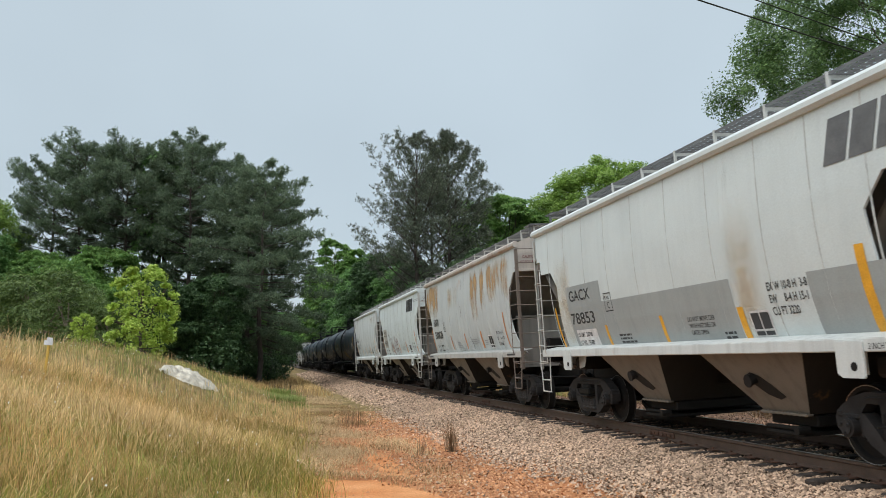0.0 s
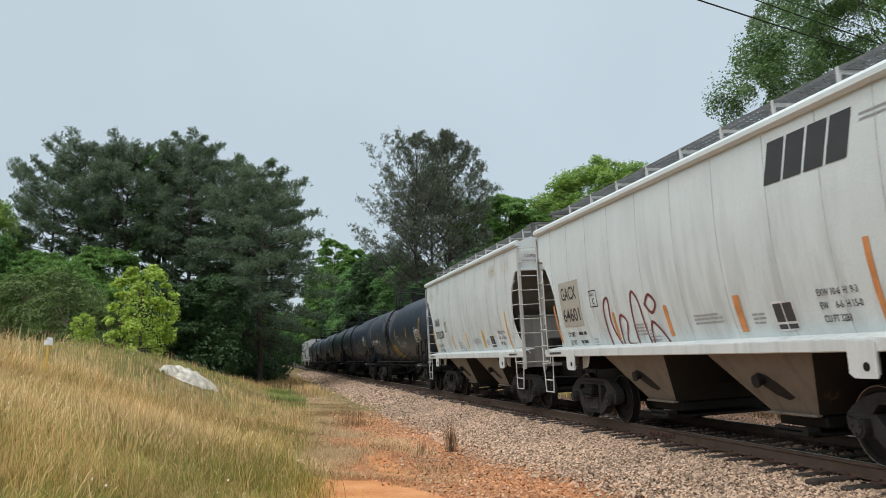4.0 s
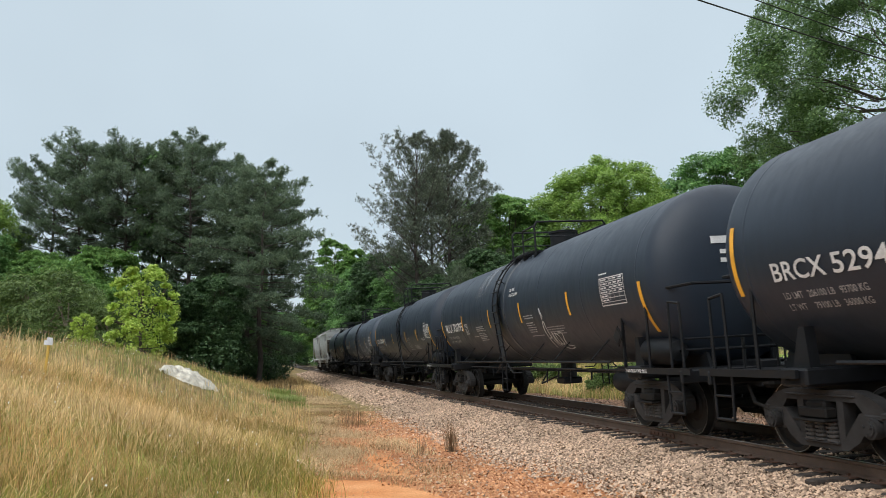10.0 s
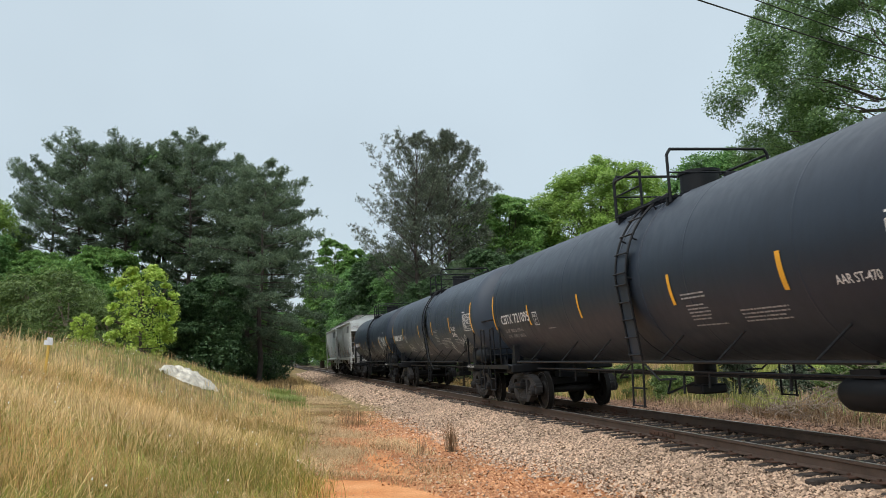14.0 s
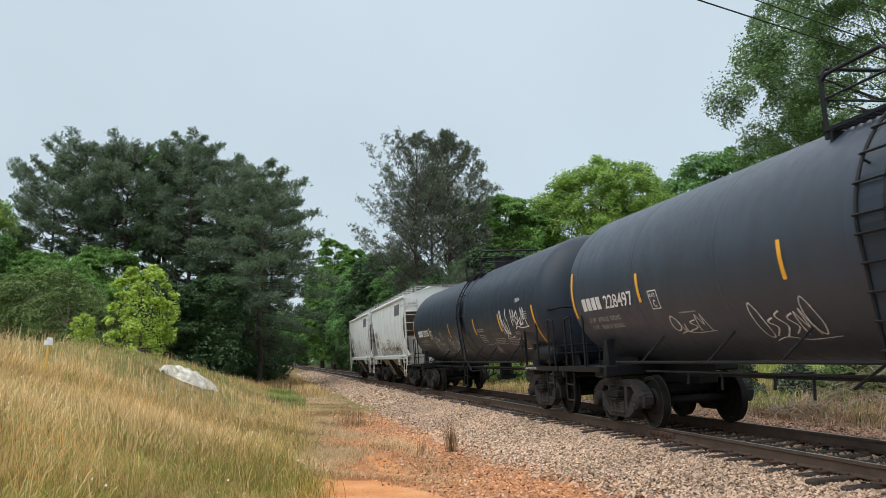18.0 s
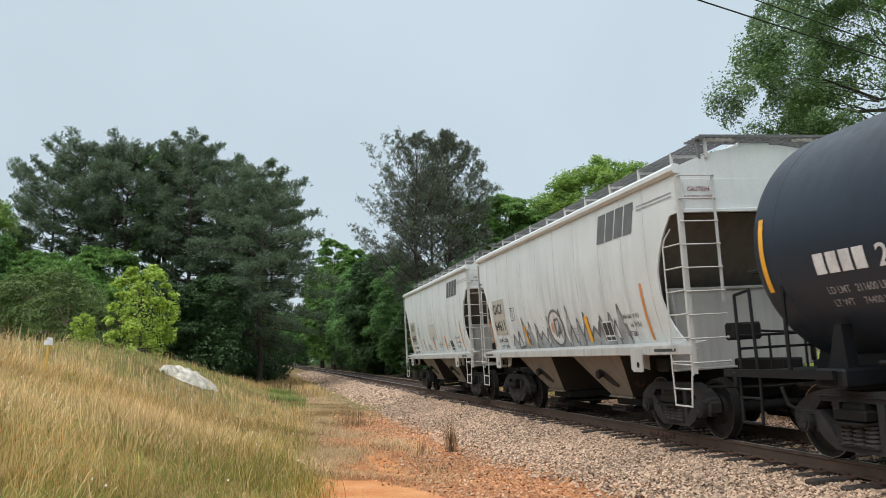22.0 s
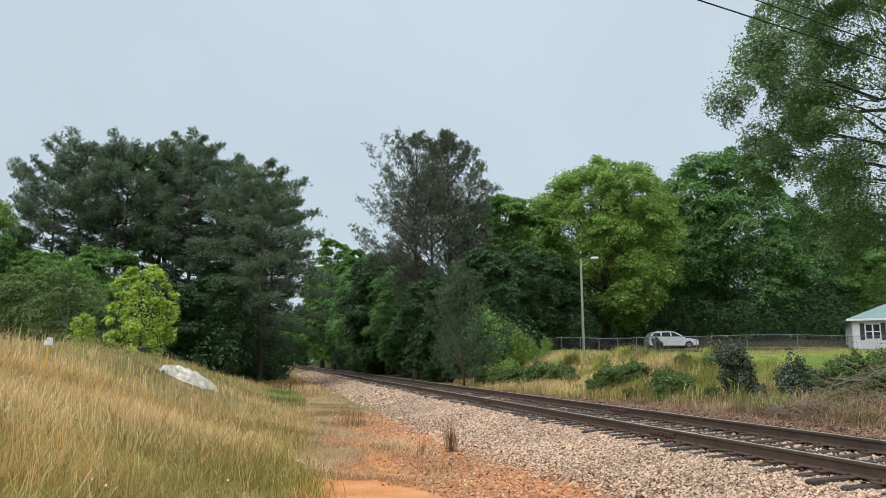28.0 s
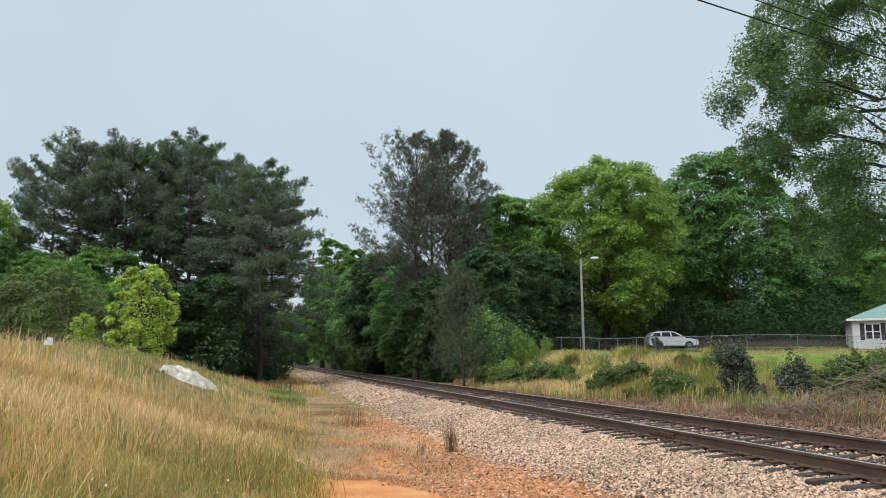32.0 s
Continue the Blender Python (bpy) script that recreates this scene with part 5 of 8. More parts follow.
def reservoir_build():
    b = Build()
    b.lathe([(6.95, 0.02), (7.0, 0.17), (7.12, 0.23), (7.95, 0.23), (8.07, 0.17), (8.12, 0.02)], (0, -1.05, 1.36), 20, "x")
    return b


def placard_build(sx):
    b = Build()
    m = Matrix.Rotation(math.pi / 4, 3, "Y")
    b.box((sx * 6.55, -1.40, 1.66), (0.27, 0.014, 0.27), m)
    b.box((sx * 6.55, -1.41, 1.66), (0.20, 0.014, 0.20), m)
    b.box((sx * 6.62, -1.33, 1.55), (0.04, 0.05, 0.9))
    return b


def tank_car(label, body, box, ladder_x, near, bands=None):
    car = thing("tank_car", label, "railcar", "cars of the freight train")
    u0, u1, z2 = box
    key = "%g%g" % (u0, u1)
    sh = part("tank_shell", shell_build, body, car, "black cylindrical tank with domed heads", key="shell")
    for x in (-5.15, -2.55, 2.55, 5.15, -7.65, 7.65):
        part("weld_ring", tank_ring_build, body, sh, key="ring", at=pose(x, 0, 0))
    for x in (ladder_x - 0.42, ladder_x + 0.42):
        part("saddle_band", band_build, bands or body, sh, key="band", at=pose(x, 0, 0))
    part("manway", lambda: manway_build((u0 + u1) / 2 + 0.42), M_blacksteel, car, "manway and valve housing", key="manway" + key)
    part("top_platform", lambda: platform_build(u0, u1), M_blacksteel, car, key="platform" + key)
    part("top_railing", lambda: top_rail_build(u0, u1, z2, near), M_blacksteel, car, key="toprail" + key)
    for sd in (-1, 1):
        lad = part("side_ladder", lambda: tank_ladder_build(sd, ladder_x), M_blacksteel, car, key="tlad%d%g" % (sd, ladder_x))
        part("guard_plate", lambda: ladder_guard_build(sd, ladder_x), M_black, lad, key="tguard%d%g" % (sd, ladder_x))
        part("side_handrail", lambda: tank_rail_build(sd), M_blacksteel, car, key="trail%d" % sd)
    for sx in (-1, 1):
        part("stub_sill", lambda: stub_build(sx), M_blacksteel, car, key="stub%d" % sx)
        part("end_platform", lambda: end_deck_build(sx), M_blacksteel, car, key="enddeck%d" % sx)
        part("end_handrail", lambda: high_rail_build(sx), M_blacksteel, car, key="highrail%d" % sx)
        part("end_railing", lambda: low_rail_build(sx), M_blacksteel, car, key="lowrail%d" % sx)
        for sd in (-1, 1):
            part("grab_iron", lambda: grab_build(sx, sd), M_blacksteel, car, key="grab%d%d" % (sx, sd))
            part("saddle", lambda: saddle_build(sx, sd), M_blacksteel, car, key="saddle%d%d" % (sx, sd))
        part("coupler", lambda: coupler_build(sx, 9.02), M_frame, car, key="tcoup%d" % sx)
        if sx > 0:
            part("placard", lambda: placard_build(sx), M_blacksteel, car, "dark diamond placard holder", key="plac")
        for sd in (-1, 1):
            part("step", lambda: steps_build(sx, sd), M_blacksteel, car, key="step%d%d" % (sx, sd))
    part("brake_wheel", tank_brake_build, M_blacksteel, car, key="tbrk")
    part("bottom_outlet", bottom_gear_build, M_blacksteel, car, key="bottom")
    part("air_reservoir", reservoir_build, M_blacksteel, car, key="resv")
    for x in (-7.05, 7.05):
        bogie(car, x)
    return car


def tank_brake_build():
    b = Build()
    x, y, z = 8.72, 0.35, 1.85
    ring = [(x, y + 0.28 * math.cos(a * math.pi / 8), z + 0.28 * math.sin(a * math.pi / 8)) for a in range(17)]
    b.tube(ring, 0.016, 6)
    for a in range(4):
        b.cyl((x, y, z), (x, y + 0.28 * math.cos(a * math.pi / 2), z + 0.28 * math.sin(a * math.pi / 2)), 0.012, 5)
    b.cbox((x - 0.14, y, z), (0.22, 0.26, 0.34), 0.03)
    b.box((x - 0.16, y, 1.4), (0.06, 0.10, 0.8))
    return b


TRAIN = []          # car, place of its middle along the track at the start


def enlist(car, s):
    TRAIN.append((car, s))
    return car


hop_1 = enlist(hopper("white covered hopper car with a grey band on its sides", M_white, True), 4.17)
hop_2 = enlist(hopper("rust-streaked grey covered hopper car", M_grey_rust, False, M_trim_rust, None, M_rung_dark, M_sill_dull), 17.3)
hop_3 = enlist(hopper("white covered hopper car with small red graffiti", M_white), 30.5)
hop_4 = enlist(hopper("worn white covered hopper car with rust spots under its eave", M_white_worn), 43.65)
tank_1 = enlist(tank_car("black tank car with pale spill streaks and a yellow panel", M_black, (-1.03, 0.47, 4.69), -0.93, (-0.16, 0.45)), 59.38)
tank_2 = enlist(tank_car("black tank car with glossy sheen bands and a white tag", M_black, (-0.76, 1.12, 4.66), -0.68, (0.15, 1.1), M_bandsheen), 77.85)
tank_3 = enlist(tank_car("clean black tank car with yellow reflective strips", M_black, (-0.76, 1.37, 4.72), 0.60, (-0.74, 0.34)), 95.95)
tank_4 = enlist(tank_car("dusty black tank car with white scribbled graffiti", M_black_dusty, (-0.70, 1.40, 4.70), 0.60, (-0.68, 0.38)), 114.18)
tank_5 = enlist(tank_car("black tank car with white sprayed tags", M_black, (-0.40, 1.42, 4.62), 0.66, (-0.38, 0.60)), 132.48)
hop_5 = enlist(hopper("dull white covered hopper car with a band of grey graffiti", M_white_dull, False, None, M_bulk, None, M_sill_dull), 148.2)
hop_6 = enlist(hopper("dull white covered hopper car with a taped grey patch", M_white_dull, False, None, M_bulk, None, M_sill_dull), 161.25)
# ---- plants ----
def leaf_cards(rng, c, nrm, size, shape=1.55):
    """Small folded leaves (two triangles each) at c, facing nrm."""
    k = len(c)
    n = nrm + rng.normal(0, 0.55, (k, 3))
    n /= np.linalg.norm(n, axis=1, keepdims=True) + 1e-9
    t = np.cross(n, rng.normal(0, 1, (k, 3)))
    t /= np.linalg.norm(t, axis=1, keepdims=True) + 1e-9
    b = np.cross(n, t)
    s = (size * rng.uniform(0.6, 1.35, k))[:, None]
    v = np.stack([c - t * s * 0.5 * shape, c + b * s * 0.5 + n * s * 0.12, c + t * s * 0.5 * shape, c - b * s * 0.5 + n * s * 0.12], 1)
    f = np.arange(k)[:, None] * 4 + np.array([[0, 1, 2, 3]])
    return v.reshape(-1, 3), f


def leaf_tris(rng, c, nrm, size):
    """Small single-triangle leaves at c."""
    k = len(c)
    n = nrm + rng.normal(0, 0.5, (k, 3))
    n /= np.linalg.norm(n, axis=1, keepdims=True) + 1e-9
    t = np.cross(n, rng.normal(0, 1, (k, 3)))
    t /= np.linalg.norm(t, axis=1, keepdims=True) + 1e-9
    b = np.cross(n, t)
    s = (size * rng.uniform(0.6, 1.35, k))[:, None]
    v = np.stack([c - t * s * 0.7, c + t * s * 0.55 + b * s * 0.45, c + t * s * 0.45 - b * s * 0.5], 1)
    return v.reshape(-1, 3), np.arange(k)[:, None] * 3 + np.array([[0, 1, 2]])


def rand_dirs(rng, k):
    d = rng.normal(0, 1, (k, 3))
    return d / np.linalg.norm(d, axis=1, keepdims=True)


def limb(b, p, q, r0, r1, rng, n=6, bends=4, sag=0.0):
    p, q = Vector(p), Vector(q)
    last, rl = p, r0
    L = (q - p).length
    for i in range(1, bends + 1):
        t = i / bends
        pt = p.lerp(q, t)
        if i < bends:
            pt += Vector((rng.uniform(-1, 1), rng.uniform(-1, 1), rng.uniform(-1, 1))) * L * 0.035
        pt.z += sag * math.sin(math.pi * t) * L
        r = r0 + (r1 - r0) * t
        b.cyl(last, pt, rl, n, r, False)
        last, rl = pt, r
    return last


def broadleaf(name, label, height, radius, seed, leaf_mat, bark, crown_low=0.18, lobes=60, leaves=80000, leaf=0.15, lean=0.0, group="", fill=9000, lobe=(0.16, 0.30), spray=26, droop=0.25, limbs=3, thick=0.13, open_side=None):
    """A broad-leaved tree: forked trunk, and a crown of lobes that are built of layered leafy sprays. open_side: the way in which the lobes carry most, and finest, leaves."""
    rng = np.random.default_rng(seed)
    pr = random.Random(seed)
    tree = thing(name, label, "tree", group)
    tb = Build()
    low, mid = height * crown_low, height * (crown_low + 1) / 2
    half = (height - low) / 2
    fork = height * max(0.20, crown_low)
    top_r = max(0.06, height * 0.016)
    limb(tb, (0, 0, -0.3), (lean * 0.4, 0, fork), top_r * 1.5, top_r, pr, 10, 4)
    limb(tb, (lean * 0.4, 0, fork), (lean * 0.8, 0, height * 0.8), top_r, 0.05, pr, 8, 6)
    heart = Vector((lean, 0, mid - half * 0.25))
    centers, radii = [], []
    for i in range(lobes):
        u = -0.95 + 1.93 * (i + pr.random()) / lobes
        a = i * 2.39996 + pr.uniform(-0.5, 0.5)
        w = math.sqrt(max(0.0, 1 - abs(u) ** 2.4)) * pr.uniform(0.62, 1.0)
        rr = radius * pr.uniform(*lobe)
        c = Vector((lean + math.cos(a) * w * (radius - rr * 0.75), math.sin(a) * w * (radius - rr * 0.75), mid + u * (half - rr * 0.55)))
        centers.append(c)
        radii.append(rr)
    for c in centers[::limbs]:
        t = pr.uniform(0.15, 0.75)
        p = Vector((lean * (0.4 + 0.4 * t), 0, fork + t * (height * 0.75 - fork)))
        p.z = min(p.z, c.z - 0.25 * (c - p).length) if c.z > fork else fork * 0.9
        limb(tb, p, c, top_r * 0.40, 0.02, pr, 5, 5, -0.02)
        for k in range(3):
            q = p.lerp(c, pr.uniform(0.45, 0.85))
            limb(tb, q, c + Vector((pr.gauss(0, 1), pr.gauss(0, 1), pr.gauss(0, 0.7))) * radius * 0.10, 0.035, 0.008, pr, 4, 3)
    part("trunk", tb, bark, tree, "forked trunk and limbs")
    cs, ns, sz = [], [], []
    part_of = [1.0] * lobes if open_side is None else [1.0 if c.x * open_side[0] + c.y * open_side[1] > radius * -0.22 else 0.12 for c in centers]
    total = sum(q * q * w for q, w in zip(radii, part_of))
    for c, rr, share in zip(centers, radii, part_of):
        out = (c - heart).normalized()
        k = max(6, int(spray * (rr / radius / 0.23) ** 2))
        d = rand_dirs(rng, k) + np.array(out)[None] * 0.75 + np.array([0, 0, 0.25])
        d /= np.linalg.norm(d, axis=1, keepdims=True)
        hub = np.array(c)[None] + d * rr * rng.uniform(0.45, 1.12, (k, 1)) * np.array([1, 1, 0.85])
        m = max(4, int(leaves * share * rr * rr / total / k))
        nrm = d * 0.55 + np.array([0, 0, 0.9])
        nrm /= np.linalg.norm(nrm, axis=1, keepdims=True)
        e1 = np.cross(nrm, rng.normal(0, 1, (k, 3)))
        e1 /= np.linalg.norm(e1, axis=1, keepdims=True)
        e2 = np.cross(nrm, e1)
        sr = rr * rng.uniform(0.24, 0.46, (k, 1))
        ph, ra = rng.uniform(0, 2 * np.pi, (k, m, 1)), np.sqrt(rng.uniform(0, 1, (k, m, 1)))
        q = hub[:, None] + (e1[:, None] * np.cos(ph) + e2[:, None] * np.sin(ph)) * ra * sr[:, None] + nrm[:, None] * rng.normal(0, thick, (k, m, 1)) * sr[:, None]
        q[..., 2] -= droop * (ra[..., 0] ** 2) * sr
        cs.append(q.reshape(-1, 3))
        sz.append(np.full(k * m, leaf if share == 1.0 else leaf * 2.2))
        ns.append((np.repeat(nrm[:, None], m, 1) * 1.1 + rng.normal(0, 0.25, (k, m, 3))).reshape(-1, 3))
    d = rand_dirs(rng, fill)
    cs.append(np.array([lean, 0, mid]) + d * np.array([radius, radius, half]) * 0.72 * rng.uniform(0.15, 1.0, (fill, 1)) ** 0.4)
    ns.append(d)
    sz.append(np.full(fill, leaf if open_side is None else leaf * 1.15))
    v, f = leaf_tris(rng, np.concatenate(cs), np.concatenate(ns), np.concatenate(sz))
    part("crown", raw_mesh("crown", v, f, leaf_mat), leaf_mat, tree, "leafy crown")
    return tree


def needles(rng, c, up, length, count, width, spread=0.95):
    """Tufts of needles: thin triangles that brush forwards along up from each point of c."""
    k = len(c)
    up = up / (np.linalg.norm(up, axis=1, keepdims=True) + 1e-9)
    d = rand_dirs(rng, k * count).reshape(k, count, 3) * spread + up[:, None] * 0.45
    d /= np.linalg.norm(d, axis=2, keepdims=True)
    L = length * rng.uniform(0.6, 1.15, (k, count, 1))
    side = np.cross(d, rng.normal(0, 1, (k, count, 3)))
    side /= np.linalg.norm(side, axis=2, keepdims=True)
    base = c[:, None] + up[:, None] * rng.uniform(-0.4, 0.4, (k, count, 1)) * length + rng.normal(0, length * 0.22, (k, count, 3))
    v = np.stack([base - side * width, base + side * width, base + d * L], 2)
    f = np.arange(k * count)[:, None] * 3 + np.array([[0, 1, 2]])
    return v.reshape(-1, 3), f


def pine(name, label, height, radius, seed, leaf_mat, crown_low=0.40, limbs=60, twigs=7, tufts=6, count=9, group="", rise=(0.05, 0.8), belly=0.35, taper=0.5, tuft=0.30, wide=0.022,
         lift=0.22, bare=12, droop=0.0):
    """A tall pine: straight bole, limbs that curve up at their ends, twigs with brushes of needles.
    rise: slope of the lowest and the highest limbs; belly: where in the crown the limbs are longest; taper: 0.5 rounds the top, 1 makes a cone."""
    rng = np.random.default_rng(seed)
    pr = random.Random(seed)
    tree = thing(name, label, "tree", group)
    tb = Build()
    r0 = height * 0.0125
    wob = [(pr.uniform(-0.16, 0.16), pr.uniform(-0.16, 0.16)) for _ in range(9)]

    def bole(t):
        i = min(7, int(t * 8))
        a = t * 8 - i
        return Vector((wob[i][0] * (1 - a) + wob[i + 1][0] * a, wob[i][1] * (1 - a) + wob[i + 1][1] * a, -0.3 + t * (height - 0.5)))
    for i in range(8):
        tb.cyl(bole(i / 8), bole((i + 1) / 8), r0 * (1 - 0.115 * i), 10, r0 * (1 - 0.115 * (i + 1)), False)
    pts, ups = [], []

    def brush(p, d, n, sp):
        for _ in range(n):
            q = p + Vector((pr.gauss(0, sp), pr.gauss(0, sp), pr.gauss(0, sp * 0.6)))
            pts.append((q.x, q.y, q.z))
            ups.append((d.x * 0.5 + pr.gauss(0, 0.25), d.y * 0.5 + pr.gauss(0, 0.25), d.z * 0.5 + 0.75))
    for i in range(limbs):
        k = (i + pr.random()) / limbs
        t = crown_low + (0.97 - crown_low) * k
        if k < belly:
            prof = 0.55 + 0.45 * k / belly
        else:
            prof = max(0.05, 1 - ((k - belly) / (1 - belly)) ** (1 / taper)) ** taper
        L = radius * prof * (pr.uniform(0.82, 1.08) if pr.random() < 0.65 else pr.uniform(0.45, 0.8)) + 0.35
        a = i * 2.39996 + pr.uniform(-0.5, 0.5)
        sl = (rise[0] + (rise[1] - rise[0]) * k) * pr.uniform(0.6, 1.3)
        out = Vector((math.cos(a), math.sin(a), 0))
        side = Vector((-math.sin(a), math.cos(a), 0))
        p = bole(t)
        bend = pr.uniform(-0.12, 0.12)

        def along(f):
            return p + out * (L * f) + side * (L * bend * f * f) + Vector((0, 0, L * (sl * f + lift * f * f - droop * f * (1 - k))))
        last, r1 = p, (0.062 * (1 - 0.62 * k)) * height / 20
        for j in range(1, 6):
            q = along(j / 5)
            tb.cyl(last, q, r1 * (1.1 - 0.18 * j), 5, r1 * (0.92 - 0.18 * j) + 0.004, False)
            last = q
        n = max(3, int(twigs * (0.45 + 0.55 * L / radius)))
        for j in range(n):
            f = 1.0 - 0.62 * (j / n) ** 1.15
            w = (1 if j % 2 else -1) * pr.uniform(0.12, 0.30) * L * (1.25 - f) * (j > 0)
            q0 = along(max(0.1, f - 0.06))
            q = along(f) + side * w + out * abs(w) * 0.5 + Vector((0, 0, abs(w) * 0.35 + 0.12))
            tb.cyl(q0, q, 0.016, 3, 0.006, False)
            d = (q - q0).normalized()
            brush(q, d, tufts, 0.13 + 0.030 * L)
    for j in range(10):
        p = bole(0.97 + 0.03 * pr.random())
        brush(p + Vector((pr.gauss(0, 0.25), pr.gauss(0, 0.25), pr.uniform(-0.5, 0.35))), Vector((0, 0, 1)), 4, 0.14)
    for j in range(bare):
        t = pr.uniform(0.14, crown_low + 0.10)
        p = bole(t)
        a = pr.uniform(0, 6.28)
        q = limb(tb, p, p + Vector((math.cos(a), math.sin(a), pr.uniform(-0.1, 0.35))) * pr.uniform(0.7, 0.55 * radius), 0.032, 0.008, pr, 4, 3)
        for m in range(2):
            tb.cyl(p.lerp(q, pr.uniform(0.4, 0.8)), q + Vector((pr.gauss(0, 0.4), pr.gauss(0, 0.4), pr.gauss(0.1, 0.3))), 0.012, 3, 0.004, False)
    part("trunk", tb, M_bark_dark, tree, "straight bole with bare lower limbs")
    v, f = needles(rng, np.array(pts), np.array(ups), tuft, count, wide)
    part("crown", raw_mesh("crown", v, f, leaf_mat), leaf_mat, tree, "tufted needle crown")
    return tree


def shrub(name, label, height, radius, seed, leaf_mat, lobes=9, leaves=170, leaf=0.09, stems=9, group="", arch=0.0):
    rng = np.random.default_rng(seed)
    pr = random.Random(seed)
    sh = thing(name, label, "shrub", group)
    tb = Build()
    cs, ns = [], []
    for i in range(lobes):
        a = i * 2.39996
        w = math.sqrt((i + 0.5) / lobes) * radius * 0.72
        h = height * pr.uniform(0.16, 0.86) * (1.10 - 0.45 * w / radius)
        c = Vector((math.cos(a) * w - arch * h * 0.4, math.sin(a) * w, h))
        if i < stems:
            root = Vector((math.cos(a) * 0.12, math.sin(a) * 0.12, -0.1))
            tip = root.lerp(c, pr.uniform(1.1, 1.45))
            limb(tb, root, tip, 0.018, 0.004, pr, 5, 4, 0.02)
            k = int(leaves * 0.5)
            t = rng.uniform(0.35, 1.05, k)[:, None]
            cs.append(np.array(root) * (1 - t) + np.array(tip) * t + rng.normal(0, 0.05 * radius + 0.03, (k, 3)))
            ns.append(rand_dirs(rng, k) * 0.6 + np.array([0, 0, 0.5]))
        rr = radius * pr.uniform(0.14, 0.34)
        k = int(leaves * pr.uniform(0.4, 1.2))
        d = rand_dirs(rng, k)
        q = np.array(c)[None] + d * rr * rng.uniform(0.2, 1.3, (k, 1)) * np.array([1, 1, min(1.2, 0.5 * height / radius)])
        q[:, 2] = np.maximum(q[:, 2], 0.03)
        cs.append(q)
        ns.append(d * 0.5 + np.array([0, 0, 0.5]))
    part("stems", tb, M_bark, sh)
    v, f = leaf_cards(rng, np.concatenate(cs), np.concatenate(ns), leaf)
    part("foliage", raw_mesh("foliage", v, f, leaf_mat), leaf_mat, sh)
    return sh


def put(ob, x, y, dz=0.0, turn=0.0, size=1.0, stand=True):
    z = float(ground_z(x, y)) if stand else 0.0
    ob.matrix_world = pose(x, y, z + dz, 0, 0, turn) @ Matrix.Scale(size, 4)
    return ob


def again(ob, x, y, turn, size=1.0, dz=0.0, label=""):
    c = copy_thing(ob, Matrix.Identity(4))
    c.matrix_basis = pose(x, y, float(ground_z(x, y)) + dz, 0, 0, turn) @ Matrix.Scale(size, 4)
    if label:
        c["label"] = label
    return c


# pines beyond the grassy mound
PINES = "pines beyond the mound"
pine_a = put(pine("pine_tree", "tall dark pine with a flat rounded crown on a bare bole", 19.4, 4.5, 11, M_pine, 0.52, 50, 10, 13, 9, PINES, (-0.05, 0.6), 0.35, 0.5, 0.22, 0.026), -30.0, 66)
pine_b = put(pine("pine_tree", "tall dark pine with a dense rounded crown", 19.8, 3.8, 12, M_pine, 0.40, 62, 10, 13, 9, PINES, (-0.15, 0.7), 0.40, 0.5, 0.22, 0.026), -20.6, 65)
pine_c = put(pine("pine_tree", "dark pine with layered limbs hanging far out over the track", 17.6, 5.3, 13, M_pine, 0.20, 74, 12, 13, 9, PINES, (-0.25, 0.5), 0.28, 0.55, 0.22, 0.026, 0.06, 8, 0.12), -14.0, 62)
again(pine_a, -26.2, 66, 70, 1.0)
again(pine_a, -32.9, 67, 200, 0.93, label="dark pine leaning out at the wood's edge")
again(pine_a, -28.3, 69, 310, 1.0)
again(pine_b, -23.6, 68, 250, 0.98)
again(pine_b, -18.9, 69, 130, 0.97)
again(pine_c, -16.6, 68, 160, 0.98)
again(pine_b, -15.4, 72, 40, 0.90, label="dark pine at the wood's corner beside the track")

# pines beside the track on the far side
pine_d = put(pine("pine_tree", "tall open pine with upswept limbs and sky between them", 22.2, 6.3, 21, M_pine2, 0.28, 66, 10, 7, 10, "pines beside the track", (0.45, 1.2), 0.18, 0.85, 0.24, 0.026, 0.25, 22), -2.35, 70)
pine_e = put(pine("pine_tree", "tall pine with a pointed dark crown", 22.2, 5.6, 22, M_pine2, 0.24, 84, 11, 10, 10, "pines beside the track", (0.30, 1.1), 0.20, 0.85, 0.24, 0.026, 0.25, 16), 0.45, 71)
pine_f = put(pine("pine_tree", "young pine with upright pale shoots", 7.9, 2.6, 23, M_pine_young, 0.03, 58, 10, 5, 12, "", (0.0, 1.4), 0.06, 1.0, 0.20, 0.012, 0.50, 0), 1.15, 52)
again(pine_e, -1.0, 76, 140, 0.90)

# broad-leaved trees
oak = put(broadleaf("oak_tree", "large bright-green oak with a broad domed crown", 18.4, 8.9, 31, M_leaf_bright, M_bark, 0.10, 90, 190000, 0.165, lobe=(0.16, 0.29), thick=0.22), 16.0, 80)
dark_tree = put(broadleaf("hardwood_tree", "large dark-green hardwood behind the yard", 20.4, 9.0, 32, M_leaf_dark, M_bark, 0.03, 84, 120000, 0.21, fill=16000), 31.0, 88)
mid_tree = put(broadleaf("hardwood_tree", "green hardwood at the edge of the woods", 14.4, 5.8, 33, M_leaf_mid, M_bark, 0.02, 64, 90000, 0.17, fill=12000), 5.4, 76)
shade_tree = put(broadleaf("hardwood_tree", "deep-green hardwood beside the track, leaves darkened as if in shade", 14.4, 5.8, 36, M_leaf_shade, M_bark, 0.02, 64, 70000, 0.19, fill=12000), -6.6, 95)
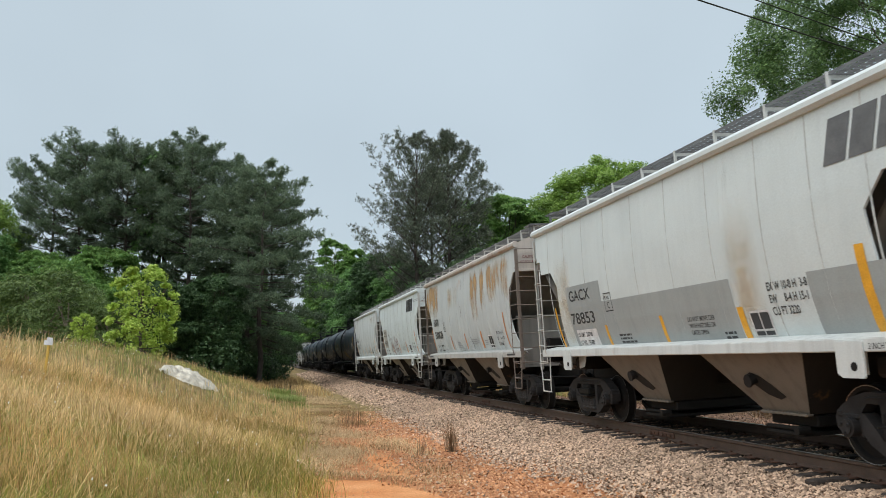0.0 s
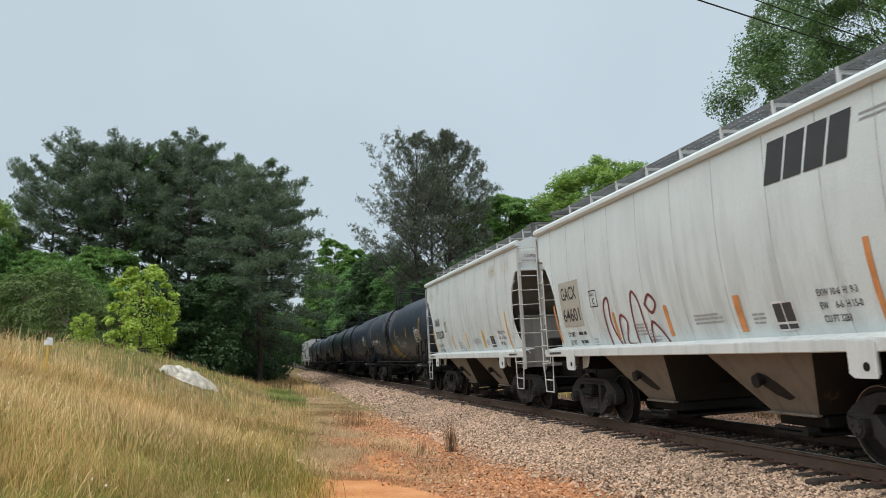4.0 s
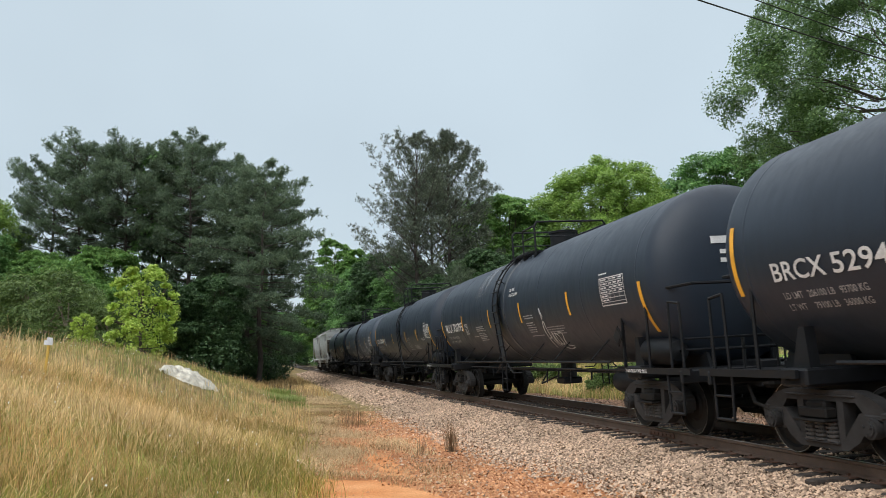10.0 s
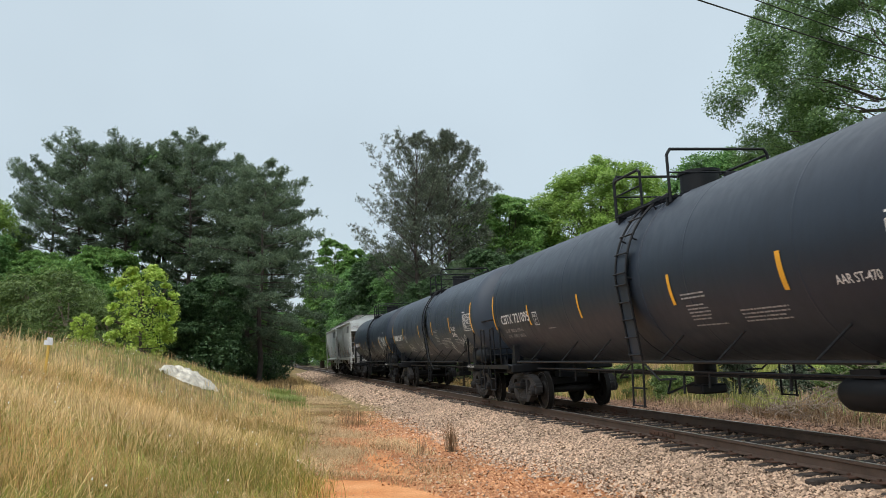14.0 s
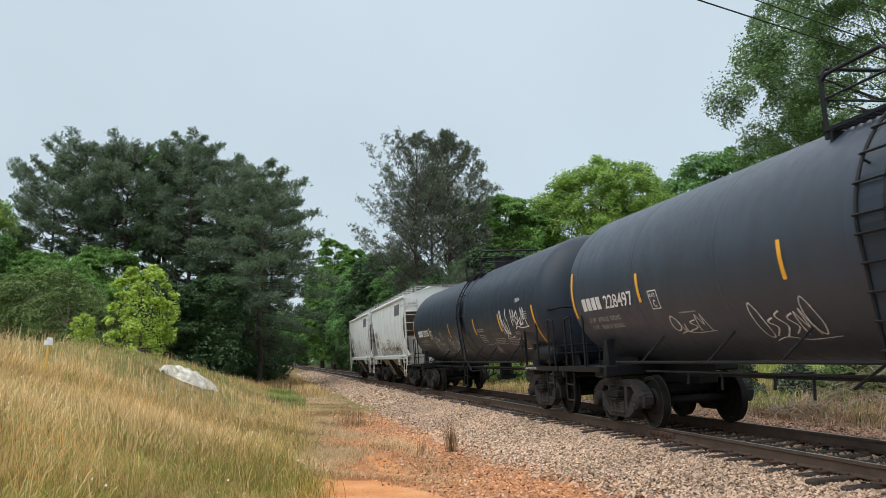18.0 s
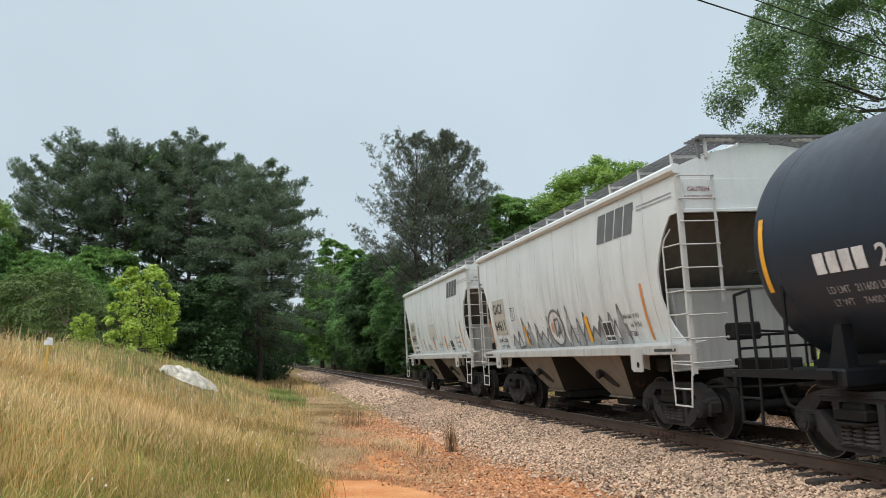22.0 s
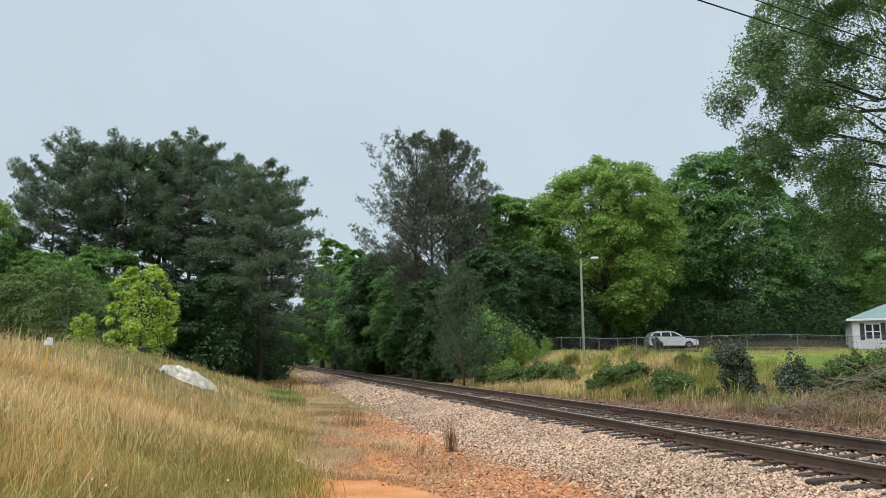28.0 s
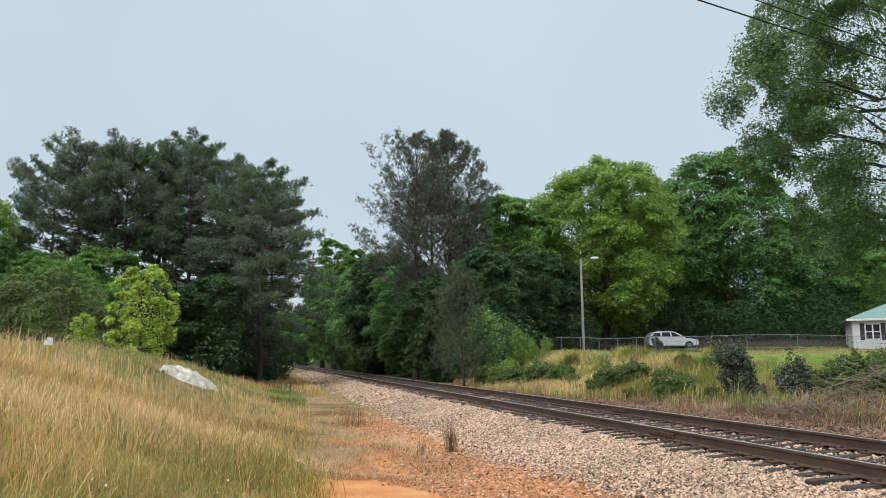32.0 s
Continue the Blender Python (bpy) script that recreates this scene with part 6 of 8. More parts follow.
slim_tree = put(broadleaf("hardwood_tree", "slim light-green hardwood beside the track", 25.5, 6.4, 34, M_leaf_mid, M_bark, 0.05, 60, 60000, 0.30, fill=8000), -21.6, 160)
lime_tree = put(broadleaf("young_tree", "small lime-green tree on the mound's crest", 4.1, 1.5, 38, M_leaf_lime, M_bark, 0.0, 30, 19000, 0.085, fill=1400, lobe=(0.12, 0.34), thick=0.35), -12.3, 33, -0.25)
again(dark_tree, 43.5, 92, 120, 0.72, label="dark-green hardwood behind the house")
again(dark_tree, 55, 100, 210, 0.74, label="dark-green hardwood behind the house")
again(mid_tree, 46.5, 84, 40, 0.66, label="green hardwood beside the house")
again(oak, 24.5, 98, 80, 0.96, label="broad green hardwood behind the yard")
again(dark_tree, 10.5, 96, 240, 0.74, label="dark hardwood in the woods behind the yard")
again(shade_tree, 9.6, 74, 100, 0.62, label="green hardwood at the edge of the woods")
again(shade_tree, 3.4, 64, 200, 0.66)
again(shade_tree, -0.6, 63, 300, 0.56)
again(dark_tree, -3.0, 82, 30, 0.55, label="dark undergrowth tree beside the track")
again(shade_tree, 6.5, 68, 20, 0.60)
again(dark_tree, -9.0, 108, 150, 0.66, label="dark undergrowth tree beside the track")
again(shade_tree, -10.4, 125, 10, 1.05)
again(dark_tree, -13.0, 138, 80, 0.84, label="dark undergrowth tree beside the track")
again(shade_tree, -16.2, 146, 80, 1.15)
again(mid_tree, -21.0, 172, 190, 1.35)
again(shade_tree, -8.4, 100, 60, 0.55, label="green understorey tree beside the track")
again(shade_tree, -11.4, 116, 160, 0.70, label="green understorey tree beside the track")
again(slim_tree, -28.0, 188, 120, 0.95)
again(slim_tree, -16.8, 156, 220, 0.88)
again(dark_tree, -44, 300, 10, 0.9, label="distant dark tree beside the track")
again(dark_tree, -54, 290, 70, 0.9, label="distant dark tree beside the track")
again(dark_tree, -62, 310, 200, 1.0, label="distant dark tree beside the track")
again(mid_tree, -40, 165, 190, 1.1)
for tx, ty, tt, ts in ((-16.6, 58, 20, 0.52), (-19.5, 56, 90, 0.46), (-23.5, 55, 160, 0.44), (-26.8, 57, 230, 0.56), (-32.0, 60, 300, 0.55), (-22, 85, 130, 0.8), (-26, 96, 10, 0.9), (-29.5, 112, 77, 0.95), (-35, 130, 150, 1.05), (-36, 62, 15, 0.8), (-41, 64, 85, 0.85)):
    kind = shade_tree if -20 < tx < -16 else mid_tree if ty % 2 else dark_tree
    again(kind, tx, ty, tt, ts * (0.66 if kind is dark_tree else 1.0), label="dense green understorey tree at the wood's edge")
again(mid_tree, -28.6, 62, 40, 0.60, label="green understorey tree below the pines")
again(mid_tree, -26.4, 62.5, 150, 0.68, label="green understorey tree below the pines")
again(mid_tree, -31.6, 63, 250, 0.66, label="green understorey tree below the pines")
green_slim = put(broadleaf("hardwood_tree", "slender green hardwood growing among the pines", 19.0, 2.7, 37, M_leaf_dark, M_bark_dark, 0.16, 44, 26000, 0.16, fill=1500, lobe=(0.20, 0.36)), -24.0, 67.5)
again(green_slim, -17.2, 70, 130, 0.80, label="slender green hardwood at the wood's edge")
again(oak, -40.5, 66, 40, 0.80, label="light-green hardwood at the wood's edge")
brush = put(broadleaf("thicket", "olive-green brushy thicket behind the mound", 5.4, 3.1, 39, M_bramble, M_deadwood, 0.0, 46, 34000, 0.10, fill=1500, lobe=(0.14, 0.34), thick=0.22), -21.5, 44)
again(brush, -18.6, 40, 160, 0.72)
again(brush, -25.0, 46, 260, 0.95)
again(brush, -16.2, 39, 260, 0.55)
again(lime_tree, -14.9, 33.5, 90, 0.45, -0.1, label="lime-green seedling on the mound's crest")

# near oak that leans into the view from the yard
near_oak = put(broadleaf("oak_tree", "large near oak with fine dark leaves and drooping limbs", 24.0, 11.9, 41, M_leaf_oak, M_bark_dark, 0.12, 150, 400000, 0.084, fill=30000, lobe=(0.11, 0.20), spray=15, droop=0.7, limbs=3, thick=0.30, open_side=(-0.8, -0.6)), 24.3, 32.6)


def leaf_lumps(name, label, spots, material, size, seed, category="woods"):
    """Massed foliage: uneven lumps of leaves at (x, y, height, radius, leaves)."""
    rng = np.random.default_rng(seed)
    cs, ns = [], []
    for x, y, h, r, k in spots:
        d = rand_dirs(rng, k)
        z = float(ground_z(x, y)) + h * 0.48
        j = 1 + 0.22 * np.sin(d[:, 0] * 5 + x) * np.cos(d[:, 2] * 4 + y)
        cs.append(np.array([x, y, z]) + d * np.array([r, r, h * 0.52]) * (rng.uniform(0.6, 1.08, k) * j)[:, None])
        ns.append(d * 0.7 + np.array([0, 0, 0.4]))
    v, f = leaf_tris(rng, np.concatenate(cs), np.concatenate(ns), size)
    return solo(name, raw_mesh(name, v, f, material), material, label, category, kind="stuff")


def far_woods():
    rng = np.random.default_rng(77)
    spots = []
    for x, y in zip(rng.uniform(-190, 130, 420), rng.uniform(98, 230, 420)):
        s, off = to_line(x, y)
        if abs(off) < 12 or (off < 0 and s < 95 and x < 70):
            continue
        spots.append((x, y, rng.uniform(8, 12), rng.uniform(3.2, 5.2), 320))
    for i in range(34):
        s, off = rng.uniform(300, 345), rng.uniform(-26, 26)
        x, y, _ = on_line(s, off)
        spots.append((x, y, rng.uniform(12, 20), rng.uniform(4, 6), 600))
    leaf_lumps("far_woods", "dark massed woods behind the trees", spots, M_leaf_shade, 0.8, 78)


far_woods()


def undergrowth():
    """Brush that closes the foot of the woods."""
    rng = np.random.default_rng(79)
    a, b = [], []
    for i in range(64):
        s = 44 + 200 * (i / 63) ** 1.5
        for sd in (1, -1):
            off = sd * (rng.uniform(6.5, 9.5) + ((4.5 if s < 90 else 2.0) if sd > 0 else 0.0))
            if sd > 0 and s < 50:
                continue
            x, y, _ = on_line(s, off)
            (a if i % 3 else b).append((x, y, rng.uniform(2.2, 5.0), rng.uniform(1.3, 2.3), 1500 if s < 100 else 600))
    for i in range(24):
        t = i / 23
        a.append((-44 + 26.5 * t + rng.uniform(-1, 1), 62 + rng.uniform(-2, 2) - 2 * t, rng.uniform(3.0, 6.0), rng.uniform(1.8, 2.8), 2400))
    for x, y in ((-15.6, 70), (-16.8, 66), (-15.4, 75), (-17.5, 63)):
        a.append((x, y, rng.uniform(2.6, 4.2), 1.7, 2200))
    for i in range(26):
        t = i / 25
        a.append((5 + 52 * t, 82 + 3 * t + rng.uniform(-1.5, 1.5), rng.uniform(3.5, 6.5), rng.uniform(2, 3.2), 1500))
    for i in range(10):
        a.append((2 + 1.1 * i + rng.uniform(-1, 1), 72 + rng.uniform(-1.5, 1.5), rng.uniform(2.5, 4.5), rng.uniform(1.2, 2.0), 1200))
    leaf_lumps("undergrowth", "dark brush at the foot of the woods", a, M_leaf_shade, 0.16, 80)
    leaf_lumps("undergrowth", "green brush at the foot of the woods", b, M_leaf_mid, 0.16, 81)


undergrowth()


# ---- grass ----
def blades(name, label, s, off, h, w, lean, material, seed, arch=0.5, category="grass", curl=False):
    """Bent blades rooted in the ground, leaning together in drifts; curl: finer, with tips that arch over."""
    rng = np.random.default_rng(seed)
    k = len(s)
    x, y = ORIG[0] + UX * s + NX * off, ORIG[1] + UY * s + NY * off
    z = ground_so(s, off) - 0.02
    a = 2.6 * ripple(x * 0.55 + seed, y * 0.55) + rng.normal(0, 1.0, k)
    d = np.stack([np.cos(a), np.sin(a), np.zeros(k)], -1)
    q = np.stack([-np.sin(a), np.cos(a), np.zeros(k)], -1)
    drift = 0.80 + 0.28 * ripple(x * 1.3 + 2.0, y * 1.3)
    h = h * rng.uniform(0.5, 1.2, k) * drift
    ln = (lean * h * rng.uniform(0.2, 1.4, k))[:, None]
    root = np.stack([x, y, z], -1)
    up = np.array([0, 0, 1.0])
    ww = (w * rng.uniform(0.6, 1.3, k))[:, None]
    if not curl:
        m = root + d * ln * 0.3 + up * (h * 0.58)[:, None]
        tip = root + d * ln * (1 + arch) + up * (h * rng.uniform(0.82, 1.0, k))[:, None]
        v = np.stack([root - q * ww, root + q * ww, m - q * ww * 0.8, m + q * ww * 0.8, tip], 1).reshape(-1, 3)
        i = np.arange(k)[:, None] * 5
        f = np.concatenate([i + np.array([[0, 1, 3]]), i + np.array([[0, 3, 2]]), i + np.array([[2, 3, 4]])])
    else:
        fall = rng.uniform(0.0, 0.5, k) * arch

        def at(t):
            return root + d * ln * (0.35 * t + (0.65 + arch) * t ** 2.4) + up * (h * (t - fall * t ** 3.5))[:, None]
        rows = []
        for t, c in ((0.0, 1.0), (0.45, 0.9), (0.75, 0.75), (0.92, 0.5)):
            p = at(t)
            rows += [p - q * ww * c, p + q * ww * c]
        v = np.stack(rows + [at(1.06)], 1).reshape(-1, 3)
        i = np.arange(k)[:, None] * 9
        f = np.concatenate([i + np.array([g]) for g in ((0, 1, 3), (0, 3, 2), (2, 3, 5), (2, 5, 4), (4, 5, 7), (4, 7, 6), (6, 7, 8))])
    return solo(name, raw_mesh(name, v, f, material), material, label, category, kind="stuff")


def scatter(rng, n, s0, s1, o0, o1, keep=None):
    s, o = rng.uniform(s0, s1, n), rng.uniform(o0, o1, n)
    if keep is not None:
        k = rng.uniform(0, 1, n) < keep(s, o)
        s, o = s[k], o[k]
    return s, o


ROCK_S, ROCK_O = to_line(-9.45, 29.4)


def grass_edge(s, o):
    edge = 6.85 - 1.1 * smooth(s, 4, 22) + 1.7 * smooth(s, 23, 29)
    x, y = ORIG[0] + UX * s + NX * o, ORIG[1] + UY * s + NY * o
    bare = np.clip((((s - ROCK_S) / 1.9) ** 2 + ((o - ROCK_O) / 1.25) ** 2) - 0.35, 0, 1) * smooth(np.hypot((s - ROCK_S + 2.2) / 1.6, o - ROCK_O + 0.4), 0.5, 1.0)
    return bare * smooth(o + 0.45 * ripple(x * 1.6, y * 1.6), edge - 0.2, edge + 1.2)


def patchy(s, o, f=0.8, lo=0.35):
    x, y = ORIG[0] + UX * s + NX * o, ORIG[1] + UY * s + NY * o
    return np.clip(0.55 + 0.6 * ripple(x * f, y * f), lo, 1)


def mound_top(s, o):
    return smooth(o, 7.8, 9.8) * smooth(s + 0.35 * (o - 9), 17, 22)


rg = np.random.default_rng(9)


s, o = scatter(rg, 150000, -2, 14, 5.6, 18, lambda a, b: grass_edge(a, b) * patchy(a, b, 0.8, 0.10) * patchy(a, b, 2.6, 0.15) * (0.45 + 0.55 * smooth(b + 0.2 * a, 8.5, 11)))
blades("tall_grass", "tall dry tan grass on the slope", s, o, 0.53, 0.0034, 0.30, M_grass_tan, 1, 0.8, curl=True)
s, o = scatter(rg, 8500, -2, 16, 6.6, 18, lambda a, b: grass_edge(a, b))
blades("grass_stalks", "long pale seed stalks bent above the grass", s, o, 0.88, 0.0036, 0.24, M_grass_stalk, 11, 1.3, curl=True)
s, o = scatter(rg, 90000, -2, 14, 5.6, 18, lambda a, b: grass_edge(a, b) * (0.35 + 0.65 * (1 - smooth(b, 7.5, 10.5))))
blades("green_grass", "green grass growing among the dry stalks", s, o, 0.43, 0.0044, 0.42, M_grass_green, 2, 0.8, curl=True)
s, o = scatter(rg, 34000, -2, 8, 6.8, 11.5, lambda a, b: grass_edge(a, b) * patchy(a, b, 1.2, 0.1) * (1 - smooth(a, 4, 8)) * (1 - smooth(b, 9, 11.5)))
blades("green_grass", "bright green grass low on the slope", s, o, 0.45, 0.0048, 0.4, M_grass_slope, 24, 0.8, curl=True)
s, o = scatter(rg, 9000, -2, 30, 6.4, 18, lambda a, b: grass_edge(a, b) * patchy(a, b, 1.9, 0.0) ** 2)
blades("dead_weeds", "brown dead weeds among the slope's grass", s, o, 0.46, 0.006, 0.5, M_weed, 20)
s, o = scatter(rg, 14000, -2, 34, 6.6, 16, lambda a, b: grass_edge(a, b) * patchy(a + 3, b + 5, 1.4, 0.0) ** 3)
blades("green_weeds", "broad green weeds among the slope's grass", s, o, 0.30, 0.013, 0.8, M_grass_fresh, 21)
s, o = scatter(rg, 30000, -13, -2, 6.0, 18, grass_edge)
blades("tall_grass", "tall dry tan grass on the slope", s, o, 0.40, 0.006, 0.35, M_grass_tan, 22)
s, o = scatter(rg, 90000, 14, 44, 5.2, 24, lambda a, b: grass_edge(a, b) * patchy(a, b, 0.8, 0.10) * patchy(a, b, 2.2, 0.2) * (1 - 0.88 * mound_top(a, b)))
blades("tall_grass", "tall dry tan grass on the mound", s, o, 0.46, 0.0065, 0.22, M_grass_tan, 3)
s, o = scatter(rg, 6500, 14, 36, 6.0, 20, lambda a, b: grass_edge(a, b) * (1 - 0.92 * mound_top(a, b)))
blades("grass_stalks", "long pale seed stalks bent above the grass", s, o, 0.75, 0.0052, 0.20, M_grass_stalk, 12, 1.7)
s, o = scatter(rg, 80000, 14, 44, 5.2, 24, lambda a, b: grass_edge(a, b) * (0.45 + 0.55 * mound_top(a, b)))
blades("green_grass", "green grass on the mound", s, o, 0.27, 0.0065, 0.5, M_grass_mound, 4)
s, o = scatter(rg, 22000, 22, 46, 5.5, 8.2, lambda a, b: smooth(b, 5.6, 6.7) * (1 - smooth(b, 6.8, 8.1)) * patchy(a, b, 1.7, 0.0) * smooth(a, 22, 31) * (1 - smooth(a, 38, 46)))
s2, o2 = scatter(rg, 15000, 36, 84, 3.8, 12, lambda a, b: smooth(b, 3.8, 4.6) * patchy(a, b, 0.9, 0.25) * (1 - 0.85 * smooth(b, 5.8, 6.3) * (1 - smooth(b, 7.2, 8.0)) * (1 - smooth(a, 46, 52))))
blades("tall_grass", "dry grass beside the far track", s2, o2, 0.50, 0.013, 0.35, M_grass_tan, 23)
blades("green_grass", "fresh green grass in the ditch", s, o, 0.30, 0.010, 0.5, M_grass_fresh, 14)
s, o = scatter(rg, 130000, -3, 36, 3.9, 8.4, lambda a, b: patchy(a, b, 1.6, 0.0) ** 2.0 * smooth(b, 3.9, 5.2) * (1 - bare_clay(a, b)))
blades("dry_weeds", "thin pale straw and weeds on the clay", s, o, 0.14, 0.006, 1.1, M_straw, 5)
s, o = scatter(rg, 60000, -4, 22, 5.2, 8.0, lambda a, b: patchy(a + 7, b, 2.1, 0.15) * smooth(b, 5.0, 6.2) * (1 - 0.6 * smooth(b, 7.0, 8.0)) * (1 - bare_clay(a, b)))
blades("dry_weeds", "matted brown straw at the foot of the slope", s, o, 0.15, 0.005, 1.0, M_straw, 25)


def bank(a, b):
    return smooth(-b, 5.8 - 1.6 * smooth(a, 19, 28), 7.4 - 1.8 * smooth(a, 19, 28))


s, o = scatter(rg, 38000, 15, 48, -11, -4.6, lambda a, b: bank(a, b) * patchy(a, b, 1.3, 0.0) ** 1.5 * (0.10 + 0.60 * smooth(a, 19, 26)) * (1 - 0.8 * smooth(-b, 9.4, 11)))
blades("tall_grass", "tall dry grass on the bank below the yard", s, o, 0.72, 0.008, 0.45, M_grass_tan, 6)
s, o = scatter(rg, 10000, 20, 48, -10, -4.4, lambda a, b: bank(a, b) * patchy(a, b, 1.5, 0.0) * smooth(a, 20, 26))
blades("tall_grass", "pale dry stalks on the bank below the yard", s, o, 0.78, 0.007, 0.5, M_grass_stalk, 19)
s, o = scatter(rg, 90000, 4, 48, -14, -5.0, lambda a, b: bank(a, b) * patchy(a, b, 1.1, 0.25) * (1 - 0.92 * (1 - smooth(a, 16, 21)) * (1 - smooth(-b, 8.5, 11))))
blades("green_grass", "green grass on the bank below the yard", s, o, 0.46, 0.008, 0.6, M_grass_bank, 7)
s, o = scatter(rg, 26000, 13, 38, -11, -6.2, lambda a, b: bank(a, b) * patchy(a, b, 2.3, 0.0) ** 2)
blades("green_weeds", "broad green weeds on the bank", s, o, 0.55, 0.011, 0.6, M_grass_bank, 17)
s, o = scatter(rg, 9000, 8, 46, -8.6, -5.2, lambda a, b: patchy(a, b, 2.0, 0.0) ** 2)
blades("dead_grass", "flattened dead grass at the bank's foot", s, o, 0.26, 0.006, 1.1, M_weed, 18)
s, o = scatter(rg, 26000, 0, 20, -10.5, -5.6, lambda a, b: patchy(a, b, 1.9, 0.05) * (1 - smooth(a, 16, 20)))
blades("dead_weeds", "brown dead weeds and brush on the bank", s, o, 0.42, 0.007, 0.7, M_weed, 26)
s, o = scatter(rg, 9000, 0, 15, -10.5, -6.4, lambda a, b: patchy(a + 4, b, 1.5, 0.0) ** 2)
blades("green_weeds", "dark green weeds among the dead brush", s, o, 0.34, 0.016, 0.8, M_bramble, 27)
s, o = scatter(rg, 50000, 2, 60, -46, -10.5)
blades("lawn_grass", "mown green lawn of the yard", s, o, 0.10, 0.016, 0.6, M_grass_lawn, 8)


def flowers():
    rng = np.random.default_rng(15)
    s, o = scatter(rng, 900, 0, 34, 7.0, 15, lambda a, b: grass_edge(a, b) * patchy(a, b, 0.5, 0.05))
    k = len(s)
    c = np.stack([ORIG[0] + UX * s + NX * o, ORIG[1] + UY * s + NY * o, ground_so(s, o) + rng.uniform(0.25, 0.5, k)], -1)
    v, f = leaf_cards(rng, c, np.tile([0.0, -0.4, 0.8], (k, 1)), 0.030, 1.0)
    solo("wild_flowers", raw_mesh("wild_flowers", v, f, M_petal), M_petal, "small white wild flowers in the grass", "flowers", kind="stuff")


flowers()


def brush_pile(cs, co, ws, wo, high, count, seed, label):
    """Tangled dead branches heaped round a place beside the track."""
    rng = random.Random(seed)
    b = Build()
    for i in range(count):
        s, o = rng.gauss(cs, ws), rng.gauss(co, wo)
        x, y, _ = on_line(s, o)
        z = float(ground_z(x, y)) + rng.uniform(0.0, high) * math.exp(-((s - cs) / ws / 1.3) ** 2 - ((o - co) / wo / 1.3) ** 2)
        a, L, e = rng.uniform(0, 6.28), rng.uniform(0.3, 1.3), rng.uniform(-0.1, 0.45)
        p = Vector((x, y, z + 0.03))
        q = p + Vector((math.cos(a), math.sin(a), e)) * L
        limb(b, p, q, rng.uniform(0.005, 0.016), 0.003, rng, 4, 4, rng.uniform(-0.1, 0.15))
    return solo("brush_pile", b, M_deadwood, label, "branches", kind="stuff")


brush_pile(12.1, -6.5, 0.9, 0.45, 0.45, 150, 8, "low heap of grey dead branches at the bank's foot")
brush_pile(12.2, -8.9, 1.3, 1.1, 0.9, 240, 9, "tangled grey dead brush on the bank")


def bunch(name, label, place, n, h, w, spread, material, seed, lean=0.25):
    rng = np.random.default_rng(seed)
    s, o = place[0] + rng.normal(0, spread, n), place[1] + rng.normal(0, spread, n)
    return blades(name, label, s, o, h, w, lean, material, seed, 0.3, "weed")


WEEDS = ((0.14, 17.6, 110, 0.80, 0.055, "upright clump of dead brown weed in the ballast"), (-0.45, 17.0, 30, 0.55, 0.05, "small dead weed on the ballast's foot"),
         (-2.6, 24.0, 60, 0.70, 0.22, "dead brown weeds at the ballast's foot"), (-2.9, 25.2, 46, 0.75, 0.2, "dead brown weeds at the ballast's foot"),
         (-7.6, 43, 90, 0.9, 0.4, "dead brown weeds beside the far track"), (-6.9, 42, 70, 0.8, 0.3, "dead brown weeds beside the far track"),
         (-0.9, 14.0, 110, 0.20, 0.32, "low dry weed on the clay"), (-1.9, 15.2, 60, 0.16, 0.4, "low dry weed on the clay"), (-1.2, 19.5, 40, 0.24, 0.3, "low dry weed on the clay"))
for i, (wx, wy, n, h, sp, tx) in enumerate(WEEDS):
    bunch("dead_weed", tx, to_line(wx, wy), n, h, 0.0045, sp, M_straw if "low" in tx else M_weed, 51 + i, 0.9 if "low" in tx else 0.4)
rng_w = random.Random(31)
for i in range(26):
    bunch("tall_weed", "tall thin weed on the bank", (rng_w.uniform(12, 42), -rng_w.uniform(6.4, 9.6)), 60, rng_w.uniform(0.6, 1.3), 0.007, 0.12, M_weed if i % 3 == 0 else M_grass_bank, 90 + i, 0.3)

for i, (wx, wy, h) in enumerate(((7.6, 41.5, 1.15), (8.2, 43.0, 1.0), (9.4, 43.0, 0.95), (9.9, 41.2, 0.9), (13.2, 40.5, 1.0), (6.3, 46.0, 1.2), (5.5, 47.5, 1.1), (7.0, 44.5, 1.1), (11.6, 39.5, 0.7))):
    bunch("tall_weed", "bushy green weed at the bank's top", to_line(wx, wy), 420, h, 0.012, 0.20, M_grass_bank if i % 2 else M_grass_slope, 140 + i, 0.55)

# shrubs on the bank across the track
BANK = "shrubs on the bank"
sh_a = put(shrub("evergreen_shrub", "tall leaning evergreen shrub with glossy pale-backed leaves", 2.35, 0.80, 61, M_leaf_glossy, 34, 330, 0.055, 26, BANK, 0.95), 10.10, 26.9, -0.35)
sh_b = put(shrub("evergreen_shrub", "rounded glossy evergreen shrub with straggling shoots", 1.55, 0.66, 62, M_leaf_glossy, 24, 330, 0.055, 24, BANK, -0.1), 11.0, 25.6, -0.38)
sh_c = put(shrub("green_shrub", "low dark-green bramble on the bank", 1.0, 0.95, 63, M_bramble, 34, 260, 0.055, 20, BANK), 8.6, 30.6)
sh_d = put(shrub("sapling", "light-green sapling with pointed top", 2.9, 0.95, 64, M_leaf_bright, 30, 230, 0.07, 14, BANK), 4.85, 53)
put(shrub("green_shrub", "leafy green shrub beside the track", 1.55, 1.5, 65, M_leaf_bright, 36, 260, 0.08, 16, BANK), 3.9, 51.5)
again(sh_b, 18.3, 69.5, 130, 0.85, -0.1, label="dark rounded shrub at the yard fence")
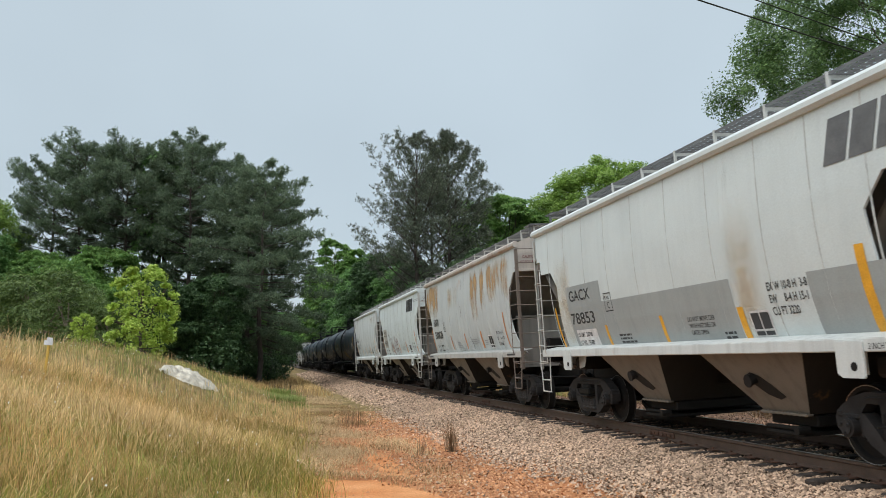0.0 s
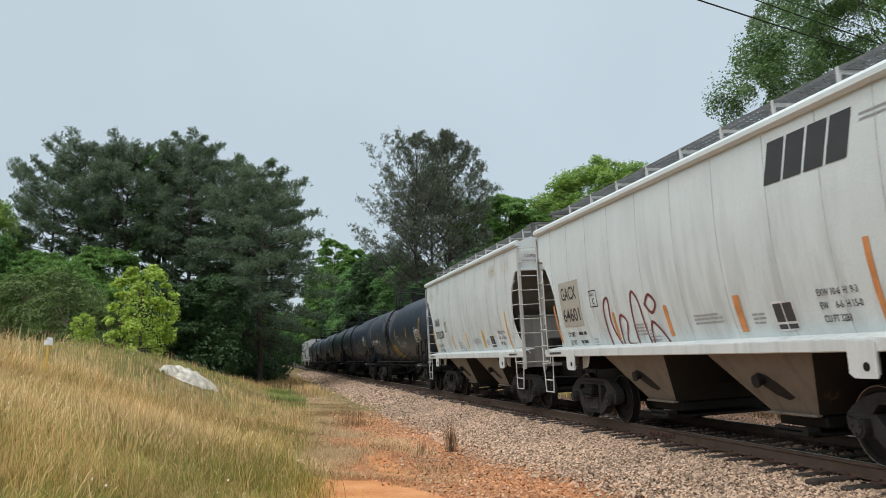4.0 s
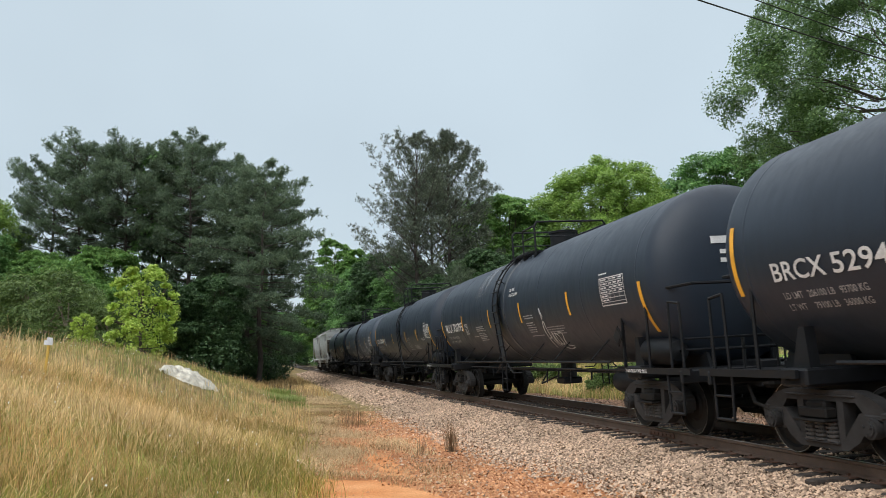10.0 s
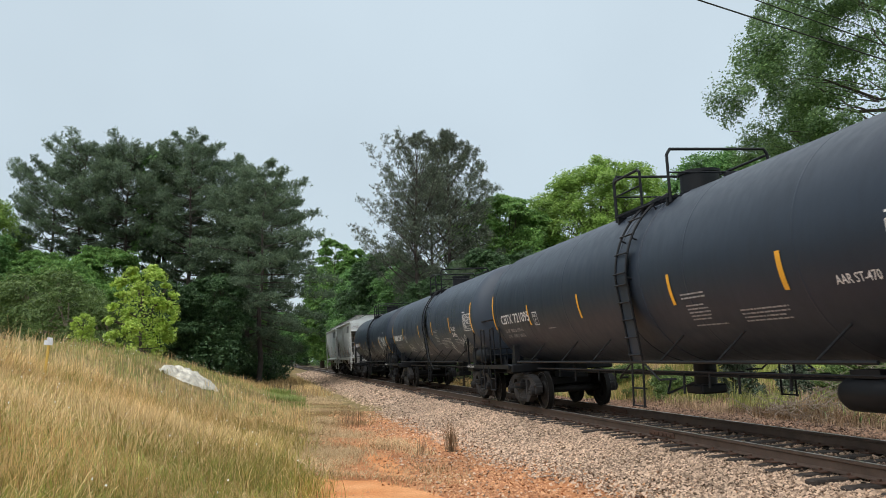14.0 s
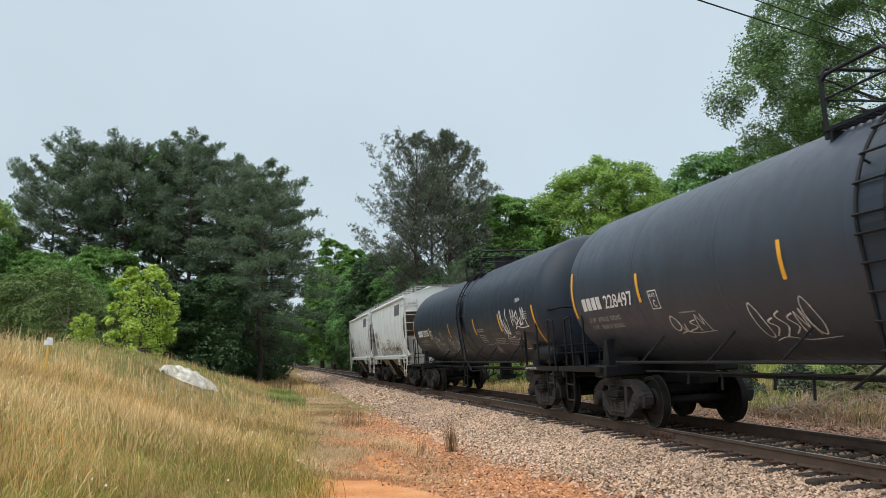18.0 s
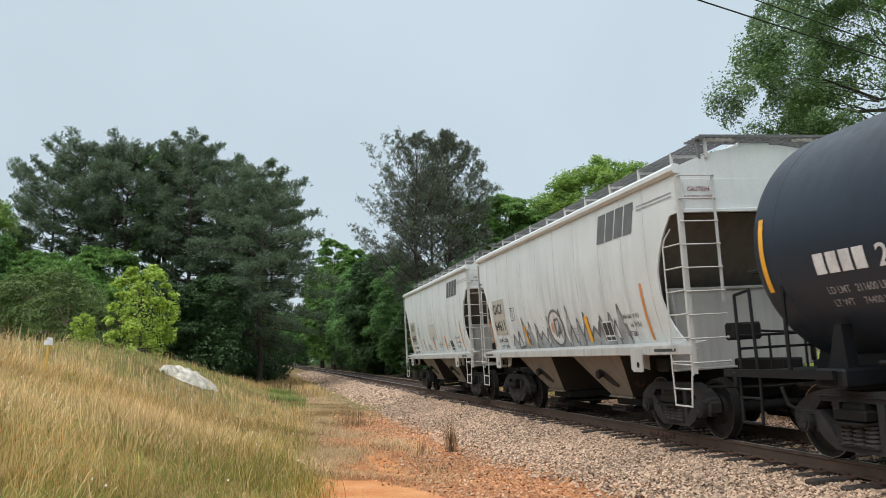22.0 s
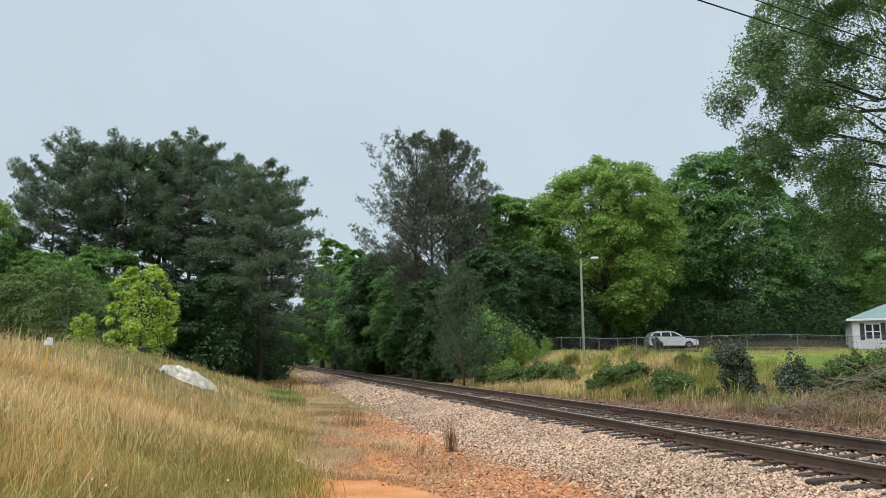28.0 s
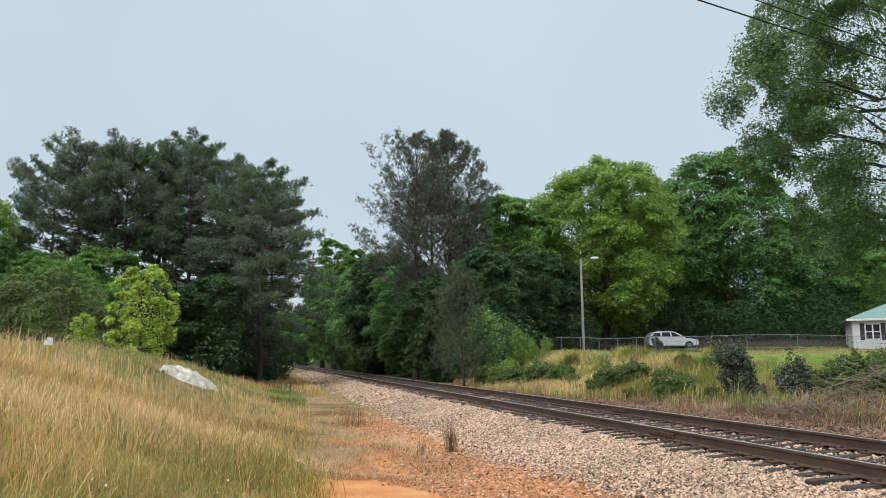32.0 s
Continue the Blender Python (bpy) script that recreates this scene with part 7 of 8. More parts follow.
BRAMBLES = ((7.6, 37.0, 1.05), (8.5, 36.2, 0.95), (6.9, 36.6, 0.7), (8.95, 33.0, 0.8), (8.3, 30.2, 0.65), (10.6, 36.2, 0.55), (11.3, 34.3, 0.5), (6.2, 43, 1.0), (5.4, 45.5, 1.2), (4.4, 48, 1.2), (3.6, 50, 1.1),
            (2.6, 52, 1.0), (11.9, 24.7, 0.8), (12.7, 25.4, 1.0), (13.4, 24.4, 1.0), (12.6, 23.4, 0.7), (14.4, 26.5, 0.9), (11.6, 26.6, 0.7), (9.2, 28.0, 0.45), (7.5, 33.2, 0.4), (6.4, 40.5, 0.6), (14.6, 23.5, 0.9))
for i, (bx, by, sz) in enumerate(BRAMBLES):
    again(sh_c, bx, by, i * 47, sz, label="low green bramble in the bank's grass")
for i, (bx, by, sz) in enumerate(((6.6, 52.5, 0.55), (5.7, 52, 0.62), (2.7, 53, 0.7))):
    again(sh_d, bx, by, i * 80, sz, label="small light-green sapling at the bank's top")
# ---- yard across the track ----
M_pole = plain("weathered_pole_wood", (0.34, 0.33, 0.30), 0.85, 0.0, 0.2, 3, 30, 0.4, 0.01, (3, 3, 0.4))
M_galv = plain("galvanised_steel", (0.24, 0.25, 0.26), 0.5, 0.6, 0.15, 6, 60, 0.0)
M_lampglass = plain("lamp_head_grey", (0.75, 0.76, 0.76), 0.4, 0.0, 0.05, 6, 60, 0.0)
M_siding = plain("white_vinyl_siding", (0.78, 0.79, 0.80), 0.5, 0.0, 0.05, 4, 60, 0.0)
M_roofmetal = plain("green_metal_roof", (0.17, 0.29, 0.28), 0.45, 0.2, 0.12, 3, 40, 0.0)
M_shutter = plain("black_shutter_paint", (0.03, 0.03, 0.035), 0.5, 0.0, 0.2, 5, 50, 0.0)
M_trimwhite = plain("white_trim_paint", (0.80, 0.80, 0.80), 0.5, 0.0, 0.05, 5, 60, 0.0)
M_suv = plain("silver_white_car_paint", (0.76, 0.78, 0.80), 0.25, 0.1, 0.04, 3, 60, 0.0)
M_carglass = plain("dark_car_glass", (0.015, 0.018, 0.02), 0.08, 0.0, 0.1, 3, 60, 0.0)
M_rubber = plain("tyre_rubber", (0.02, 0.02, 0.02), 0.8, 0.0, 0.2, 5, 60, 0.0)
M_glass = plain("dark_window_glass", (0.03, 0.035, 0.04), 0.05, 0.0, 0.1, 3, 60, 0.0)
M_cable = plain("black_cable_rubber", (0.012, 0.012, 0.013), 0.6, 0.0, 0.1, 5, 60, 0.0)
M_stake = plain("yellow_plastic_stake", (0.62, 0.40, 0.08), 0.6, 0.0, 0.15, 5, 60, 0.1)
M_tag = plain("white_marker_plate", (0.62, 0.64, 0.68), 0.5, 0.0, 0.15, 9, 60, 0.0)
M_rock = plain("white_sandy_rock", (0.50, 0.47, 0.40), 0.95, 0.0, 0.42, 2.2, 14, 0.6, 0.04)


def lamp_post():
    x, y = 11.7, 68.0
    lp = thing("street_lamp", "weathered wooden lamp pole with a bent arm and grey lamp head", "street lamp", at=pose(x, y, float(ground_z(x, y))) @ Matrix.Scale(0.95, 4))
    b = Build()
    b.cyl((0, 0, -0.3), (0, 0, 8.1), 0.13, 14, 0.09)
    part("pole", b, M_pole, lp)
    b = Build()
    b.tube([(0, 0, 7.7), (0.25, -0.05, 7.98), (0.8, -0.1, 8.2), (0.95, -0.1, 8.22)], 0.03, 8)
    part("arm", b, M_galv, lp)
    b = Build()
    b.lathe([(0.85, 0.02), (0.9, 0.10), (1.2, 0.14), (1.45, 0.12), (1.58, 0.03)], (0, -0.1, 8.22), 14, "x")
    part("lamp_head", b, M_lampglass, lp)
    return lp


lamp_post()


def fence():
    """Chain-link fence: posts, top rail and woven wire."""
    fn = thing("chain_link_fence", "grey chain-link fence along the yard", "fence")
    pts = []
    for x in [6.5 + 1.55 * i for i in range(8)] + [20.8 + 4.3 * i for i in range(7)]:
        y = 66.0 + 0.065 * (x - 6.5)
        pts.append((x, y, float(ground_z(x, y))))
    for x, y, z in pts:
        b = Build()
        b.cyl((x, y, z - 0.2), (x, y, z + 1.12), 0.035, 8)
        b.cyl((x, y, z + 1.12), (x, y, z + 1.16), 0.045, 8)
        part("post", b, M_galv, fn)
    b, wv = Build(), Build()
    for p, q in zip(pts[:-1], pts[1:]):
        b.cyl((p[0], p[1], p[2] + 1.08), (q[0], q[1], q[2] + 1.08), 0.028, 6)
        p0, q0 = Vector(p), Vector(q)
        n = max(13, int((q0 - p0).length * 8.4))
        for k in range(-n, n):
            for sg in (1, -1):
                t0, t1 = k / n, (k + 10) / n
                a0, a1 = (0.0, 1.0) if sg > 0 else (1.0, 0.0)
                c0, c1 = max(t0, 0), min(t1, 1)
                if c1 <= c0:
                    continue
                h0 = a0 + (a1 - a0) * (c0 - t0) / (t1 - t0)
                h1 = a0 + (a1 - a0) * (c1 - t0) / (t1 - t0)
                wv.cyl(p0.lerp(q0, c0) + Vector((0, 0, 0.05 + 1.03 * h0)), p0.lerp(q0, c1) + Vector((0, 0, 0.05 + 1.03 * h1)), 0.004, 3, None, False)
    part("top_rail", b, M_galv, fn)
    part("wire_mesh", wv, M_galv, fn, "woven wire")
    return fn


fence()


def house():
    x, y = 36.3, 72.0
    z = float(ground_z(x, y))
    hs = thing("house", "small white clapboard house with a green metal roof", "house", at=pose(x, y, z, 0, 0, -22) @ Matrix.Scale(1.06, 4))
    W, D, H = 9.0, 7.0, 2.45
    b = Build()
    b.box((W / 2, D / 2, 1.15), (W, D, 2.6))
    part("wall", b, M_siding, hs, "white clapboard wall")
    front, side = Build(), Build()
    front.box((W / 2, -0.008, 0.08), (W + 0.02, 0.022, 0.112), Matrix.Rotation(0.07, 3, "X"))
    side.box((-0.008, D / 2, 0.08), (0.022, D + 0.02, 0.112), Matrix.Rotation(-0.07, 3, "Y"))
    for i in range(19):
        part("clapboard", front, M_siding, hs, key="board_front", at=pose(0, 0, i * 0.125))
        part("clapboard", side, M_siding, hs, key="board_side", at=pose(0, 0, i * 0.125))
    e, zr, zt, rx = 0.45, 2.42, 3.95, 3.1
    lo = [(-e, -e, zr), (W + e, -e, zr), (W + e, D + e, zr), (-e, D + e, zr)]
    hi = [(rx, D / 2, zt), (W - rx, D / 2, zt)]
    up = [(q[0], q[1], q[2] + 0.10) for q in lo] + [(q[0], q[1], q[2] + 0.02) for q in hi]
    b = Build()
    b.add(lo + up, [(3, 2, 1, 0), (0, 1, 5, 4), (1, 2, 6, 5), (2, 3, 7, 6), (3, 0, 4, 7), (4, 5, 9, 8), (6, 7, 8, 9), (5, 6, 9), (7, 4, 8)])
    part("roof", b, M_roofmetal, hs, "green metal hip roof")
    b = Build()
    b.box((W / 2, -e + 0.01, zr + 0.02), (W + 2 * e, 0.05, 0.16))
    part("fascia", b, M_trimwhite, hs)
    win = Build()
    win.box((1.5, -0.03, 1.45), (1.15, 0.05, 1.35))
    win = part("window", win, M_trimwhite, hs, "white double window")
    for k, xx in enumerate((1.22, 1.78)):
        for zz in (1.14, 1.76):
            b = Build()
            b.box((xx, -0.06, zz), (0.44, 0.015, 0.54))
            part("pane", b, M_glass, win, key="pane%d%g" % (k, zz))
    for xx in (0.72, 2.28):
        b = Build()
        b.cbox((xx, -0.035, 1.45), (0.34, 0.04, 1.4), 0.01)
        part("shutter", b, M_shutter, hs, "black shutter")
    b = Build()
    b.cbox((3.6, -0.03, 1.05), (0.95, 0.06, 2.05), 0.01)
    part("door", b, M_shutter, hs, "dark front door")
    b = Build()
    b.box((4.2, -0.9, 0.12), (2.6, 1.7, 0.3))
    for xx in (3.0, 5.4):
        b.box((xx, -1.7, 1.35), (0.1, 0.1, 2.3))
    for i in range(10):
        b.box((3.0 + 0.26 * i, -1.7, 0.62), (0.04, 0.03, 0.8))
    b.box((4.2, -1.7, 1.05), (2.5, 0.05, 0.06))
    part("porch", b, M_trimwhite, hs, "white porch with railing")
    b = Build()
    b.box((4.2, -0.95, 2.5), (3.0, 1.9, 0.08))
    part("porch_roof", b, M_roofmetal, hs)
    return hs


house()


def suv():
    x, y = 21.4, 76.5
    car = thing("suv", "silver-white suv parked behind the fence", "car", at=pose(x, y, float(ground_z(x, y)), 0, 0, 3) @ Matrix.Scale(0.97, 4))
    b = Build()
    low = [(-2.35, 0.38), (-2.42, 0.70), (-2.38, 0.98), (-2.28, 1.06), (1.0, 1.05), (1.75, 0.99), (2.18, 0.90), (2.38, 0.74), (2.42, 0.56), (2.36, 0.38), (1.90, 0.33), (1.82, 0.60), (1.6, 0.74), (1.36, 0.74), (1.14, 0.6), (1.06, 0.33),
           (-1.02, 0.33), (-1.10, 0.6), (-1.32, 0.74), (-1.56, 0.74), (-1.78, 0.6), (-1.86, 0.33)]
    b.prism(low, -0.92, 0.92)
    part("body", b, M_suv, car)
    b = Build()
    cab = [(-2.32, 1.04), (-2.14, 1.42), (-1.92, 1.62), (-1.55, 1.68), (-0.5, 1.70), (0.02, 1.66), (0.38, 1.55), (1.18, 1.04)]
    n = len(cab)
    vs = [(px, -0.86 + 0.16 * (pz - 1.06), pz) for px, pz in cab] + [(px, 0.86 - 0.16 * (pz - 1.06), pz) for px, pz in cab]
    b.add(vs, [tuple(range(n)), tuple(range(2 * n - 1, n - 1, -1))] + [(i, n + i, n + (i + 1) % n, (i + 1) % n) for i in range(n)])
    part("cabin", b, M_suv, car)
    b = Build()
    for sd in (-1, 1):
        for poly in ([(-2.08, 1.16), (-1.88, 1.50), (-1.30, 1.57), (-1.24, 1.14)], [(-1.14, 1.14), (-1.14, 1.58), (-0.36, 1.60), (-0.26, 1.14)], [(-0.16, 1.14), (-0.24, 1.60), (0.16, 1.54), (0.84, 1.14)]):
            b.add([(px, sd * (0.868 - 0.16 * (pz - 1.06)), pz) for px, pz in poly], [(0, 1, 2, 3)])
    b.add([(0.46, -0.7, 1.52), (0.46, 0.7, 1.52), (1.14, 0.8, 1.09), (1.14, -0.8, 1.09)], [(0, 1, 2, 3)])
    part("windows", b, M_carglass, car, "dark glass")
    for wx in (-1.44, 1.48):
        for sd in (-1, 1):
            b = Build()
            b.lathe([(sd * 0.70, 0.20), (sd * 0.70, 0.35), (sd * 0.74, 0.37), (sd * 0.90, 0.37), (sd * 0.93, 0.35), (sd * 0.93, 0.22)], (wx, 0, 0.37), 22, "y")
            wh = part("tyre", b, M_rubber, car)
            b = Build()
            b.cyl((wx, sd * 0.80, 0.37), (wx, sd * 0.925, 0.37), 0.23, 14)
            part("rim", b, M_galv, wh)
    b = Build()
    b.cbox((2.30, -0.72, 0.80), (0.18, 0.34, 0.16), 0.03)
    b.cbox((2.30, 0.72, 0.80), (0.18, 0.34, 0.16), 0.03)
    part("headlight", b, M_lampglass, car)
    for sd in (-1, 1):
        b = Build()
        b.cbox((0.55, sd * 1.0, 1.14), (0.16, 0.18, 0.14), 0.03)
        part("mirror", b, M_suv, car)
    b = Build()
    for sd in (-1, 1):
        b.box((-0.9, sd * 0.62, 1.73), (1.7, 0.04, 0.04))
    part("roof_rack", b, M_shutter, car)
    return car


suv()


# ---- overhead cables ----
def cable(p, q, sag, r, label):
    b = Build()
    p, q = Vector(p), Vector(q)
    pts = [p.lerp(q, i / 24) - Vector((0, 0, sag * 4 * (i / 24) * (1 - i / 24))) for i in range(25)]
    b.tube(pts, r, 6)
    return solo("overhead_cable", b, M_cable, label, "cable", "overhead cables")


def span(p, q, r, label):
    p, q = Vector(p), Vector(q)
    return cable(p - (q - p) * 2.2, p + (q - p) * 4.5, 0.25, r, label)


span((8.43, 25, 13.12), (15.5, 27, 11.83), 0.026, "thick black overhead cable across the sky")
span((10.28, 25, 13.12), (15.53, 27, 12.36), 0.022, "thin black overhead cable across the sky")
span((11.2, 25, 13.12), (15.56, 27, 12.80), 0.014, "thin black overhead cable across the sky")


# ---- marker stake and bare sandy outcrop on the mound ----
def stake():
    x, y = -8.55, 17.45
    st = thing("marker_stake", "leaning yellow marker stake with a small white plate", "marker", at=pose(x, y, float(ground_z(x, y)), 0, 5, 0))
    b = Build()
    b.cbox((0, 0, 0.40), (0.055, 0.03, 0.95), 0.008)
    part("post", b, M_stake, st)
    b = Build()
    b.cbox((0.0, -0.03, 0.88), (0.19, 0.02, 0.10), 0.005)
    b.cbox((0.02, -0.03, 0.95), (0.12, 0.02, 0.08), 0.005)
    part("plate", b, M_tag, st, "small white plate")
    return st


stake()


def outcrop():
    """Bare weathered ledge: a rough crumbling sheet with ragged edges."""
    rng = np.random.default_rng(4)
    n, m = 90, 56
    hump = rng.uniform(0, 6, 8)
    pts, keep = [], []
    for j in range(m + 1):
        for i in range(n + 1):
            a, c = i / n - 0.5, j / m - 0.5
            x = -9.30 + a * 0.7 + c * 1.75
            y = 29.7 + a * 3.4 - c * 0.2
            e = 1 - (2 * a) ** 2 - (2 * c) ** 2 + 0.75 * noise.fractal((x * 1.9, y * 1.1, hump[0]), 0.8, 2.1, 4) - 0.10
            bump = 0.14 * noise.fractal((x * 2.0, y * 1.3, hump[3]), 0.85, 2.2, 5) - 0.10 * max(0.0, noise.noise((x * 3.4, y * 2.0, hump[4])) - 0.25) + rng.normal(0, 0.004)
            pts.append((x, y, float(ground_z(x, y)) - 0.06 + 0.24 * min(1.0, max(0.0, e)) ** 0.6 + bump * min(1.0, max(0.0, e) * 2)))
            keep.append(e > -0.05)
    faces = []
    for j in range(m):
        for i in range(n):
            q = (j * (n + 1) + i, j * (n + 1) + i + 1, (j + 1) * (n + 1) + i + 1, (j + 1) * (n + 1) + i)
            if all(keep[k] for k in q):
                faces.append(q)
    return solo("sandy_outcrop", Build().add(pts, faces, True), M_rock, "bare white sandy outcrop on the mound's flank", "rock")


outcrop()
# ---- lettering, reflective strips and graffiti ----
M_graf_white = plain("sprayed_white_paint", (0.55, 0.57, 0.58), 0.6, 0.0, 0.3, 6, 60, 0.0)
M_graf_grey = plain("sprayed_grey_fill", (0.30, 0.31, 0.31), 0.6, 0.0, 0.3, 4, 40, 0.0)
M_graf_dark = plain("sprayed_dark_outline", (0.13, 0.13, 0.14), 0.6, 0.0, 0.3, 6, 60, 0.0)
M_graf_red = plain("sprayed_dark_red", (0.16, 0.035, 0.04), 0.6, 0.0, 0.3, 6, 60, 0.0)
M_graf_chalk = plain("sprayed_pale_fill", (0.55, 0.54, 0.52), 0.6, 0.0, 0.2, 6, 60, 0.0)
M_panel = plain("beige_number_panel", (0.40, 0.385, 0.335), 0.6, 0.0, 0.12, 4, 60, 0.0)
M_tape = plain("grey_patch_paint", (0.47, 0.455, 0.42), 0.6, 0.0, 0.12, 4, 60, 0.0)
M_ochre = plain("dirty_yellow_panel", (0.25, 0.16, 0.025), 0.55, 0.0, 0.75, 2.2, 30, 0.0)
M_ochre_bright = plain("worn_yellow_stripe", (0.42, 0.26, 0.035), 0.5, 0.0, 0.6, 2.5, 40, 0.0)
M_soot = plain("old_grey_writing", (0.30, 0.31, 0.32), 0.6, 0.0, 0.2, 6, 60, 0.0)


def film_mat(name, col, amount, stretch, lo, hi, ragged=False):
    """A thin streaky film over paint; ragged: its edge is torn by the streaks."""
    m, n, l, p = node_mat(name)
    p.inputs["Base Color"].default_value = (*col, 1)
    p.inputs["Roughness"].default_value = 0.5
    a = noise_node(n, l, 1.0, 6, stretch, rough=0.62)
    uv = n.new("ShaderNodeAttribute")
    uv.attribute_name = "thin"
    if ragged:
        ad = n.new("ShaderNodeMath")
        ad.operation = "MULTIPLY_ADD"
        ad.inputs[1].default_value = 0.32
        l.new(uv.outputs["Fac"], ad.inputs[0])
        l.new(a, ad.inputs[2])
        a = ad.outputs[0]
    f = ramp_node(n, l, a, [(lo, (0, 0, 0)), (hi, (amount, amount, amount))])
    f = mix_node(n, l, (0, 0, 0), f, ramp_node(n, l, uv.outputs["Fac"], [(0.0, (0, 0, 0)), (0.25, (1, 1, 1))]) if ragged else uv.outputs["Fac"])
    tr = n.new("ShaderNodeBsdfTransparent")
    mx = n.new("ShaderNodeMixShader")
    l.new(f, mx.inputs[0])
    l.new(tr.outputs[0], mx.inputs[1])
    l.new(p.outputs[0], mx.inputs[2])
    l.new(mx.outputs[0], n["Material Output"].inputs["Surface"])
    return m


M_spill = film_mat("pale_spill_film", (0.20, 0.215, 0.24), 0.75, (2.6, 0.7, 0.7), 0.35, 0.62)
M_dust = film_mat("thin_dust_film", (0.075, 0.085, 0.10), 0.35, (1.2, 0.7, 0.7), 0.35, 0.7)
M_rustfilm = film_mat("rust_run_film", (0.50, 0.29, 0.10), 0.85, (2.6, 1.0, 0.9), 0.56, 0.90, True)
M_rustfaint = film_mat("faint_rust_film", (0.52, 0.33, 0.14), 0.5, (2.6, 1.0, 0.7), 0.38, 0.66)
M_grimefilm = film_mat("dark_run_film", (0.26, 0.25, 0.225), 0.28, (3.4, 1.0, 0.5), 0.46, 0.78)
M_orange_film = film_mat("orange_dust_film", (0.55, 0.36, 0.15), 0.6, (1.2, 1.0, 0.8), 0.35, 0.65)


def film_on(name, surface, u0, u1, z0, z1, material, parent, label, lift=0.004, fade=(0.25, 0.25, 0.3, 0.1)):
    """A film that thins out towards its edges: fade at rear, front, foot and head."""
    b = patch(surface, u0, u1, z0, z1, lift, 12, 12)
    me = b.mesh(name, material)
    w = []
    for j in range(13):
        for i in range(13):
            a, c = i / 12, j / 12
            w.append(min(1, a / fade[0]) * min(1, (1 - a) / fade[1]) * min(1, c / fade[2]) * min(1, (1 - c) / fade[3]))
    at = me.attributes.new("thin", "FLOAT", "POINT")
    at.data.foreach_set("value", np.array(w, np.float32))
    return part(name, me, material, parent, label)


def block_logo(car, u0, u1, z0, z1, material):
    """Big slanted emblem, as plain leaning blocks."""
    b = Build()
    n, gap, lean = 4, 0.05, 0.14
    w = (u1 - u0 - lean - gap * (n - 1)) / n
    for i in range(n):
        a = u0 + i * (w + gap)
        b.grid(lambda p, c: hop_side(a + w * p + lean * c, z0 + (z1 - z0) * c, 0.007), 2, 12)
    return part("emblem", b, material, car, "slanted dark emblem of plain blocks")


def text_fit(name, surface, text, u0, u1, z0, cap, material, parent, lift=0.010):
    """Writing stretched to run from u0 to u1 with a given letter height."""
    v, f = glyphs(text, 1.0)
    x0, x1 = min(q[0] for q in v), max(q[0] for q in v)
    h = max(q[1] for q in v)
    v = [((q[0] - x0) / (x1 - x0) * (u1 - u0), q[1] / h * cap) for q in v]
    return part(name, lay(surface, u0, z0, v, f, 1.0, 0.0, lift), material, parent)


def strip(car, surface, u, z0, z1, w, material, slant=0.0):
    return part("reflective_strip", patch(surface, u - w / 2, u + w / 2, z0, z1, 0.008, 1, 24, slant), material, car)


def consolidated(car, surface, u0, u1, z0, z1, ink, back, lines=2):
    """Small data box: a frame with dark fields."""
    fr = part("data_box", patch(surface, u0, u1, z0, z1, 0.007, 2, 14), back, car)
    w = (u1 - u0)
    for a0, a1, c0, c1 in ((0.06, 0.46, 0.30, 0.92), (0.52, 0.94, 0.30, 0.92), (0.06, 0.46, 0.06, 0.22), (0.52, 0.94, 0.06, 0.22)):
        b = Build()
        b.grid(lambda a, c: surface(u0 + w * (a0 + (a1 - a0) * a), z0 + (z1 - z0) * (c0 + (c1 - c0) * c), 0.011), 1, 10)
        part("data_field", b, ink, fr)
    return fr


def plate_c(car, surface, u0, u1, z0, z1, ink):
    b = Build()
    outline(b, surface, u0, u1, z0, z1, 0.018)
    part("plate_box", b, ink, car)
    h = z1 - z0
    text_on("plate_writing", surface, "PLATE", u0 + 0.04, z0 + h * 0.66, 0.085, ink, car)
    text_on("plate_writing", surface, "C", u0 + (u1 - u0) * 0.36, z0 + h * 0.16, 0.17, ink, car)


def fine_lines(car, surface, spots, ink, h=0.035, gap=0.028):
    for i, (u, z, w, rows) in enumerate(spots):
        b = Build()
        bars_on(b, surface, u, z, w, rows, h, gap, i + 3)
        part("small_writing", b, ink, car, "lines of small writing")["kind"] = "stuff"


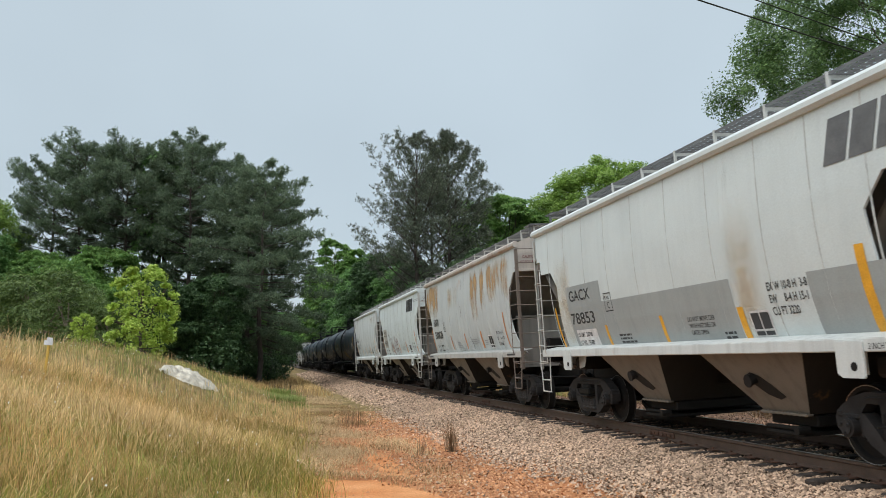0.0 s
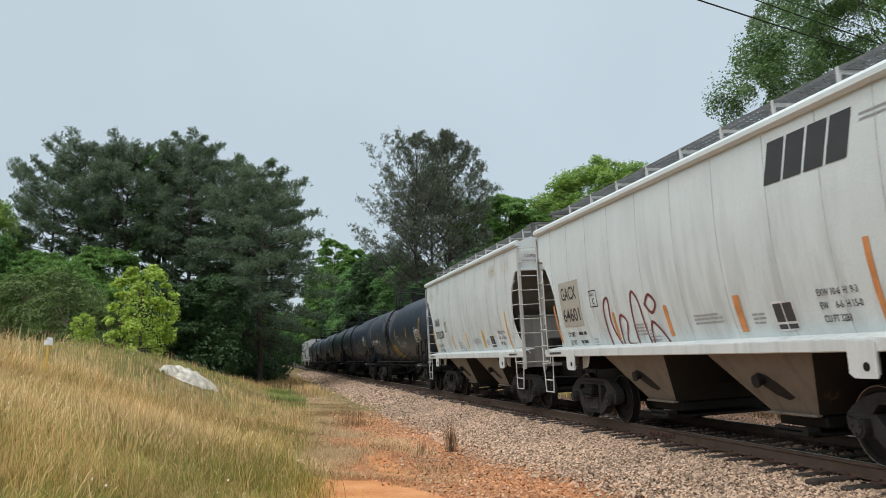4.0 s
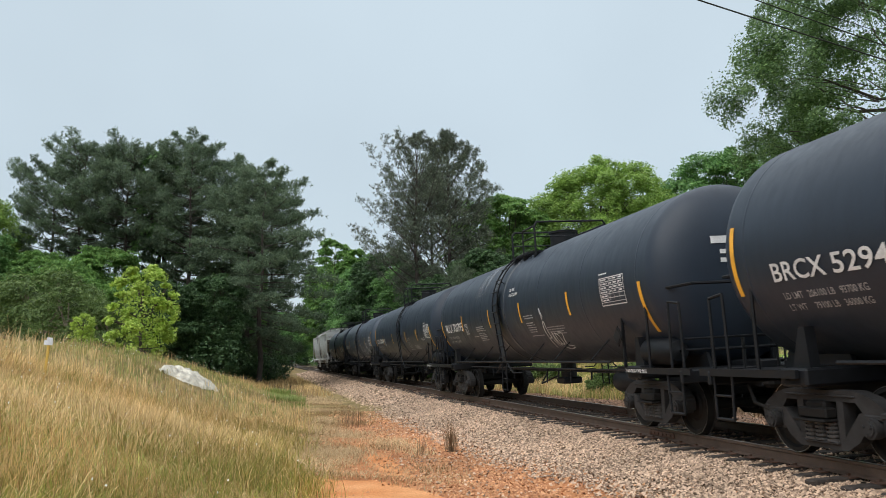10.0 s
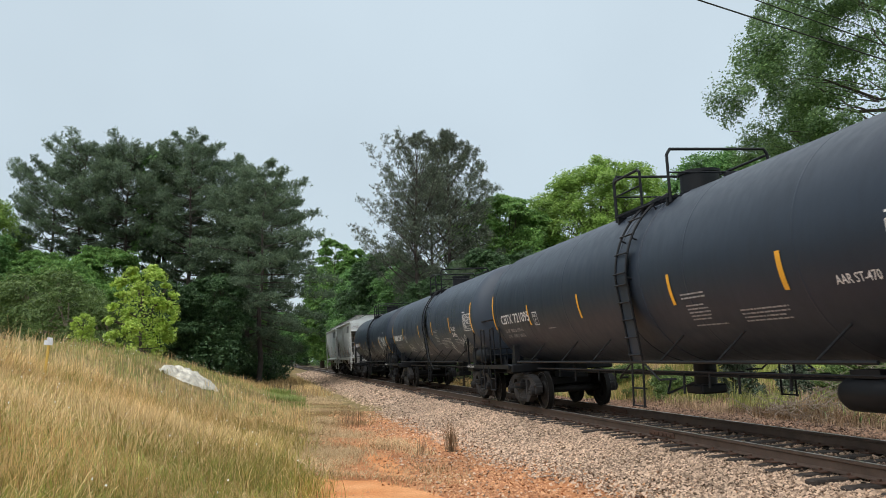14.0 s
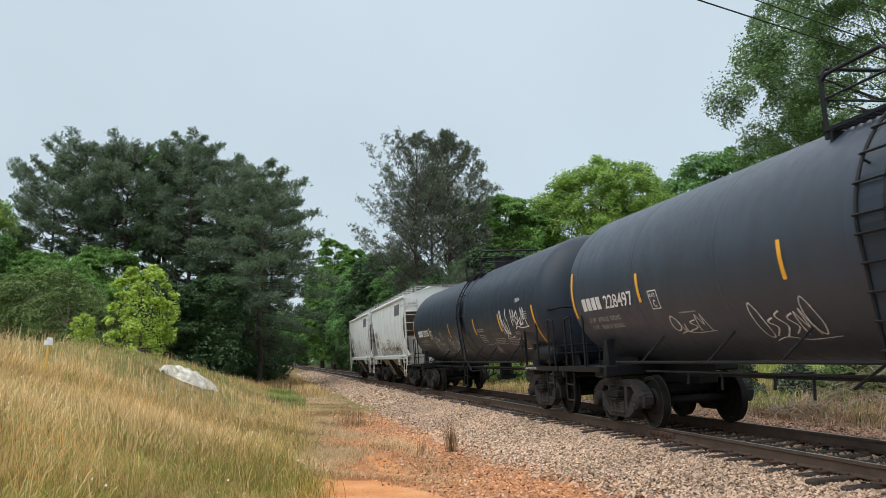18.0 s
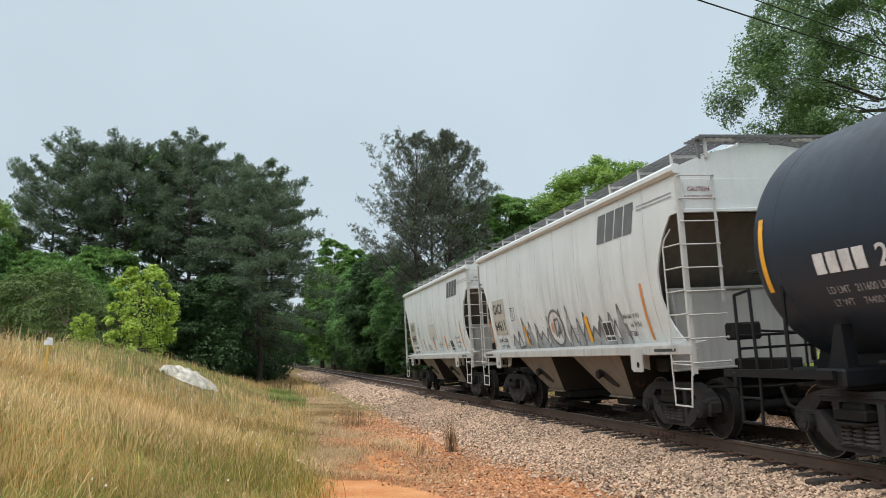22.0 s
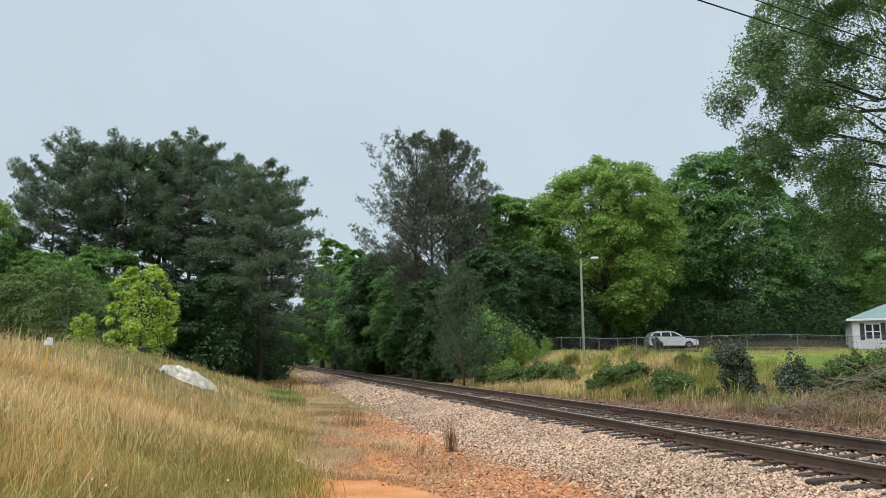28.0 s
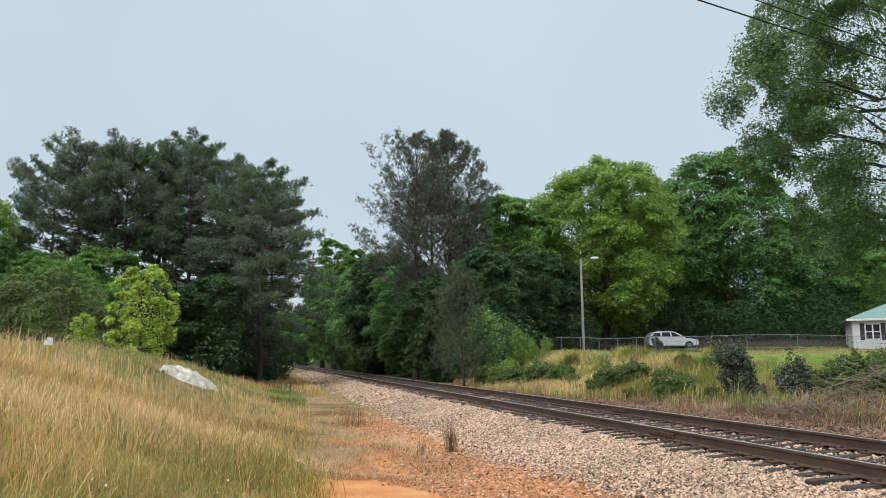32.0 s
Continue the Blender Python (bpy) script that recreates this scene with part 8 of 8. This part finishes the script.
def common_hopper(car, name, number, lines, strips, ink=None, logo=None):
    ink = ink or M_ink
    if name:
        text_fit("reporting_mark", hop_side, name, -4.47, -3.66, 2.47, 0.26, ink, car)
    text_fit("car_number", hop_side, number, -4.54, -3.32 if len(number) > 5 else -3.64, 2.03, 0.26, ink, car)
    load = {"64611": ("232600", "53400"), "502338": ("232700", "53300")}.get(number)
    if load:
        text_on("limit_writing", hop_side, "LD LMT  " + load[0], -4.55, 1.72, 0.135, ink, car)
        text_on("limit_writing", hop_side, "LT WT    " + load[1], -4.55, 1.55, 0.135, ink, car)
    else:
        text_on("limit_writing", hop_side, "LD LMT", -4.55, 1.72, 0.13, ink, car)
        text_on("limit_writing", hop_side, "LT WT", -4.55, 1.55, 0.13, ink, car)
        fine_lines(car, hop_side, [(-3.97, 1.74, 0.5, 1), (-3.97, 1.57, 0.45, 1)], ink, 0.06)
    for k, tx in enumerate(lines):
        text_on("dimension_writing", hop_side, tx, 3.45, 1.95 - 0.15 * k, 0.112, ink, car, 0.8)
    plate_c(car, hop_side, -3.02, -2.68, 2.24, 2.56, ink)
    consolidated(car, hop_side, 2.56, 2.98, 1.58, 1.95, M_ink, M_chalk)
    strip(car, hop_side, 4.40, 1.56, 2.50, 0.09, strips)
    strip(car, hop_side, 1.84, 1.60, 2.09, 0.15, strips)
    strip(car, hop_side, -0.14, 1.60, 2.09, 0.11, strips)
    strip(car, hop_side, -2.10, 1.60, 2.09, 0.10, strips)
    strip(car, hop_side, -5.02, 1.60, 2.40, 0.09, strips, 0.02)
    fine_lines(car, hop_side, [(-1.35, 1.82, 0.6, 4), (0.65, 1.86, 0.8, 3), (2.1, 1.80, 0.32, 3), (-3.3, 1.62, 0.22, 3), (-0.95, 1.60, 0.5, 2)], M_soot, 0.026, 0.03)
    b = Build()
    for u, w in ((-5.2, 0.7), (4.9, 0.7)):
        b.grid(lambda a, c: (u + w * a, -1.603, 1.37 + 0.045 * c), 1, 1)
    part("sill_writing", b, ink, car, "small writing on the sill")
    v, f = glyphs("CAUTION", 0.10)
    part("caution_writing", Build().add([(HALF + 0.02, -1.36 + x * 0.8, 3.74 + y) for x, y in v], f), M_graf_red, car)
    v, f = glyphs("NO SIDE LADDER", 0.085)
    part("caution_writing", Build().add([(HALF + 0.02, -1.42 + x * 0.75, 3.62 + y) for x, y in v], f), M_graf_red, car)


EXW = ["EXW 10-6  H  9-3", "EW     6-6  H 15-0", "CU FT 3281"]
common_hopper(hop_2, "NAHX", "500428", EXW, M_orange)
common_hopper(hop_4, "NAHX", "502338", EXW, M_yellow)
for h, num in ((hop_3, "64601"), (hop_5, "64611"), (hop_6, "64609")):
    part("number_panel", patch(hop_side, -4.62, -3.54, 1.92, 2.84, 0.006, 3, 24, 0.05), M_panel, h)
    common_hopper(h, "GACX", num, EXW, M_orange)
    block_logo(h, 2.84, 4.45, 3.36, 3.87, M_ink if h is hop_3 else M_inkgrey)
    b = Build()
    ribbon(b, hop_side, [(4.55, 3.70), (5.75, 3.70)], 0.02)
    ribbon(b, hop_side, [(4.55, 3.76), (5.75, 3.76)], 0.02)
    part("roof_writing", b, M_soot, h, "two lines of small writing")

# first hopper: grey band, its own layout
for u0, u1, z0, z1 in ((-4.02, -2.30, 1.42, 2.72), (-2.296, 1.95, 1.42, 2.32), (3.54, 5.28, 1.42, 2.24)):
    part("grey_band", patch(hop_side, u0, u1, z0, z1, 0.005, 8, 30), M_greyband, hop_1, "grey painted band")
text_fit("reporting_mark", hop_side, "GACX", -3.86, -2.80, 2.42, 0.21, M_ink, hop_1)
text_fit("car_number", hop_side, "78853", -3.95, -2.76, 1.96, 0.22, M_ink, hop_1)
part("limit_panel", patch(hop_side, -3.86, -2.85, 1.50, 1.84, 0.007, 2, 16), M_chalk, hop_1)
text_on("limit_writing", hop_side, "LD LMT  230700", -3.82, 1.70, 0.12, M_ink, hop_1, lift=0.011)
text_on("limit_writing", hop_side, "LT WT    55300", -3.82, 1.54, 0.12, M_ink, hop_1, lift=0.011)
for k, tx in enumerate(("EX W 10-8 H  3-8", "EW     8-4 H 15-1", "CU FT 3220")):
    text_on("dimension_writing", hop_side, tx, 2.74, 2.09 - 0.155 * k, 0.145, M_ink, hop_1, 0.72)
for k, tx in enumerate(("DO NOT MOVE CAR", "WITH HATCHES OR", "GATES OPEN")):
    text_on("warning_writing", hop_side, tx, 0.62, 1.80 - 0.10 * k, 0.095, M_ink, hop_1)
plate_c(hop_1, hop_side, -2.18, -1.86, 2.12, 2.46, M_ink)
consolidated(hop_1, hop_side, 2.22, 2.66, 1.52, 1.86, M_ink, M_chalk)
fine_lines(hop_1, hop_side, [(-1.9, 1.66, 0.6, 3), (1.5, 1.58, 0.35, 2)], M_ink)
for u, z0, z1, w in ((4.46, 1.46, 2.44, 0.14), (2.05, 1.44, 1.93, 0.14), (-0.18, 1.45, 1.94, 0.10), (-2.36, 1.45, 1.88, 0.10), (-4.75, 1.48, 2.35, 0.08)):
    strip(hop_1, hop_side, u, z0, z1, w, M_yellow)
block_logo(hop_1, 4.12, 5.80, 3.34, 3.84, M_inkgrey)
v, f = glyphs("2 INCH TREAD COND. SHOES", 0.085)
part("sill_writing", Build().add([(4.55 + x * 0.8, -1.603, 1.35 + y) for x, y in v], f), M_ink, hop_1)
film_on("rust_run", hop_side, -4.62, -3.7, 1.45, 3.4, M_orange_film, hop_1, "rusty run at the corner", fade=(0.1, 0.3, 0.3, 0.5))
film_on("rust_run", hop_side, 2.0, 2.7, 1.45, 3.4, M_orange_film, hop_1, "rusty run", fade=(0.3, 0.5, 0.2, 0.5))
film_on("grime_run", hop_side, 1.9, 2.5, 1.5, 4.0, M_grimefilm, hop_1, "grey run of grime", fade=(0.2, 0.5, 0.2, 0.05))
film_on("grime_run", hop_side, -4.4, -3.5, 2.4, 4.0, M_grimefilm, hop_1, "grey run of grime", fade=(0.2, 0.5, 0.2, 0.05))

# rust on the second and fourth hoppers
film_on("rust_stain", hop_side, -5.7, -3.35, 2.60, 4.02, M_rustfilm, hop_2, "broad orange rust stain", fade=(0.2, 0.2, 0.5, 0.1))
film_on("rust_stain", hop_side, -2.05, -0.5, 2.95, 3.70, M_rustfaint, hop_2, "faint orange rust stain", fade=(0.2, 0.2, 0.4, 0.2))
for u0, u1, z0, z1 in ((1.05, 2.15, 2.35, 3.95), (2.25, 2.90, 2.38, 3.94), (3.00, 3.66, 2.65, 4.02), (3.54, 4.56, 2.70, 4.00), (4.40, 5.25, 2.60, 4.04)):
    film_on("rust_stain", hop_side, u0, u1, z0, z1, M_rustfilm, hop_2, "orange rust stain running down", fade=(0.28, 0.28, 0.5, 0.22))
b = Build()
for pts in ([(0.12, 3.78), (0.08, 3.60), (0.02, 3.48)], [(-0.20, 2.95), (-0.16, 2.72), (-0.20, 2.62)], [(0.55, 1.95), (0.68, 1.70), (0.66, 1.60)]):
    ribbon(b, hop_side, rounded(pts), 0.035)
part("scrape", b, M_graf_dark, hop_2, "dark scrapes in the paint")
film_on("grime_run", hop_side, -5.0, 5.0, 1.42, 2.2, M_grimefilm, hop_2, "dark grime along the sill", fade=(0.1, 0.1, 0.02, 0.9))
film_on("rust_stain", hop_side, -5.3, -4.4, 3.3, 3.9, M_rustfaint, hop_4, "rust spot under the eave", fade=(0.3, 0.3, 0.5, 0.3))
film_on("rust_stain", hop_side, -4.0, -3.4, 3.5, 4.05, M_rustfaint, hop_4, "rust spot under the eave", fade=(0.3, 0.3, 0.5, 0.3))
film_on("rust_stain", hop_side, 4.3, 5.2, 3.35, 3.95, M_rustfaint, hop_4, "rust spot under the eave", fade=(0.3, 0.3, 0.5, 0.3))
film_on("rust_stain", hop_side, 2.8, 4.1, 3.35, 3.85, M_rustfaint, hop_4, "rust spot under the eave", fade=(0.3, 0.3, 0.5, 0.3))
for h in (hop_3, hop_5, hop_6, hop_4):
    film_on("grime_run", hop_side, -5.2, 5.0, 1.42, 3.9, M_grimefilm, h, "thin runs of grime", fade=(0.1, 0.1, 0.05, 0.7))
part("grey_patch", patch(hop_side, -0.78, 0.42, 2.04, 2.60, 0.006, 3, 16), M_tape, hop_6)
b = Build()
ribbon(b, hop_side, [(-0.10, 2.58), (-0.12, 2.10), (-0.05, 1.98), (-0.12, 1.60)], 0.03)
part("rust_streak", b, M_rust, hop_6)

# red tag on the third hopper
b = Build()
for pts in ([(-2.5, 1.45), (-2.45, 2.2), (-2.2, 2.35), (-2.25, 1.9), (-2.1, 1.5)], [(-2.0, 1.5), (-1.85, 2.0), (-1.6, 1.9), (-1.8, 1.55), (-1.5, 1.5)], [(-1.4, 1.5), (-1.25, 2.35), (-1.0, 2.2), (-0.95, 1.5)],
            [(-0.85, 1.5), (-0.7, 1.85), (-0.45, 1.7), (-0.3, 1.48)], [(-0.8, 2.15), (-0.6, 2.3), (-0.42, 2.15), (-0.6, 2.0), (-0.8, 2.15)]):
    ribbon(b, hop_side, rounded(pts), 0.05)
part("graffiti", b, M_graf_red, hop_3, "dark red sprayed tag")

# band of peaks on the fifth hopper
rng_g = random.Random(12)
peaks, u = [], -3.30
while u < 3.45:
    peaks.append((u, rng_g.uniform(1.52, 1.72)))
    peaks.append((u + 0.22, min(2.35, rng_g.uniform(1.85, 2.35) - 0.3 * (u < -2.6))))
    u += rng_g.uniform(0.36, 0.52)
peaks.append((3.6, 1.6))
fill = Build()
for (u0, z0), (u1, z1) in zip(peaks[:-1], peaks[1:]):
    fill.grid(lambda a, c: hop_side(u0 + (u1 - u0) * a, 1.43 + (z0 + (z1 - z0) * a - 1.43) * c, 0.009), 2, 24)
part("graffiti_fill", fill, M_graf_grey, hop_5, "grey sprayed jagged shapes")
line = Build()
ribbon(line, hop_side, peaks, 0.06, 0.013)
for k in range(9):
    uu = -2.9 + k * 0.72
    ribbon(line, hop_side, [(uu, 1.46), (uu + 0.12, 1.75), (uu + 0.28, 1.95), (uu + 0.36, 1.6)], 0.045, 0.014)
part("graffiti_outline", line, M_graf_dark, hop_5, "dark sprayed outlines")
disc = Build()
ring = [(0.10 + 0.42 * math.cos(a * math.pi / 9), 1.93 + 0.38 * math.sin(a * math.pi / 9)) for a in range(18)]
disc.add([hop_side(*q, 0.016) for q in ring], [tuple(range(18))])
part("graffiti_disc", disc, M_graf_chalk, hop_5, "pale sprayed round shape")
line = Build()
ribbon(line, hop_side, ring + ring[:1], 0.06, 0.019)
ribbon(line, hop_side, [(0.0, 1.75), (0.05, 2.1), (0.28, 2.12), (0.3, 1.85), (0.1, 1.8)], 0.05, 0.019)
part("graffiti_outline", line, M_graf_dark, hop_5)
strip(hop_5, lambda a, c, e: hop_side(a, c, e + 0.012), 1.84, 1.58, 2.09, 0.15, M_yellow)
strip(hop_5, lambda a, c, e: hop_side(a, c, e + 0.012), -2.05, 1.58, 2.09, 0.10, M_yellow)
consolidated(hop_5, lambda a, c, e: hop_side(a, c, e + 0.012), 2.56, 2.98, 1.58, 1.95, M_ink, M_chalk)


# tank cars
def on_head(y, z, lift):
    """A point on the front head of a tank."""
    r = min(0.999, math.hypot(y, z - TZ) / TR)
    a = math.acos(r ** (1 / 0.72))
    return (THALF + HEAD_D * math.sin(a) + lift, y, z)


def tank_marks(car, mark, number, lines, u, u2, cap, strips, mid, table, front=(-0.57, 0.38), rear=(-0.57, 0.36), blocks=False):
    share = 4.2 / (4.6 + len(number) * 0.82)
    um = u + (u2 - u) * share * 0.93
    if blocks:
        b = Build()
        w = (um - u) / 4
        for i in range(4):
            b.grid(lambda a, c: tank_arc(u + i * w + w * 0.80 * a, -0.44 + cap * c, 0.008), 1, 3)
        part("reporting_mark", b, M_chalk, car, "plain white bars")
    else:
        text_fit("reporting_mark", tank_arc, mark, u, um, -0.44, cap, M_chalk, car, 0.014)
    text_fit("car_number", tank_arc, number, um + (u2 - u) * 0.06, u2, -0.44, cap, M_chalk, car, 0.014)
    for k, tx in enumerate(lines):
        text_on("limit_writing", tank_arc, tx, u + 0.05, -0.68 - 0.16 * k, 0.125, M_soot, car, 0.85)
    b = Build()
    outline(b, tank_arc, -4.66, -4.36, -0.58, -0.26, 0.02)
    part("plate_box", b, M_chalk, car)
    text_on("plate_writing", tank_arc, "PLATE", -4.63, -0.37, 0.085, M_chalk, car)
    text_on("plate_writing", tank_arc, "C", -4.57, -0.54, 0.17, M_chalk, car)
    for uu, w in zip(strips, (0.09, 0.08, 0.09, 0.10)):
        if uu is not None:
            strip(car, tank_arc, uu, mid - 0.25, mid + 0.24, w, M_yellow)
    strip(car, tank_arc, -7.90, rear[0], rear[1], 0.09, M_yellow)
    strip(car, tank_arc, 7.74, front[0], front[1], 0.11, M_yellow)
    if table is not None:
        tu, ta = table
        b = Build()
        outline(b, tank_arc, tu, tu + 1.05, ta - 0.52, ta, 0.018)
        for k in range(6):
            ribbon(b, tank_arc, [(tu + 0.01, ta - 0.08 - 0.075 * k), (tu + 0.52, ta - 0.08 - 0.075 * k), (tu + 1.04, ta - 0.08 - 0.075 * k)], 0.010)
        for uu in (0.42, 0.60, 0.82):
            ribbon(b, tank_arc, [(tu + uu, ta - 0.01), (tu + uu, ta - 0.25), (tu + uu, ta - 0.42)], 0.010)
        part("data_table", b, M_chalk, car, "white stencilled data table")
        fine_lines(car, tank_arc, [(tu + 0.05, ta - 0.055, 0.33, 6), (tu + 0.45, ta - 0.055, 0.12, 4), (tu + 0.63, ta - 0.055, 0.15, 4), (tu + 0.85, ta - 0.055, 0.16, 4), (tu, ta + 0.06, 0.42, 1)], M_chalk, 0.026, 0.049)
    fine_lines(car, tank_arc, [(strips[2] + 0.25, mid - 0.12, 0.85, 2), (strips[2] + 0.30, mid - 0.30, 0.60, 5), (strips[2] + 0.28, mid - 0.64, 0.95, 1), (strips[2] + 1.6, mid - 0.46, 1.1, 4), (-3.9, -0.70, 0.6, 1)], M_soot, 0.024, 0.034)
    v, f = glyphs("2 INCH TREAD COND. SHOES", 0.075)
    part("sill_writing", Build().add([(6.9 + x * 0.8, -1.468, 1.03 + y) for x, y in v], f), M_chalk, car)
    b = Build()
    for k, (y0, z0) in enumerate(((-0.55, 3.05), (-0.42, 2.88), (-0.42, 2.74))):
        w, h = (0.85, 0.12) if k == 0 else (0.62, 0.07)
        b.grid(lambda a, c: on_head(y0 + w * a, z0 + h * c, 0.012), 4, 2)
    part("head_writing", b, M_chalk, car, "small writing on the tank's head")
    return car


LIM = ["LD LMT   204500 LB   92750 KG", "LT WT     81500 LB   36950 KG"]
tank_marks(tank_1, "BRCX", "5294", ["LD LMT   206100 LB   93700 KG", "LT WT     79100 LB   36000 KG"], -7.13, -5.18, 0.23, (-4.99, None, 1.35, 4.48), -0.11, (6.55, -0.08))
tank_marks(tank_2, "MULX", "700795", LIM, -7.36, -4.96, 0.27, (-4.94, -1.75, 1.11, 4.39), -0.22, (6.12, 0.12), (-1.0, -0.08), (-0.92, -0.02))
tank_marks(tank_3, "CBTX", "721095", LIM, -7.23, -4.92, 0.23, (-4.95, -1.75, 2.05, 4.83), -0.31, (6.62, 0.02), (-1.0, -0.08))
tank_marks(tank_4, "", "228497", LIM, -7.47, -5.24, 0.24, (-4.98, -1.08, 1.64, 4.68), -0.18, (6.72, 0.06), blocks=True)
tank_marks(tank_5, "", "202056", ["LD LMT   211600 LB   95950 KG", "LT WT     74400 LB   33750 KG"], -6.98, -4.92, 0.24, (-4.72, -1.38, 2.10, 4.84), -0.38, None, (-1.05, -0.09), blocks=True)
text_on("standard_writing", tank_arc, "AAR ST-470", 5.70, -0.58, 0.16, M_chalk, tank_3)
for k, tx in enumerate(("FRA AIP", "SR-875A")):
    text_on("approval_writing", tank_arc, tx, 4.84, -0.40 - 0.20 * k, 0.20, M_chalk, tank_4)
text_on("approval_writing", tank_arc, "SR 8754", 6.5, 0.06, 0.13, M_chalk, tank_5)
for k, tx in enumerate(("VENT TANK", "WHEN UNLOADING")):
    text_on("vent_writing", tank_arc, tx, 0.30, 0.36 - 0.13 * k, 0.11, M_chalk, tank_2, 0.7)
fine_lines(tank_2, tank_arc, [(-3.35, -0.42, 1.0, 3), (-3.28, -0.62, 0.8, 5)], M_soot, 0.026, 0.030)
fine_lines(tank_5, tank_arc, [(4.95, -0.86, 1.05, 5), (5.9, -0.70, 0.4, 2), (6.9, -0.22, 0.42, 4)], M_soot, 0.024, 0.030)
fine_lines(tank_4, tank_arc, [(2.75, -0.70, 0.75, 6), (4.86, -0.72, 1.1, 4)], M_soot, 0.024, 0.034)
b = Build()
outline(b, tank_arc, 5.86, 6.26, -1.24, -0.88, 0.022)
part("placard_frame", b, M_chalk, tank_5, "white outlined box")

# first tank: spill streaks and yellow panel
film_on("spill_streak", tank_arc, -3.2, 1.2, -0.55, 2.2, M_spill, tank_1, "pale spill streaks below the manway", 0.010, (0.3, 0.35, 0.5, 0.05))
film_on("spill_streak", tank_arc, -3.1, -1.5, -0.1, 2.2, M_spill, tank_1, "pale spill streaks", 0.012, (0.15, 0.2, 0.6, 0.05))
film_on("spill_streak", tank_arc, -0.5, 0.5, -0.3, 2.2, M_spill, tank_1, "pale spill streaks", 0.014, (0.15, 0.2, 0.6, 0.05))
part("yellow_panel", patch(tank_arc, -0.32, 0.46, -1.45, -0.63, 0.015, 4, 12), M_ochre, tank_1, "dirty yellow panel")
part("yellow_panel", patch(tank_arc, 0.50, 0.80, -1.62, -0.61, 0.015, 3, 12), M_ochre_bright, tank_1, "worn yellow stripe")
fine_lines(tank_1, lambda a, c, e: tank_arc(a, c, e + 0.012), [(-0.24, -0.74, 0.6, 10)], M_blacksteel, 0.014, 0.04)
b = Build()
scribble(b, tank_arc, 2.2, 3.75, -0.78, -0.40, 4, 0.022, 3)
part("graffiti", b, M_soot, tank_1, "thin grey sprayed tag")

b = Build()
for pts in ([(2.62, -1.15), (2.72, -0.60), (2.95, -0.42), (2.92, -0.80), (3.0, -1.1)], [(2.66, -0.88), (2.95, -0.80)], [(2.9, -0.35), (2.86, -0.1), (3.0, -0.3)], [(3.05, -1.0), (3.2, -0.7), (3.15, -1.05), (3.35, -1.0)],
            [(3.40, -0.72), (3.32, -1.0), (3.55, -1.02), (3.62, -0.8), (3.42, -0.72)], [(3.7, -0.7), (4.0, -0.75), (3.72, -1.05), (4.15, -1.1)], [(3.3, -1.12), (3.7, -1.2), (4.1, -1.15)]):
    ribbon(b, tank_arc, rounded([(2.40 + (q[0] - 2.62) * 0.72, q[1] - 0.10) for q in pts]), 0.034, 0.012)
part("graffiti", b, M_graf_white, tank_2, "white sprayed tag")
film_on("spill_streak", tank_arc, -3.4, -1.9, 0.3, 1.9, M_spill, tank_2, "pale scuffs", 0.012, (0.4, 0.3, 0.4, 0.3))

for car, spots, m in ((tank_4, ((-4.35, -3.3, -1.02, -0.74, 4, 0.022, 21), (-2.15, -0.85, -1.22, -0.68, 6, 0.024, 22), (3.85, 4.35, -1.4, -0.62, 5, 0.018, 23), (5.45, 6.6, -1.3, -0.55, 5, 0.022, 24)), M_graf_white),
                      (tank_5, ((-4.35, -2.7, -1.15, -0.40, 5, 0.026, 25), (-2.0, -0.5, -1.12, -0.62, 7, 0.018, 26), (3.15, 3.6, -1.35, -0.95, 3, 0.016, 27), (4.98, 5.65, -0.72, -0.05, 4, 0.036, 28), (5.98, 7.1, -0.52, -0.10, 4, 0.045, 29)), M_graf_white)):
    for u0, u1, a0, a1, lp, w, sd in spots:
        b = Build()
        scribble(b, tank_arc, u0, u1, a0, a1, lp, w, sd)
        part("graffiti", b, m, car, "white sprayed tag")
film_on("dust_film", tank_arc, -6.5, 7.0, -0.9, 1.2, M_dust, tank_4, "pale dusty runs", 0.005, (0.1, 0.1, 0.5, 0.4))


# ---- movement ----
def motions():
    for car, s in TRAIN:
        walk(car, [(float(t), line_pose(s - d)) for t, d in enumerate(DIST)])
    times = [k * 0.1 for k in range(321)]
    turns = [float(np.interp(t, range(len(DIST)), DIST)) / WHEEL_R for t in times]
    for w, x in WHEELS:
        walk(w, [(t, pose(x, 0, WHEEL_R, 0, math.degrees(a), 0)) for t, a in zip(times, turns)])


motions()
